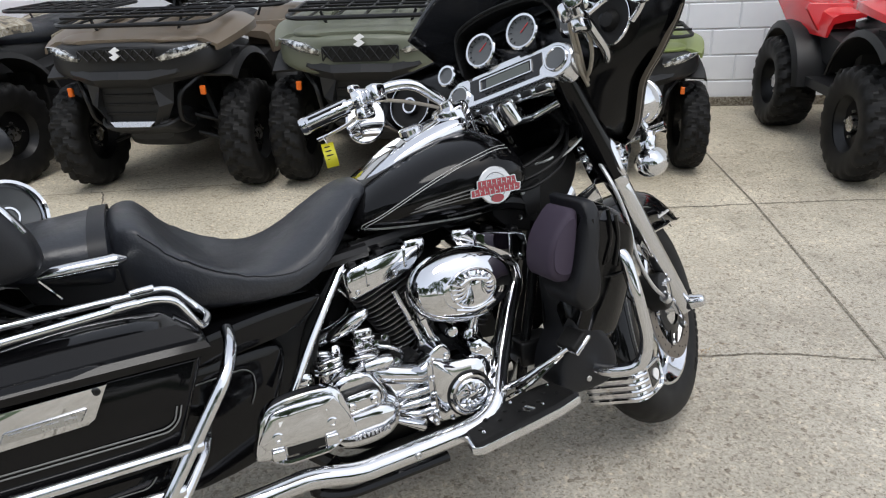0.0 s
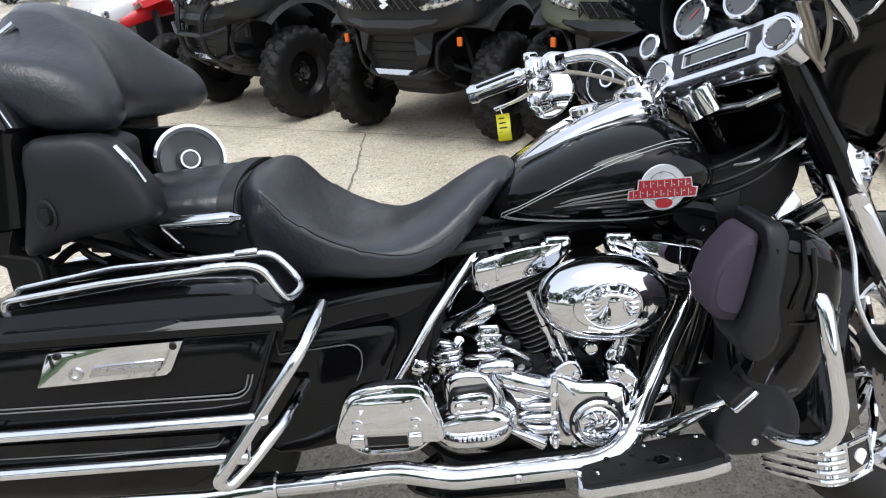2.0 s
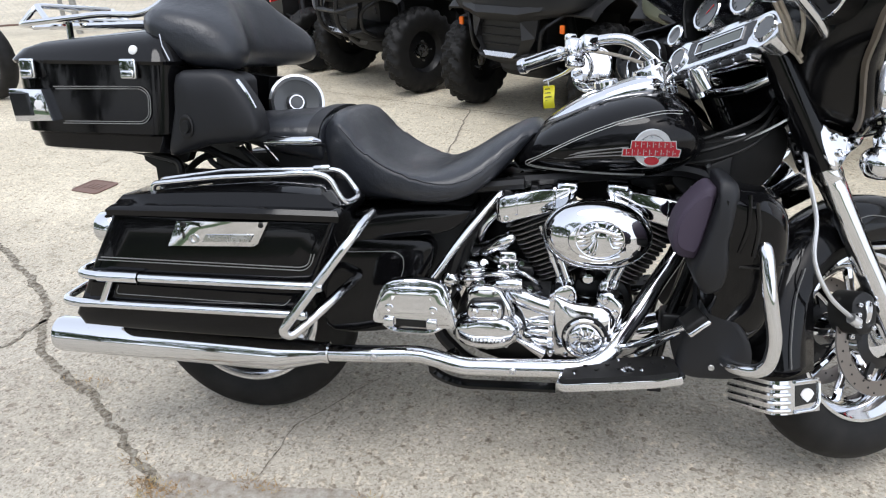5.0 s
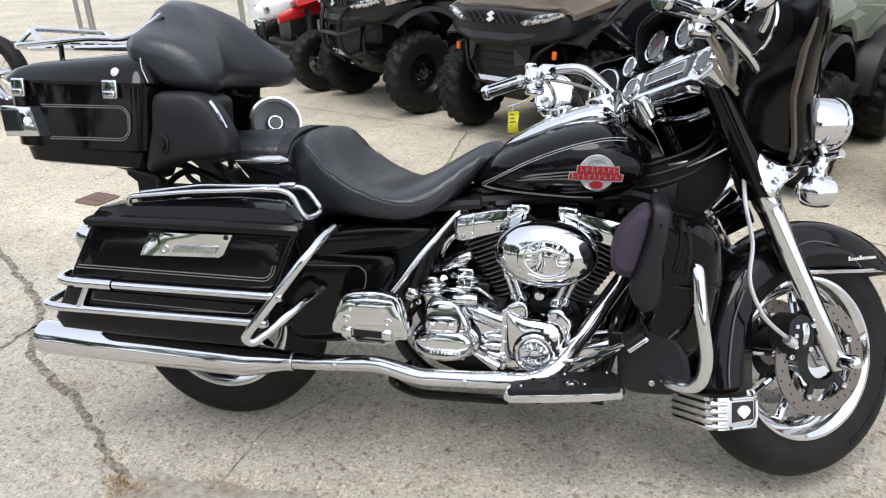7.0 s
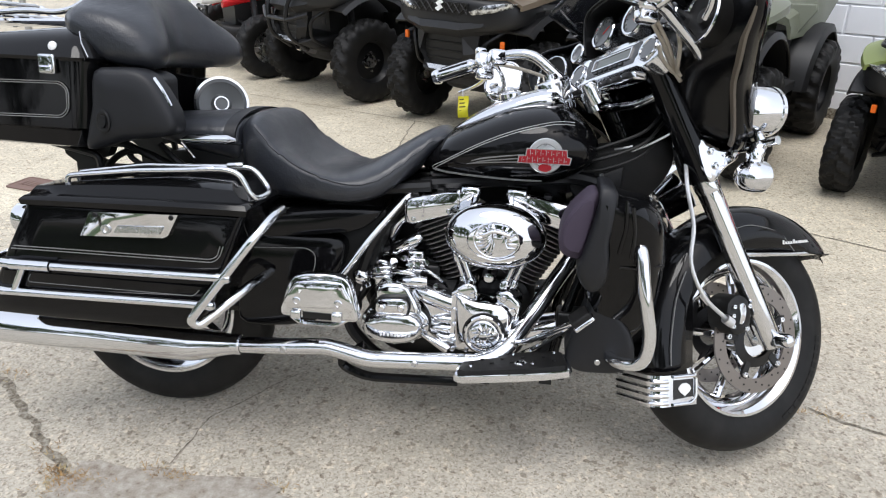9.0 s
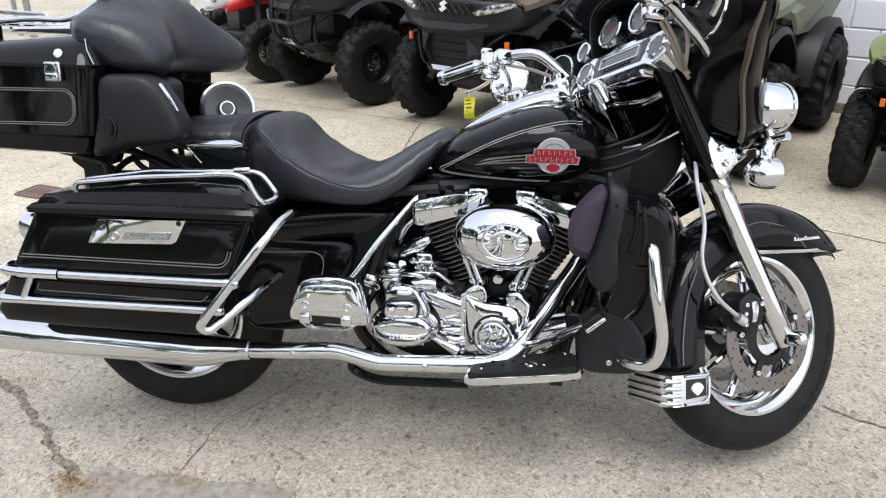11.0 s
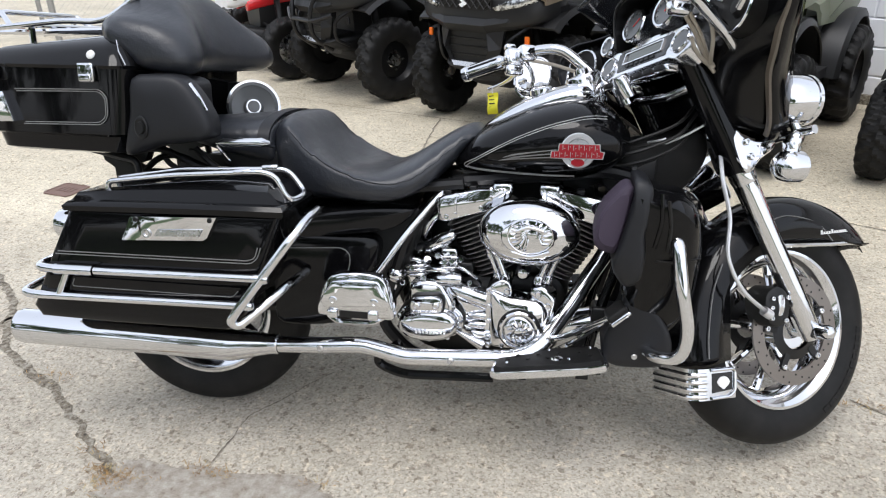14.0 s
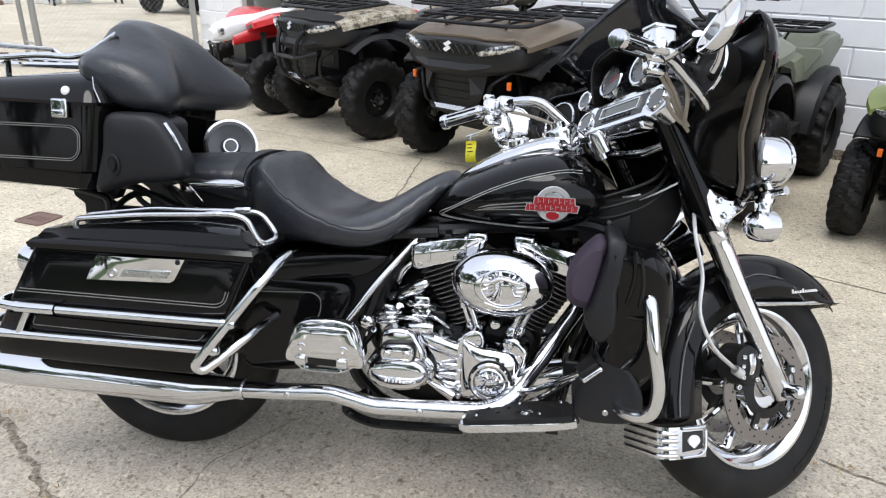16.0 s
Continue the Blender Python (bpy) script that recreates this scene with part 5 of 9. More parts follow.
bm = newbm()
for k in range(11):                      # wing feathers
    a = radians(95 + 15 * k)
    tube(bm, smooth_path([ACF @ V(0.012 * math.cos(a), 0.01 + 0.012 * math.sin(a), 0.004), ACF @ V(0.03 * math.cos(a + 0.18), 0.002 + 0.03 * math.sin(a + 0.18), 0.006), ACF @ V(0.048 * math.cos(a + 0.1), 0.040 * math.sin(a + 0.1), 0.001)], 3), 1, 6, radii=[0.0012 + 0.0026 * math.sin(math.pi * j / 6) for j in range(7)])
for k in range(7):
    a = radians(-25 + 16 * k)
    tube(bm, smooth_path([ACF @ V(0.010 + 0.01 * math.cos(a), 0.008 + 0.01 * math.sin(a), 0.004), ACF @ V(0.03 * math.cos(a - 0.1), 0.03 * math.sin(a - 0.1), 0.005), ACF @ V(0.047 * math.cos(a), 0.038 * math.sin(a), 0.001)], 3), 1, 6, radii=[0.0012 + 0.0024 * math.sin(math.pi * j / 6) for j in range(7)])
tube(bm, smooth_path([ACF @ V(-0.03, 0.012, 0.005), ACF @ V(-0.005, 0.022, 0.007), ACF @ V(0.03, 0.014, 0.005)], 4), 0.005, 8)
tube(bm, smooth_path([ACF @ V(-0.042, -0.040, -0.001), ACF @ V(0.0, -0.049, -0.003), ACF @ V(0.044, -0.036, -0.001)], 4), 0.004, 8)
lathe(bm, [(0.012, 0), (0.011, 0.006), (0, 0.008)], ACF @ Matrix.Translation((0.004, 0.004, 0.001)), 14)
tagged(part("eagle_relief", bm, CHROME, air, "raised bird relief in chrome"), kind="stuff")
bm = newbm()
tube(bm, [V(0.925, -0.17, 0.612), V(0.92, -0.06, 0.61)], 0.05, 16)
part("intake", bm, CRINKLE, BIKE)

# cam cover and timer cover
bm = newbm()
prism(bm, curve2([(0.836, 0.434), (0.848, 0.442), (0.885, 0.430), (0.955, 0.424), (0.978, 0.405), (0.984, 0.37), (0.968, 0.315), (0.935, 0.29), (0.86, 0.287), (0.838, 0.298), (0.834, 0.36)], 3), -0.218, -0.10, 0.016, 3, 0.010)
cam_cover = part("cam_cover", bm, CHROME, BIKE, "chrome cam cover")
bm = newbm()
prism(bm, [(0.826, 0.445), (0.838, 0.452), (0.841, 0.44), (0.841, 0.29), (0.832, 0.282), (0.824, 0.292)], -0.21, -0.10, 0.003, 1)
part("flange", bm, CHROME, cam_cover)
bolts(cam_cover, [(0.833, -0.21, z) for z in (0.436, 0.40, 0.36, 0.315, 0.292)] + [(0.87, -0.215, 0.296), (0.968, -0.21, 0.34)], OUT, 0.0065, 0.007)
# black rim behind the timer cover: painted shade for the gap round it
bm = newbm()
PC = side(0.914, 0.348, -0.228)
lathe(bm, [(0.0555, -0.02), (0.0555, 0.001), (0.05, 0.002)], PC, 40)
part("gap_shade", bm, CRINKLE, cam_cover)
bm = newbm()
lathe(bm, [(0.052, -0.01), (0.051, 0.006), (0.047, 0.010), (0.043, 0.010), (0.041, 0.007), (0.039, 0.012), (0.034, 0.0155), (0.02, 0.015), (0.0, 0.017)], PC, 40)
timer = part("timer_cover", bm, CHROME, cam_cover, "round chrome timer cover")
bm = newbm()
for k in range(12):
    a = 2 * math.pi * k / 12
    tube(bm, smooth_path([PC @ V(0.010 * math.cos(a), 0.010 * math.sin(a), 0.016), PC @ V(0.022 * math.cos(a + 0.3), 0.022 * math.sin(a + 0.3), 0.018), PC @ V(0.034 * math.cos(a + 0.35), 0.034 * math.sin(a + 0.35), 0.014)], 2), 1, 6, radii=[0.003, 0.0035, 0.003, 0.0022, 0.001])
lathe(bm, [(0.012, 0.015), (0.010, 0.021), (0, 0.023)], PC, 14)
tagged(part("relief", bm, CHROME, timer), kind="stuff")

# gearbox side: chrome covers
bm = newbm()
prism(bm, curve2([(0.616, 0.37), (0.614, 0.425), (0.63, 0.442), (0.655, 0.449), (0.70, 0.446), (0.718, 0.425), (0.738, 0.385), (0.735, 0.33), (0.63, 0.33)], 3), -0.182, -0.05, 0.022, 3, 0.006)
gear = part("gearbox_cover", bm, CHROME, BIKE, "rounded chrome gearbox cover")
bm = newbm()
SD = side(0.671, 0.331, -0.165)
oval = [(0.084 * math.copysign(abs(math.cos(a)) ** 0.8, math.cos(a)), 0.046 * math.copysign(abs(math.sin(a)) ** 0.85, math.sin(a)) + 0.05 * 0.084 * math.cos(a)) for a in (2 * math.pi * k / 40 for k in range(40))]
dome(bm, oval, SD, [(1.06, -0.06), (1.06, 0.0), (1.04, 0.008), (0.99, 0.010), (0.985, 0.022), (0.955, 0.034), (0.89, 0.043), (0.78, 0.047), (0.5, 0.050)], (0, 0))
# larger black oval, the shade of the gap round the clutch cover
bm2 = newbm()
dome(bm2, oval, SD, [(1.13, -0.06), (1.13, -0.006), (1.10, 0.0), (0.9, 0.0)], (0, 0))
part("gap_shade", bm2, CRINKLE, gear)
lower_b = part("side_door", bm, CHROME, gear, "domed oval chrome clutch cover")
bm = newbm()
for k in range(9):
    box(bm, 0.640 + 0.0095 * k, 0.6455 + 0.0095 * k, -0.2158, -0.2128, 0.310 + 0.0004 * k, 0.319 + 0.0004 * k)
tagged(part("raised_badge", bm, STEEL, lower_b), kind="stuff")
bm = newbm()
tube(bm, [SD @ V(x * 1.055, y * 1.055, 0.003) for x, y in oval], 0.003, 6, closed=True)
part("cover_rim", bm, CHROME, lower_b)
# black plate showing as a shaded gap round the inspection cover
bm = newbm()
prism(bm, curve2([(0.6225, 0.385), (0.627, 0.407), (0.644, 0.4145), (0.696, 0.4185), (0.7125, 0.411), (0.7165, 0.39), (0.711, 0.3705), (0.69, 0.3665), (0.64, 0.3635), (0.6255, 0.3685)], 2), -0.205, -0.16, 0.003, 1)
part("gap_shade", bm, CRINKLE, gear)
bm = newbm()
prism(bm, curve2([(0.626, 0.385), (0.630, 0.404), (0.645, 0.411), (0.695, 0.415), (0.709, 0.408), (0.713, 0.39), (0.708, 0.374), (0.69, 0.370), (0.64, 0.367), (0.629, 0.372)], 2), -0.216, -0.17, 0.007, 2)
insp = part("inspection_cover", bm, CHROME, gear, "small chrome plate with two bolts")
bolts(insp, [(0.644, -0.216, 0.389), (0.695, -0.216, 0.392)], OUT, 0.0095, 0.006)
bolts(lower_b, [(0.671 + 0.087 * math.cos(a), -0.172, 0.331 + 0.05 * math.sin(a)) for a in (math.radians(q) for q in (200, 235, 270, 305, 340, 20))], OUT, 0.007, 0.008)
# ribbed connecting housing
bm = newbm()
prism(bm, curve2([(0.712, 0.432), (0.76, 0.430), (0.826, 0.412), (0.828, 0.34), (0.826, 0.288), (0.775, 0.278), (0.745, 0.295), (0.752, 0.34), (0.738, 0.39)], 3), -0.15, -0.05, 0.014, 3, 0.004)
house = part("gear_housing", bm, CHROME, BIKE, "ribbed chrome housing between engine and gearbox")
bm = newbm()
tube(bm, smooth_path([V(0.705, -0.135, 0.43), V(0.75, -0.148, 0.415), V(0.83, -0.152, 0.392)], 4), 1, 18, radii=[0.016, 0.02, 0.023, 0.024, 0.025, 0.026, 0.026, 0.026, 0.026])
part("rib", bm, CHROME, house)
for z0, z1, x0 in ((0.355, 0.352, 0.762), (0.329, 0.326, 0.757), (0.302, 0.305, 0.768)):
    bm = newbm()
    tube(bm, [V(0.828, -0.158, z0 - 0.004), V(0.80, -0.160, z0 - 0.002), V(x0 + 0.02, -0.158, z1), V(x0, -0.148, z1)], 1, 12, radii=[0.0115, 0.0115, 0.0085, 0.002])
    part("rib", bm, CHROME, house)
bm = newbm()
tube(bm, [V(0.815, -0.168, 0.272), V(0.742, -0.172, 0.310)], 1, 10, radii=[0.016, 0.005])
part("rib", bm, CHROME, house)
# starter, filler, exhaust elbow and lines between the barrels and the gearbox
for nm, prof, p, d, lab in (
        ("starter_cap", [(0.0, 0.03), (0.012, 0.028), (0.021, 0.019), (0.025, 0.006), (0.025, -0.05)], (0.569, -0.095, 0.441), (0, -1, 0.1), "round chrome starter cap"),
        ("solenoid_cap", [(0.0, 0.02), (0.010, 0.018), (0.016, 0.008), (0.017, -0.05)], (0.585, -0.09, 0.49), (-0.1, -1, 0.3), "small chrome solenoid cap"),
        ("oil_filler_cap", [(0.0, 0.030), (0.016, 0.029), (0.024, 0.022), (0.026, 0.012), (0.022, 0.008), (0.022, -0.045)], (0.628, -0.11, 0.446), (0.05, -0.25, 1), "chrome oil filler cap"),
        ("vent_cap", [(0.0, 0.012), (0.01, 0.01), (0.013, 0.002), (0.013, -0.03)], (0.65, -0.10, 0.48), (0.2, -1, 0.5), "small chrome cap"),
        ("drain_plug", [(0.0, 0.014), (0.011, 0.012), (0.014, 0.004), (0.014, -0.03)], (0.56, -0.12, 0.41), (0, -1, 0), "chrome plug")):
    bm = newbm()
    lathe(bm, prof, aim(V(*p), d), 24)
    part(nm, bm, CHROME, BIKE, lab)
bm = newbm()
tube(bm, smooth_path([V(0.69, -0.02, 0.60), V(0.668, -0.03, 0.598), V(0.645, -0.035, 0.575), V(0.632, -0.035, 0.54), V(0.63, -0.02, 0.49)], 5), 0.021, 18)
el = part("exhaust_elbow", bm, CHROME, BIKE, "bent chrome exhaust elbow behind the rear cylinder")
bm = newbm()
tube(bm, smooth_path([V(0.62, -0.075, 0.502), V(0.655, -0.08, 0.515), V(0.70, -0.07, 0.535), V(0.72, -0.04, 0.55)], 4), 0.018, 16)
part("heat_shield", bm, CHROME, el)
bm = newbm()
tube(bm, [V(0.694, -0.175, 0.453), V(0.704, -0.176, 0.454), V(0.745, -0.178, 0.457), V(0.757, -0.178, 0.458)], 1, 18, radii=[0.0135, 0.016, 0.016, 0.0115])
part("hose_clamp", bm, CHROME, BIKE, "chrome hose end clamp")
bm = newbm()
softbox(bm, 0.76, -0.10, 0.47, 0.04, 0.04, 0.03, 0.008)
part("bracket", bm, SATIN, BIKE, "black bracket above the gearbox")
pieces("oil_line", CHROME, BIKE, [
    smooth_path([V(0.595, -0.10, 0.47), V(0.61, -0.112, 0.484), V(0.632, -0.11, 0.48), V(0.645, -0.09, 0.466)], 4),
    smooth_path([V(0.665, -0.17, 0.475), V(0.69, -0.185, 0.482), V(0.72, -0.18, 0.478), V(0.74, -0.14, 0.47)], 4),
    smooth_path([V(0.735, -0.15, 0.485), V(0.765, -0.165, 0.478), V(0.79, -0.15, 0.455), V(0.80, -0.12, 0.43)], 4),
    smooth_path([V(0.545, -0.11, 0.425), V(0.55, -0.115, 0.465), V(0.57, -0.105, 0.488)], 4)], [0.0075, 0.006, 0.005, 0.006], 10, "chrome oil line")
bolts(BIKE, [(0.708, -0.16, 0.495), (0.728, -0.165, 0.50), (0.752, -0.16, 0.505), (0.69, -0.16, 0.512), (0.622, -0.165, 0.475), (0.655, -0.17, 0.452), (0.775, -0.15, 0.44), (0.60, -0.185, 0.44)], (0.05, -1, 0.2), 0.0085, 0.01)
pieces("hose", SATIN, BIKE, [smooth_path([V(0.60, -0.06, 0.56), V(0.64, -0.07, 0.50), V(0.70, -0.06, 0.47)], 4), smooth_path([V(0.66, -0.05, 0.53), V(0.74, -0.075, 0.49), V(0.80, -0.07, 0.47)], 4), smooth_path([V(0.56, -0.07, 0.52), V(0.58, -0.09, 0.48), V(0.61, -0.07, 0.44)], 4)], 0.007, 8, "black rubber hose")
bm = newbm()
tube(bm, [V(0.640, -0.090, 0.505), V(0.650, -0.098, 0.512), V(0.672, -0.106, 0.527), V(0.70, -0.118, 0.546), V(0.722, -0.125, 0.560), V(0.728, -0.124, 0.566)], 1, 20, radii=[0.008, 0.0165, 0.021, 0.022, 0.017, 0.010], flat=0.85)
part("chrome_cone", bm, CHROME, BIKE, "tapered chrome cover beside the rear barrel")
for k in range(3):
    bm = newbm()
    tube(bm, rounded([V(0.596, -0.13, 0.447 + 0.0125 * k), V(0.606, -0.152, 0.450 + 0.0125 * k), V(0.650, -0.152, 0.455 + 0.0125 * k), V(0.660, -0.12, 0.457 + 0.0125 * k)], 0.012), 0.0052, 10)
    part("cap_rib", bm, CHROME, BIKE)
bm = newbm()
softbox(bm, 0.628, -0.125, 0.448, 0.05, 0.045, 0.05, 0.012)
part("filler_body", bm, CHROME, BIKE, "ribbed chrome filler body")
bm = newbm()
softbox(bm, 0.718, -0.126, 0.440, 0.062, 0.05, 0.030, 0.012)
softbox(bm, 0.714, -0.108, 0.492, 0.046, 0.036, 0.062, 0.008)
for z in (0.470, 0.484, 0.500):
    softbox(bm, 0.714, -0.109, z, 0.052, 0.042, 0.006, 0.002)
part("tappet_tower", bm, CHROME, BIKE, "ribbed chrome tower above the gearbox")
bm = newbm()
tube(bm, [V(0.588, -0.10, 0.485), V(0.598, -0.104, 0.482), V(0.636, -0.106, 0.468), V(0.642, -0.105, 0.465)], 1, 12, radii=[0.008, 0.0055, 0.0055, 0.009])
part("link_rod", bm, CHROME, BIKE)
bm = newbm()
lathe(bm, [(0.0, 0.034), (0.014, 0.032), (0.0245, 0.022), (0.029, 0.006), (0.029, -0.03)], aim(V(0.565, -0.108, 0.44), (0, -1, 0.1)), 26)
part("starter_dome", bm, CHROME, BIKE, "round chrome starter dome")
# lower front of the engine: regulator, oil filter, horn
bm = newbm()
tube(bm, [V(1.01, -0.05, 0.30), V(1.10, -0.05, 0.32)], 0.038, 18)
part("oil_filter", bm, CHROME, BIKE)
pieces("down_tube", BLACK, BIKE, [rounded([V(1.19, y * 0.8, 0.68), V(1.152, y * 0.9, 0.50), V(1.112, y, 0.375), V(1.085, y, 0.22)], 0.05) for y in (-0.135, 0.135)], 0.0135, 10)
bm = newbm()
softbox(bm, 1.145, -0.12, 0.362, 0.10, 0.07, 0.066, 0.008)
part("regulator", bm, SATIN, BIKE, "black regulator box")
bm = newbm()
for x0, x1, z0, z1 in ((1.160, 1.180, 0.385, 0.57), (1.193, 1.202, 0.385, 0.57), (1.180, 1.193, 0.385, 0.414), (1.180, 1.193, 0.478, 0.57)):
    box(bm, x0, x1, -0.163, -0.157, z0, z1)
part("slotted_bracket", bm, SATIN, BIKE, "slotted black steel bracket")
# wiring and covers under the tank's nose
bm = newbm()
prism(bm, curve2([(1.10, 0.70), (1.13, 0.79), (1.22, 0.815), (1.33, 0.845), (1.36, 0.80), (1.34, 0.735), (1.29, 0.68), (1.20, 0.64)], 3), -0.055, 0.10, 0.02, 2)
part("steering_head_cover", bm, RUBBER, BIKE)
pieces("cable", CRINKLE, BIKE, [smooth_path([V(1.10, y * 0.8, 0.76 + dz * 0.6), V(1.18, y, 0.77 + dz), V(1.27, y * 0.9, 0.81 + dz), V(1.32, y * 0.5, 0.86 + dz)], 5) for y, dz in ((-0.13, 0.0), (-0.145, 0.03), (-0.12, 0.055))], 0.0045, 8, "black cable at the steering head")
pieces("cable", CABLE, BIKE, [smooth_path([V(1.205, -0.10, 0.817), V(1.225, -0.12, 0.824), V(1.244, -0.12, 0.83)], 4), smooth_path([V(1.243, -0.12, 0.817), V(1.285, -0.125, 0.838), V(1.331, -0.12, 0.865)], 4)], 0.0028, 6, "thin silver cable")
bm = newbm()
prism(bm, [(1.174, 0.744), (1.235, 0.771), (1.233, 0.696), (1.193, 0.682)], -0.068, -0.03, 0.006, 2)
part("coil_cover", bm, PLASTIC, BIKE)
bolts(BIKE, [(1.18, -0.069, 0.748), (1.14, -0.12, 0.70)], OUT, 0.0065, 0.006, STEEL, "screw")

# --- boards and pedals ---
for sg in (-1, 1):
    bm = newbm()
    prism(bm, curve2([(0.418, 0.395), (0.428, 0.44), (0.442, 0.478), (0.468, 0.497), (0.52, 0.503), (0.572, 0.499), (0.594, 0.48), (0.606, 0.435), (0.614, 0.392), (0.58, 0.386), (0.45, 0.388)], 3), 0.372 * sg, 0.348 * sg, 0.008, 2)
    pb = part("passenger_board", bm, CHROME, BIKE, "folded chrome passenger footboard")
    pb.matrix_basis = Matrix.Translation((0.004, -0.021 * sg, 0.010))
    bm = newbm()
    prism(bm, curve2([(0.436, 0.41), (0.448, 0.468), (0.475, 0.484), (0.565, 0.486), (0.585, 0.468), (0.596, 0.41)], 3), 0.3755 * sg, 0.366 * sg, 0.007, 4, 0.004)
    part("inset", bm, CHROME, pb, "polished bulging chrome face")
    bolts(pb, [(0.462, 0.3755 * sg, 0.432), (0.566, 0.3755 * sg, 0.432)], (0, sg, 0), 0.011, 0.005)
    bm = newbm()
    for k in range(9):
        box(bm, 0.468 + 0.0105 * k, 0.476 + 0.0105 * k, min(0.3755 * sg, 0.3785 * sg), max(0.3755 * sg, 0.3785 * sg), 0.452 + 0.001 * (k % 3), 0.462 + 0.002 * (k % 2))
    tagged(part("raised_script", bm, WHITE_EMB, pb), kind="stuff")
    bm = newbm()
    box(bm, 0.476, 0.548, min(0.3745 * sg, 0.36 * sg), max(0.3745 * sg, 0.36 * sg), 0.388, 0.404)
    part("slot", bm, CRINKLE, pb)
    bm = newbm()
    for x in (0.459, 0.562):
        softbox(bm, x, 0.372 * sg, 0.397, 0.026, 0.02, 0.022, 0.004)
    tube(bm, rounded([V(0.445, 0.362 * sg, 0.388), V(0.47, 0.37 * sg, 0.374), V(0.56, 0.37 * sg, 0.376), V(0.585, 0.36 * sg, 0.39)], 0.015), 0.007, 8)
    part("hinge", bm, CHROME, pb)
    # rider board, pitched up at the front
    m = Matrix.Translation((0.995, 0.30 * sg, 0.30)) @ Matrix.Rotation(radians(-8.5), 4, "Y")
    out = [(-0.142, 0.048), (-0.125, 0.060), (0.0, 0.062), (0.08, 0.06), (0.135, 0.05), (0.142, 0.035), (0.128, -0.045), (0.10, -0.055), (-0.09, -0.055), (-0.13, -0.045)]
    out = [(x, y * sg) for x, y in out]
    bm = newbm()
    dome(bm, out, m, [(0.97, -0.014), (1.0, -0.010), (1.0, 0.002), (0.985, 0.006), (0.9, 0.006)])
    fb = part("floorboard", bm, CHROME, BIKE, "rider footboard with a chrome rim and rubber pad")
    bm = newbm()
    dome(bm, [(x * 0.93, y * 0.88) for x, y in out], m, [(1.0, 0.005), (1.0, 0.012), (0.97, 0.015), (0.6, 0.015)])
    for k in range(9):
        lathe(bm, [(0.006, 0.014), (0.005, 0.018), (0, 0.019)], m @ Matrix.Translation((-0.1 + 0.025 * k, 0.012 * (1 if k % 2 else -1), 0)), 8)
    part("rubber_pad", bm, RUBBER, fb)
    bm = newbm()
    for k in range(0, 9, 2):
        lathe(bm, [(0.0045, 0.017), (0.003, 0.0205), (0, 0.021)], m @ Matrix.Translation((-0.1 + 0.025 * k, 0.03 * (1 if k % 3 else -1), 0)), 8)
    lathe(bm, [(0.016, 0.014), (0.016, 0.0165), (0.0, 0.0165)], m @ Matrix.Translation((0.02, 0.02 * sg, 0)), 6)
    tagged(part("stud", bm, CHROME, fb), kind="stuff")
    for bx0, bx1, by0, by1, bz0, bz1 in ((1.06, 1.09, 0.2, 0.3, 0.26, 0.285), (0.91, 0.94, 0.2, 0.3, 0.245, 0.27), (1.105, 1.121, 0.24, 0.27, 0.262, 0.30)):
        bm = newbm()
        box(bm, bx0, bx1, min(by0 * sg, by1 * sg), max(by0 * sg, by1 * sg), bz0, bz1)
        part("bracket", bm, SATIN, fb)
bm = newbm()
tube(bm, rounded([V(0.995, -0.215, 0.325), V(1.03, -0.255, 0.352), V(1.128, -0.312, 0.428)], 0.02), 1, 12, radii=[0.012, 0.012, 0.011, 0.011, 0.011, 0.0105, 0.0105, 0.009], flat=0.7)
pedal = part("brake_pedal", bm, CHROME, BIKE, "chrome brake pedal")
PM = Matrix.Translation((1.143, -0.306, 0.445)) @ Matrix.Rotation(radians(8), 4, "Z") @ Matrix.Rotation(radians(-40), 4, "Y")
bm = newbm()
softbox(bm, 0, 0, 0, 0.052, 0.062, 0.016, 0.006, PM)
part("pedal_pad", bm, RUBBER, pedal, "black rubber pedal pad")
bm = newbm()
softbox(bm, 0, 0, -0.012, 0.056, 0.067, 0.012, 0.005, PM)
tube(bm, smooth_path([V(1.118, -0.305, 0.415), V(1.058, -0.265, 0.348), V(1.01, -0.215, 0.297)], 4), 0.006, 8)
part("pedal_frame", bm, CHROME, pedal)

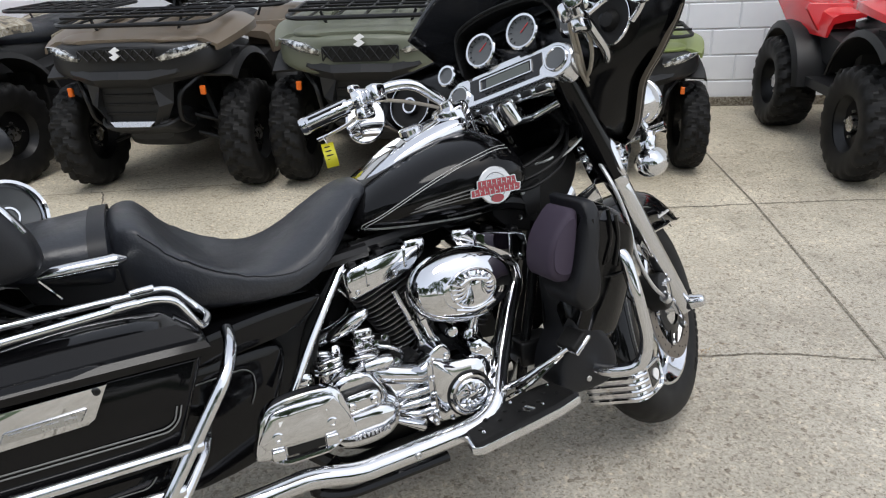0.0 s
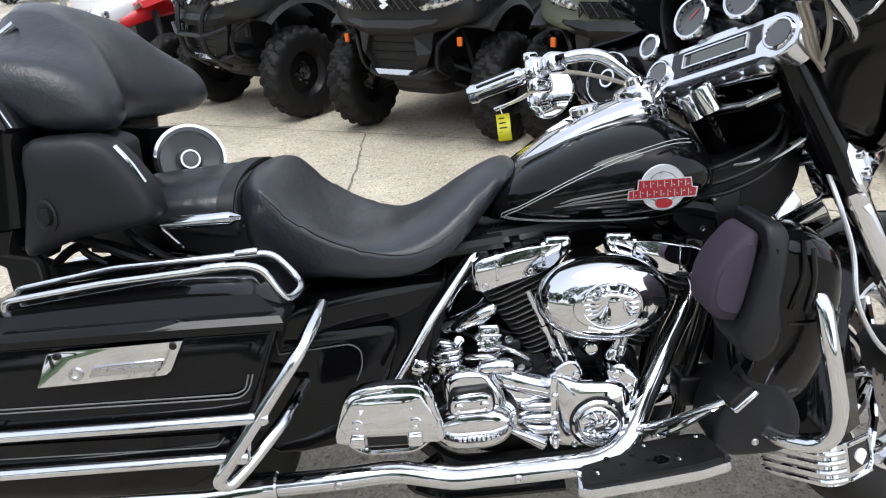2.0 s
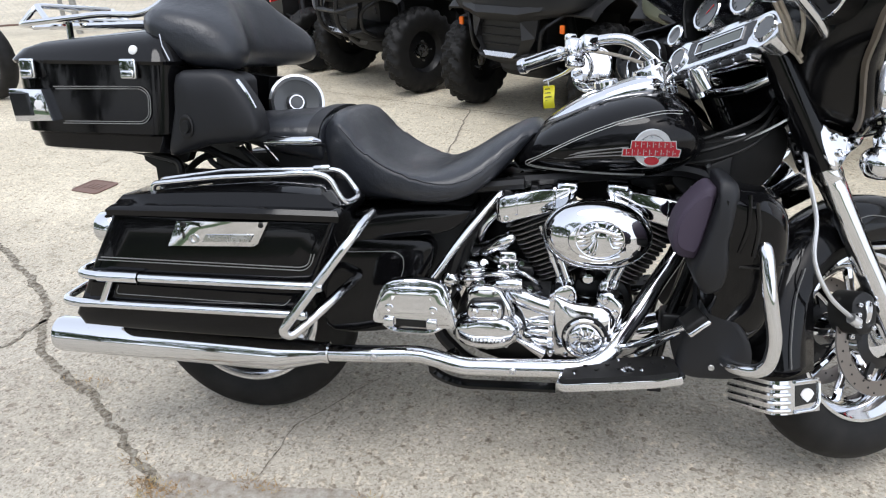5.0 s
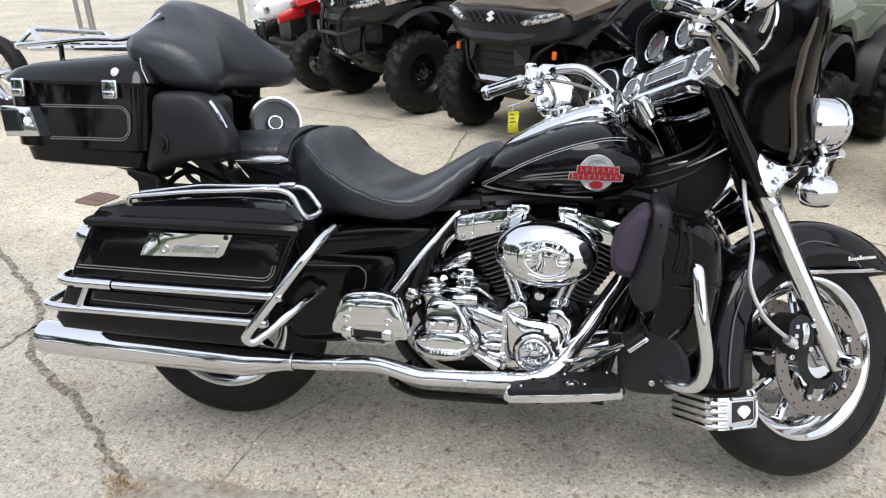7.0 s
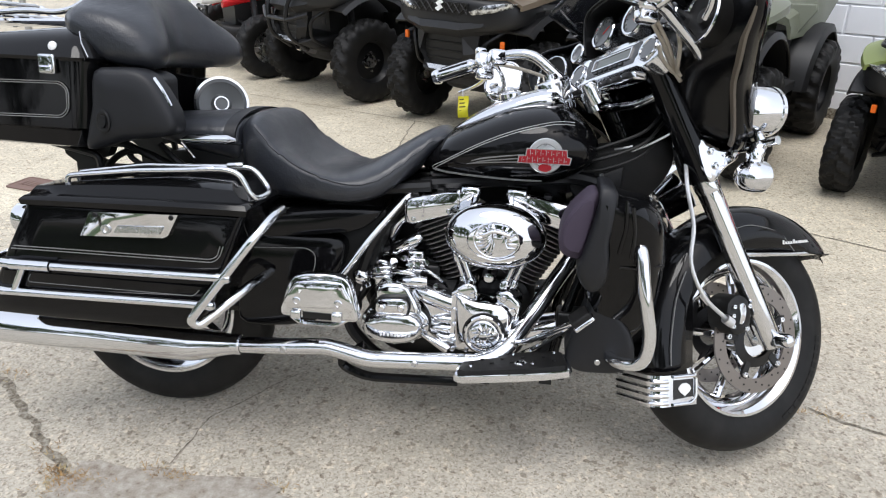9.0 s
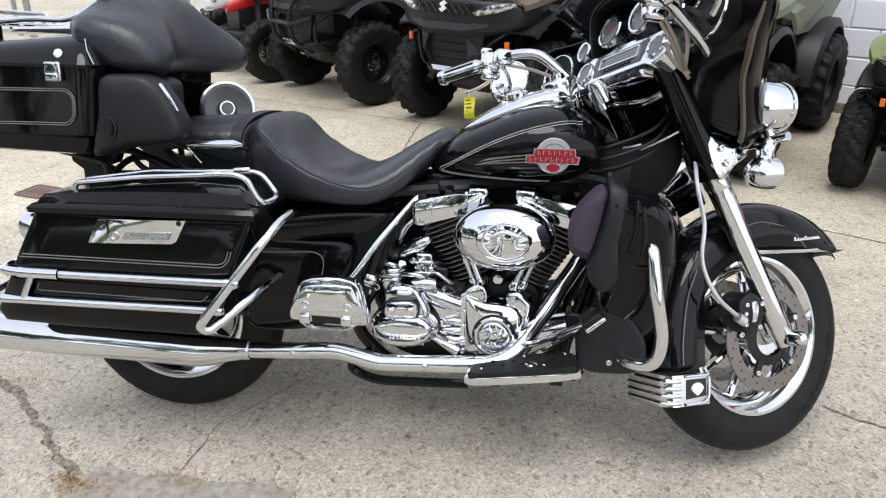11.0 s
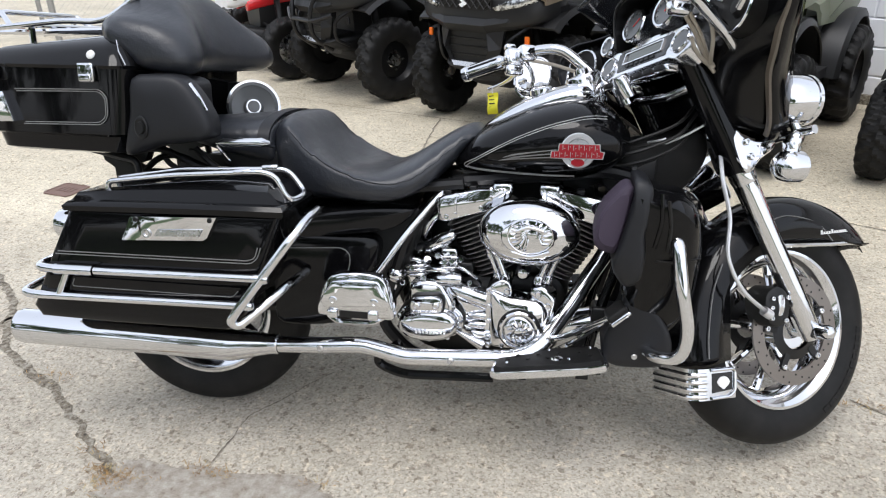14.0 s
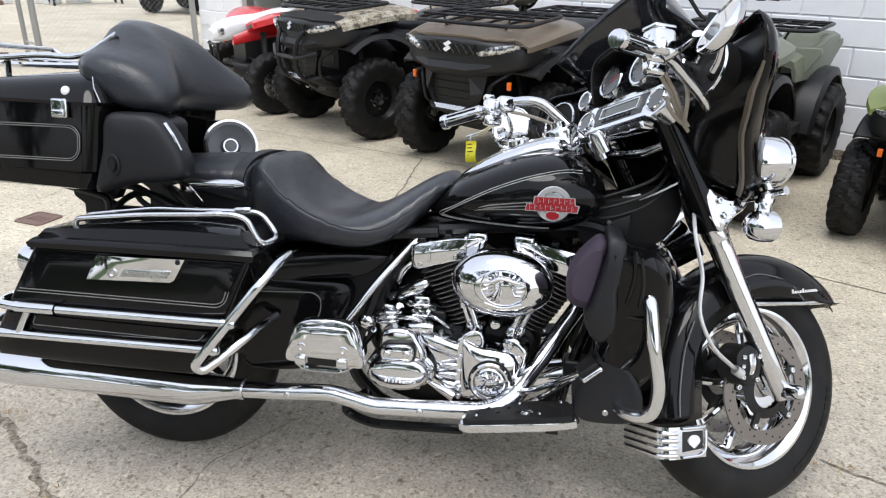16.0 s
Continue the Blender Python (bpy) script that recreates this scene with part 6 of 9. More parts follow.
# --- fairing lowers with soft covers ---
for sg in (-1, 1):
    def Y(y):
        return -y * sg
    BODY = Matrix(((1, 0, 0, 0), (0, 1, 0.35 * sg, -0.198 * sg), (0, 0, 1, 0), (0, 0, 0, 1))) @ Matrix.Translation((-0.042, -0.088 * sg, -0.040)) @ Matrix.Scale(1.042, 4)
    bm = newbm()
    rings = []
    LOW = curve2([(1.16, 0.75), (1.21, 0.748), (1.255, 0.74), (1.298, 0.705), (1.318, 0.63), (1.322, 0.53), (1.315, 0.44), (1.30, 0.385), (1.25, 0.345), (1.20, 0.335), (1.17, 0.42), (1.15, 0.58)], 3)
    c = Vector((1.235, 0.55))
    for y, f, dx in ((-0.21, 0.9, 0.02), (-0.235, 0.98, 0.014), (-0.27, 1.0, 0.008), (-0.32, 1.0, -0.004), (-0.36, 0.97, -0.01), (-0.385, 0.88, -0.014), (-0.398, 0.7, -0.016), (-0.402, 0.35, -0.016)):
        rings.append([V(c.x + (p[0] - c.x) * f + dx, Y(y), c.y + (p[1] - c.y) * f) for p in LOW])
    loft(bm, rings)
    low = part("fairing_lower", moved(bm, BODY), BLACK, BIKE, "glossy black lower leg fairing")
    bm = newbm()
    wrap = curve2([(1.131, 0.60), (1.15, 0.68), (1.160, 0.74), (1.160, 0.766), (1.185, 0.766), (1.200, 0.745), (1.198, 0.69), (1.190, 0.64), (1.195, 0.58), (1.185, 0.535), (1.155, 0.52), (1.130, 0.55), (1.125, 0.575)], 3)
    prism(bm, wrap, Y(-0.366), Y(-0.23), 0.024, 3, 0.005)
    part("soft_cover", bm, VINYL, low, "matt black vinyl cover")
    bm = newbm()
    pouch = curve2([(1.080, 0.622), (1.083, 0.665), (1.098, 0.70), (1.12, 0.728), (1.14, 0.747), (1.155, 0.748), (1.160, 0.735), (1.152, 0.68), (1.133, 0.60), (1.115, 0.592), (1.092, 0.60)], 3)
    prism(bm, pouch, Y(-0.343), Y(-0.245), 0.018, 3, 0.006)
    part("pouch", bm, FADED, low, "faded purple-black fabric pouch")
    bm = newbm()
    flap = curve2([(1.150, 0.56), (1.19, 0.52), (1.228, 0.458), (1.268, 0.40), (1.283, 0.345), (1.262, 0.302), (1.195, 0.292), (1.14, 0.297), (1.118, 0.33), (1.130, 0.39), (1.160, 0.45)], 3)
    prism(bm, flap, Y(-0.284), Y(-0.17), 0.012, 2, 0.004)
    part("lower_cover", bm, VINYL, low, "matt black lower flap")
    bm = newbm()
    bolt(bm, V(1.196, Y(-0.287), 0.325), (0, sg, 0), 0.007, 0.004)
    part("snap", bm, STEEL, low)
    bm = newbm()
    tube(bm, smooth_path([V(1.208, Y(-0.378), 0.748), V(1.212, Y(-0.398), 0.69), V(1.204, Y(-0.402), 0.628)], 4), 0.0045, 8)
    part("rib", moved(bm, BODY), BLACK, low)
    bm = newbm()
    tube(bm, smooth_path([V(1.222, Y(-0.388), 0.735), V(1.232, Y(-0.40), 0.68), V(1.232, Y(-0.405), 0.62)], 4), 0.004, 6)
    tube(bm, smooth_path([V(1.21, Y(-0.402), 0.596), V(1.25, Y(-0.404), 0.597), V(1.305, Y(-0.382), 0.602)], 4), 0.0025, 6)
    part("seam", moved(bm, BODY), SATIN, low)
    bm = newbm()
    tube(bm, rounded([V(1.19, Y(-0.19), 0.335), V(1.238, Y(-0.33), 0.346), V(1.29, Y(-0.37), 0.362), V(1.299, Y(-0.378), 0.43), V(1.272, Y(-0.376), 0.55), V(1.262, Y(-0.355), 0.628), V(1.252, Y(-0.31), 0.645)], 0.04, 6), 0.0152, 18)
    part("engine_guard", bm, CHROME, BIKE, "thick chrome engine guard tube")
    bm = newbm()
    ca, cb, cc, cd = V(1.324, Y(-0.041), 0.690), V(1.378, Y(-0.093), 0.744), V(1.424, Y(-0.062), 0.683), V(1.368, Y(-0.03), 0.636)
    up = (cb - ca).cross(cc - cb).normalized() * -sg
    strips = []
    for k in range(7):
        f = k / 6
        lift = up * (0.016 * math.sin(f * math.pi) ** 0.7)
        strips.append([ca.lerp(cd, f) + lift, cb.lerp(cc, f) + lift, cb.lerp(cc, f) + lift - up * 0.006, ca.lerp(cd, f) + lift - up * 0.006])
    loft(bm, strips)
    part("guard_bracket", bm, CHROME, BIKE, "flat chrome bracket", bevel=0.002)

# --- front end, built straight and then steered ---
def fpart(name, bm, mat, parent, label=""):
    return part(name, steered(bm), mat, parent, label)


WH = side(1.576, 0.320, 0) @ Matrix.Scale(0.972, 4)
bm = newbm()
lathe(bm, [(0.180, -0.02), (0.190, -0.042), (0.207, -0.055), (0.2145, -0.0545), (0.2135, -0.042), (0.186, -0.012), (0.186, 0.012), (0.2135, 0.042), (0.2145, 0.0545), (0.207, 0.055), (0.190, 0.042), (0.172, 0.02), (0.170, -0.02), (0.180, -0.02)], WH, 64)
lathe(bm, [(0, -0.085), (0.045, -0.085), (0.05, -0.06), (0.038, 0.0), (0.05, 0.06), (0.045, 0.085), (0, 0.085)], WH, 24)
front_wheel = fpart("front_wheel", bm, CHROME, BIKE, "chrome cast front wheel")
for k in range(9):
    mm = WH @ Matrix.Rotation(2 * math.pi * (k + 0.3) / 9, 4, "Z")
    bm = newbm()
    tube(bm, [mm @ V(0.035, 0, 0.0), mm @ V(0.11, 0, 0.012), mm @ V(0.178, 0, 0.004)], 1, 8, radii=[0.015, 0.0095, 0.013])
    fpart("spoke", bm, CHROME, front_wheel)
bm = newbm()
tyre_mesh(bm, WH)
fpart("front_tyre", bm, RUBBER, front_wheel, "black rubber tyre")
# blank raised bars where the sidewall lettering is
bm = newbm()
for k in range(11):
    mm = WH @ Matrix.Rotation(radians(-58 + 5.5 * k), 4, "Z")
    box(bm, 0.258, 0.272, -0.0085, 0.0085, 0.0625, 0.0655, mm)
tagged(fpart("sidewall_bar", bm, RUBBER, front_wheel), kind="stuff")
for sg in (-1, 1):
    D = Matrix.Translation((1.586, 0.078 * sg, 0.320)) @ side(0, 0, 0)
    bm = newbm()
    lathe(bm, [(0.104, -0.0025), (0.141, -0.0025), (0.141, 0.0025), (0.104, 0.0025), (0.104, -0.0025)], D, 48)
    disc = fpart("brake_disc", bm, DISC, front_wheel, "drilled steel brake disc")
    bm = newbm()
    for k in range(36):
        a = 2 * math.pi * k / 36
        r = 0.113 + 0.010 * (k % 3)
        lathe(bm, [(0.0028, -0.0032), (0.0028, 0.0032), (0, 0.0032)], D @ Matrix.Translation((r * math.cos(a), r * math.sin(a), 0)), 8)
    tagged(fpart("drill_hole", bm, CRINKLE, disc), kind="stuff")
    bm = newbm()
    lathe(bm, [(0.048, -0.004), (0.070, -0.004), (0.074, 0.002), (0.048, 0.008)], D, 32)
    for k in range(5):
        mm = D @ Matrix.Rotation(2 * math.pi * (k + 0.4) / 5, 4, "Z")
        box(bm, 0.064, 0.108, -0.009, 0.009, -0.003, 0.005, mm)
    fpart("disc_carrier", bm, SATIN, disc, "black disc carrier")
    for k in range(5):
        mm = D @ Matrix.Rotation(2 * math.pi * (k + 0.4) / 5, 4, "Z")
        bm = newbm()
        bolt(bm, mm @ V(0.099, 0, 0.004), V(0, -1, 0), 0.008, 0.007)
        fpart("disc_bolt", bm, CHROME, disc)

# fender
bm = newbm()
rings = []
NA = 44
for k in range(NA + 1):
    a = radians(36 + (193 - 36) * k / NA)
    ux, uz = math.cos(a), math.sin(a)
    if uz > 0.001 and a < radians(125):
        rin = min(max((0.222 if a > radians(43) else 0.218) / max(uz, 0.2), 0.2), 0.345)
        if a < radians(41):
            rin = 0.345
    else:
        t = min(max((a - radians(125)) / radians(22), 0), 1)
        r125 = 0.222 / math.sin(radians(125))
        r2 = 0.245 / max(-ux, 0.3)
        rin = r125 + (min(r2, 0.30) - r125) * t if t < 1 else min(r2, 0.30)
    R = 0.352 + 0.012 * max(0, (a - radians(150)) / radians(43))
    w = 0.084
    half_ring = [(rin, w + 0.002), (max(rin, R - 0.07), w + 0.001), (R - 0.035, w - 0.006), (R - 0.014, w * 0.72), (R - 0.003, w * 0.38), (R, 0)]
    if rin > 0.34:
        half_ring = [(R - 0.02, w * 0.5), (R - 0.016, w * 0.45), (R - 0.01, w * 0.4), (R - 0.006, w * 0.3), (R - 0.002, w * 0.15), (R, 0)]
    ring = [V(1.613 + r * ux, -y, 0.32 + r * uz) for r, y in half_ring] + [V(1.613 + r * ux, y, 0.32 + r * uz) for r, y in half_ring[-2::-1]]
    rings.append(ring)
loft(bm, rings, caps=False, closed=False)
fender = fpart("front_fender", bm, BLACK, BIKE, "deep glossy black front fender")
sol = fender.modifiers.new("thick", "SOLIDIFY")
sol.thickness, sol.offset = 0.003, -1
bm = newbm()
for sg in (-1, 1):
    tube(bm, [V(1.50, 0.0885 * sg, 0.541), V(1.70, 0.0885 * sg, 0.541), V(1.81, 0.075 * sg, 0.545), V(1.852, 0.052 * sg, 0.548), V(1.882, 0, 0.548)], 0.006, 8)
fpart("fender_trim", bm, CHROME, fender, "chrome strip along the fender edge")
bm = newbm()
FL = Matrix.Translation((1.72, -0.0865, 0.575)) @ side(0, 0, 0) @ Matrix.Rotation(radians(4), 4, "Z")
for k in range(10):
    box(bm, -0.047 + 0.0095 * k, -0.0425 + 0.0095 * k, -0.003, 0.002 + 0.004 * (k in (0, 4)), -0.004, 0.0015, FL)
box(bm, -0.047, 0.048, -0.0045, -0.003, -0.004, 0.001, FL)
fpart("fender_badge", bm, WHITE_EMB, fender, "small chrome fender badge")
bm = newbm()
tube(bm, smooth_path([V(1.485, -0.0875, 0.60), V(1.56, -0.084, 0.617), V(1.66, -0.083, 0.60), V(1.70, -0.086, 0.565), V(1.715, -0.087, 0.55)], 4), 0.0014, 5)
fpart("pinstripe", bm, PINSTRIPE, fender)
bm = newbm()
tube(bm, smooth_path([V(1.345, -0.0865, 0.50), V(1.315, -0.087, 0.43), V(1.30, -0.087, 0.33), V(1.30, -0.087, 0.27)], 4), 0.0016, 5)
fpart("pinstripe", bm, PINSTRIPE, fender)
# louvred chrome tip at the back of the fender
bm = newbm()
U = rounded([V(1.365, -0.100, 0), V(1.262, -0.100, 0), V(1.24, -0.085, 0), V(1.238, 0.045, 0), V(1.262, 0.062, 0), V(1.365, 0.062, 0)], 0.02)
def band(z0, z1, o):
    rings = []
    for i, p in enumerate(U):
        d = (U[min(i + 1, len(U) - 1)] - U[max(i - 1, 0)]).normalized()
        n = V(d.y, -d.x, 0) * -1
        rings.append([p + V(0, 0, z0), p + n * o + V(0, 0, z0), p + n * o + V(0, 0, z1), p + V(0, 0, z1)])
    loft(bm, rings)
band(0.174, 0.25, 0.003)
tip = fpart("fender_tip", bm, CHROME, fender, "louvred chrome fender tip")
bm = newbm()
for k in range(4):
    rings = []
    z = 0.183 + 0.0175 * k
    for i, p in enumerate(U):
        if p.x > 1.30:
            continue
        rings.append(p + V(-0.003 if abs(p.y) < 0.09 else 0, math.copysign(0.003, p.y) if abs(p.y) > 0.08 else 0, z))
    tube(bm, rings, 0.0058, 8)
fpart("louvre", bm, CHROME, tip)
bm = newbm()
tube(bm, rounded([V(1.29, -0.105, 0.246), V(1.362, -0.105, 0.246), V(1.362, -0.105, 0.192), V(1.345, -0.105, 0.179), V(1.29, -0.105, 0.178)], 0.012), 0.004, 8)
fpart("rim", bm, CHROME, tip)
bm = newbm()
prism(bm, [(1.292, 0.19), (1.292, 0.238), (1.355, 0.238), (1.355, 0.195)], -0.1042, -0.102, 0.001, 1)
fpart("dark_panel", bm, GAUGE_DARK, tip)
bm = newbm()
SH = Matrix.Translation((1.325, -0.1045, 0.216)) @ side(0, 0, 0)
plate(bm, [(0.014, 0.008), (0.019, 0.0), (0.014, -0.008), (0.0, -0.018), (-0.014, -0.008), (-0.019, 0), (-0.014, 0.008), (-0.006, 0.013), (0.006, 0.013)], 0.003, SH)
fpart("shield_badge", bm, WHITE_EMB, tip)

# fork
DF = V(-0.218, 0, 0.40).normalized()
for sg in (-1, 1):
    y = 0.112 * sg
    a, b = V(1.597, y, 0.325), V(1.379, y, 0.725)
    bm = newbm()
    tube(bm, [a - DF * 0.02, a + DF * 0.02, a + DF * 0.12, a + DF * 0.26, a + DF * 0.40, b, b + DF * 0.01], 1, 20, radii=[0.024, 0.029, 0.0285, 0.0275, 0.029, 0.029, 0.026])
    leg = fpart("fork_leg", bm, CHROME, BIKE, "chrome fork slider")
    bm = newbm()
    lathe(bm, [(0.030, 0.0), (0.032, 0.01), (0.032, 0.04), (0.03, 0.05)], aim(b - DF * 0.03, DF), 20)
    fpart("collar", bm, CHROME, leg)
    bm = newbm()
    tube(bm, [b + DF * 0.005, b + DF * 0.02, b + DF * 0.30], 0.036, 20)
    fpart("fork_cover", bm, BLACK, leg, "glossy black upper fork cover")
    bm = newbm()
    tube(bm, [a + V(0, -0.03 * sg, -0.004), a + V(0, 0.03 * sg, -0.004)], 0.017, 14)
    lathe(bm, [(0.021, 0.0), (0.021, 0.012), (0.018, 0.02), (0.0185, 0.032), (0.014, 0.042), (0.0, 0.047)], aim(a + V(0.004, 0.022 * sg, 0), (0, sg, 0)), 18)
    fpart("axle_nut", bm, CHROME, leg, "chrome acorn axle nut")
    bm = newbm()
    bolt(bm, V(1.29, 0.128 * sg, 0.895), (0, sg, 0), 0.009, 0.012)
    fpart("cover_screw", bm, CHROME, leg)
    # caliper
    bm = newbm()
    prism(bm, curve2([(1.425, 0.43), (1.47, 0.46), (1.515, 0.44), (1.53, 0.38), (1.505, 0.33), (1.455, 0.325), (1.425, 0.365)], 3), 0.128 * sg, 0.06 * sg, 0.012, 2)
    small = Matrix.Translation((1.478, 0, 0.392)) @ Matrix.Scale(0.74, 4, (1, 0, 0)) @ Matrix.Scale(0.74, 4, (0, 0, 1)) @ Matrix.Translation((-1.472, 0, -0.392))
    moved(bm, small)
    cal = fpart("brake_caliper", bm, CRINKLE, BIKE, "black brake caliper with chrome inserts")
    bm = newbm()
    prism(bm, curve2([(1.468, 0.425), (1.49, 0.43), (1.498, 0.405), (1.488, 0.365), (1.468, 0.362), (1.472, 0.39)], 3), 0.133 * sg, 0.12 * sg, 0.004, 2)
    for x, z in ((1.445, 0.42), (1.44, 0.39), (1.44, 0.355), (1.5, 0.345), (1.512, 0.42)):
        bolt(bm, V(x, 0.128 * sg, z), (0, sg, 0), 0.0085, 0.008)
    moved(bm, small)
    fpart("insert", bm, CHROME, cal)
bm = newbm()
tube(bm, smooth_path([V(1.33, -0.10, 0.78), V(1.305, -0.135, 0.70), V(1.318, -0.142, 0.61), V(1.308, -0.145, 0.52), V(1.35, -0.145, 0.44), V(1.425, -0.138, 0.385)], 5), 0.005, 8)
lathe(bm, [(0.012, -0.012), (0.012, 0.012), (0, 0.013)], aim(V(1.43, -0.14, 0.38), V(1, 0, -0.6)), 12)
fpart("brake_hose", bm, CABLE, BIKE, "silver braided brake hose")
# chrome fork crown with lamp bar
bm = newbm()
prism(bm, curve2([(1.325, 0.80), (1.345, 0.83), (1.40, 0.815), (1.455, 0.80), (1.45, 0.775), (1.41, 0.75), (1.375, 0.715), (1.35, 0.73)], 3), -0.15, -0.06, 0.012, 2)
prism(bm, curve2([(1.325, 0.80), (1.345, 0.83), (1.40, 0.815), (1.455, 0.80), (1.45, 0.775), (1.41, 0.75), (1.375, 0.715), (1.35, 0.73)], 3), 0.15, 0.06, 0.012, 2)
tube(bm, smooth_path([V(1.485, -0.235, 0.812), V(1.478, -0.15, 0.806), V(1.46, 0, 0.795), V(1.478, 0.15, 0.806), V(1.485, 0.235, 0.812)], 4), 0.011, 10)
crown = fpart("fork_crown", bm, CHROME, BIKE, "chrome fork shrouds and lamp bar")
bm = newbm()
for x, z in ((1.36, 0.79), (1.375, 0.755)):
    bolt(bm, V(x, -0.15, z), OUT, 0.009, 0.008)
fpart("shroud_bolt", bm, CHROME, crown)
for sg in (-1, 1):
    c = V(1.482, 0.177 * sg, 0.890)
    bm = newbm()
    lathe(bm, [(0.0, -0.072), (0.018, -0.07), (0.036, -0.06), (0.05, -0.04), (0.057, -0.015), (0.058, 0.02), (0.061, 0.022), (0.061, 0.032), (0.057, 0.036)], aim(c, (1, 0, 0.02)), 32)
    tube(bm, [c + V(0, 0, -0.05), V(1.488, 0.183 * sg, 0.812)], 0.012, 10)
    lamp = fpart("spot_lamp", bm, CHROME, BIKE, "chrome bullet spot lamp")
    bm = newbm()
    lathe(bm, [(0.057, 0.034), (0.04, 0.044), (0, 0.048)], aim(c, (1, 0, 0.02)), 24)
    fpart("lens", bm, LENS, lamp)
    c = V(1.462, 0.183 * sg, 0.731)
    bm = newbm()
    lathe(bm, [(0.0, -0.046), (0.02, -0.042), (0.034, -0.026), (0.038, -0.005), (0.038, 0.025), (0.034, 0.03)], aim(c, (1, 0, 0)), 28)
    tube(bm, smooth_path([V(1.480, 0.185 * sg, 0.808), V(1.468, 0.190 * sg, 0.79), V(1.463, 0.185 * sg, 0.762)], 3), 1, 12, radii=[0.013, 0.018, 0.02, 0.02, 0.018, 0.017, 0.02])
    softbox(bm, 1.466, 0.186 * sg, 0.780, 0.034, 0.034, 0.03, 0.008)
    sig = fpart("front_turn_signal", bm, CHROME, BIKE, "chrome bullet turn signal under the lamp")
    bm = newbm()
    lathe(bm, [(0.034, 0.028), (0.02, 0.036), (0, 0.038)], aim(c, (1, 0, 0)), 20)
    fpart("lens", bm, AMBER, sig)

# handlebar, left and right
bm = newbm()
for sg in (-1, 1):
    low_ = (V(1.24, 0.09, 0.925), V(1.185, 0.135, 0.96), V(1.075, 0.195, 1.075)) if sg > 0 else (V(1.32, -0.18, 0.96), V(1.24, -0.235, 1.0), V(1.14, -0.24, 1.078))
    tube(bm, rounded([V(1.26, 0.0, 0.92), *low_, *((V(1.03, 0.24, 1.082), V(0.955, 0.31, 1.06), V(0.93, 0.335, 1.056)) if sg > 0 else (V(1.10, -0.25, 1.082), V(1.064, -0.261, 1.080), V(1.03, -0.275, 1.078)))], 0.03), 0.0135, 14)
bar = fpart("handlebar", bm, CHROME, BIKE, "wide chrome handlebar")
for y, x in ((-0.02, 1.112), (0.06, 1.165)):
    bm = newbm()
    lathe(bm, [(0.021, -0.03), (0.021, 0.018), (0.018, 0.024), (0, 0.025)], aim(V(x, y, 0.935), V(-0.55, 0, 1)), 20)
    softbox(bm, x + 0.02, y, 0.925, 0.05, 0.03, 0.02, 0.006)
    fpart("riser", bm, CHROME, bar)
for sg in (-1, 1):
    g0, g1 = (V(0.955, 0.312, 1.06), V(0.885, 0.41, 1.042)) if sg > 0 else (V(1.062, -0.262, 1.080), V(0.949, -0.308, 1.072))
    d = (g1 - g0).normalized()
    bm = newbm()
    tube(bm, [g0, g0 + d * 0.004, g1 - d * 0.012, g1 - d * 0.01, g1], 1, 20, radii=[0.017, 0.019, 0.019, 0.0215, 0.0205])
    lathe(bm, [(0.0205, 0.0), (0.019, 0.005), (0.0, 0.007)], aim(g1, d), 20)
    gr = fpart("grip", bm, CHROME, bar, "chrome handgrip with black rubber bands")
    for k in range(6):
        a = 2 * math.pi * k / 6
        u = d.orthogonal().normalized()
        w = d.cross(u)
        o = (u * math.cos(a) + w * math.sin(a)) * 0.0178
        bm = newbm()
        tube(bm, [g0 + d * 0.01 + o, g1 - d * 0.02 + o], 0.0038, 6)
        fpart("rubber_band", bm, RUBBER, gr)
    bm = newbm()
    h = V(0.975, 0.285, 1.066) if sg > 0 else V(1.082, -0.255, 1.078)
    softbox(bm, 0, 0, 0, 0.05, 0.036, 0.05, 0.012, Matrix.Translation(h))
    softbox(bm, 0.025, -0.03 * sg, 0.006, 0.05, 0.036, 0.044, 0.012, Matrix.Translation(h))
    softbox(bm, -0.006, 0.01 * sg, 0.03, 0.03, 0.02, 0.018, 0.006, Matrix.Translation(h))
    softbox(bm, -0.02, -0.002 * sg, -0.004, 0.018, 0.026, 0.02, 0.006, Matrix.Translation(h))
    softbox(bm, 0.0, 0.0, -0.034, 0.05, 0.03, 0.03, 0.009, Matrix.Translation(h))
    sw = fpart("switch_housing", bm, CHROME, bar, "chrome switch housing")
    bm = newbm()
    if sg > 0:
        tube(bm, smooth_path([V(0.99, 0.285, 1.048), V(1.012, 0.34, 1.04), V(1.012, 0.41, 1.03), V(0.990, 0.477, 1.021)], 4), 1, 10, radii=[0.009, 0.011, 0.011, 0.010, 0.009, 0.008, 0.0075, 0.007, 0.0065, 0.006, 0.006, 0.007, 0.008], flat=0.6)
    else:
        tube(bm, smooth_path([V(1.10, -0.26, 1.062), V(1.115, -0.30, 1.078), V(1.10, -0.35, 1.08), V(1.075, -0.39, 1.076)], 4), 1, 10, radii=[0.009, 0.011, 0.011, 0.010, 0.009, 0.008, 0.0075, 0.007, 0.0065, 0.006, 0.006, 0.009, 0.011], flat=0.6)
    fpart("lever", bm, CHROME, sw)
    if sg < 0:
        bm = newbm()
        softbox(bm, 1.09, -0.262, 1.098, 0.058, 0.05, 0.058, 0.012)
        softbox(bm, 1.09, -0.262, 1.128, 0.056, 0.046, 0.010, 0.004)
        fpart("brake_reservoir", bm, CHROME, bar, "chrome brake fluid reservoir")
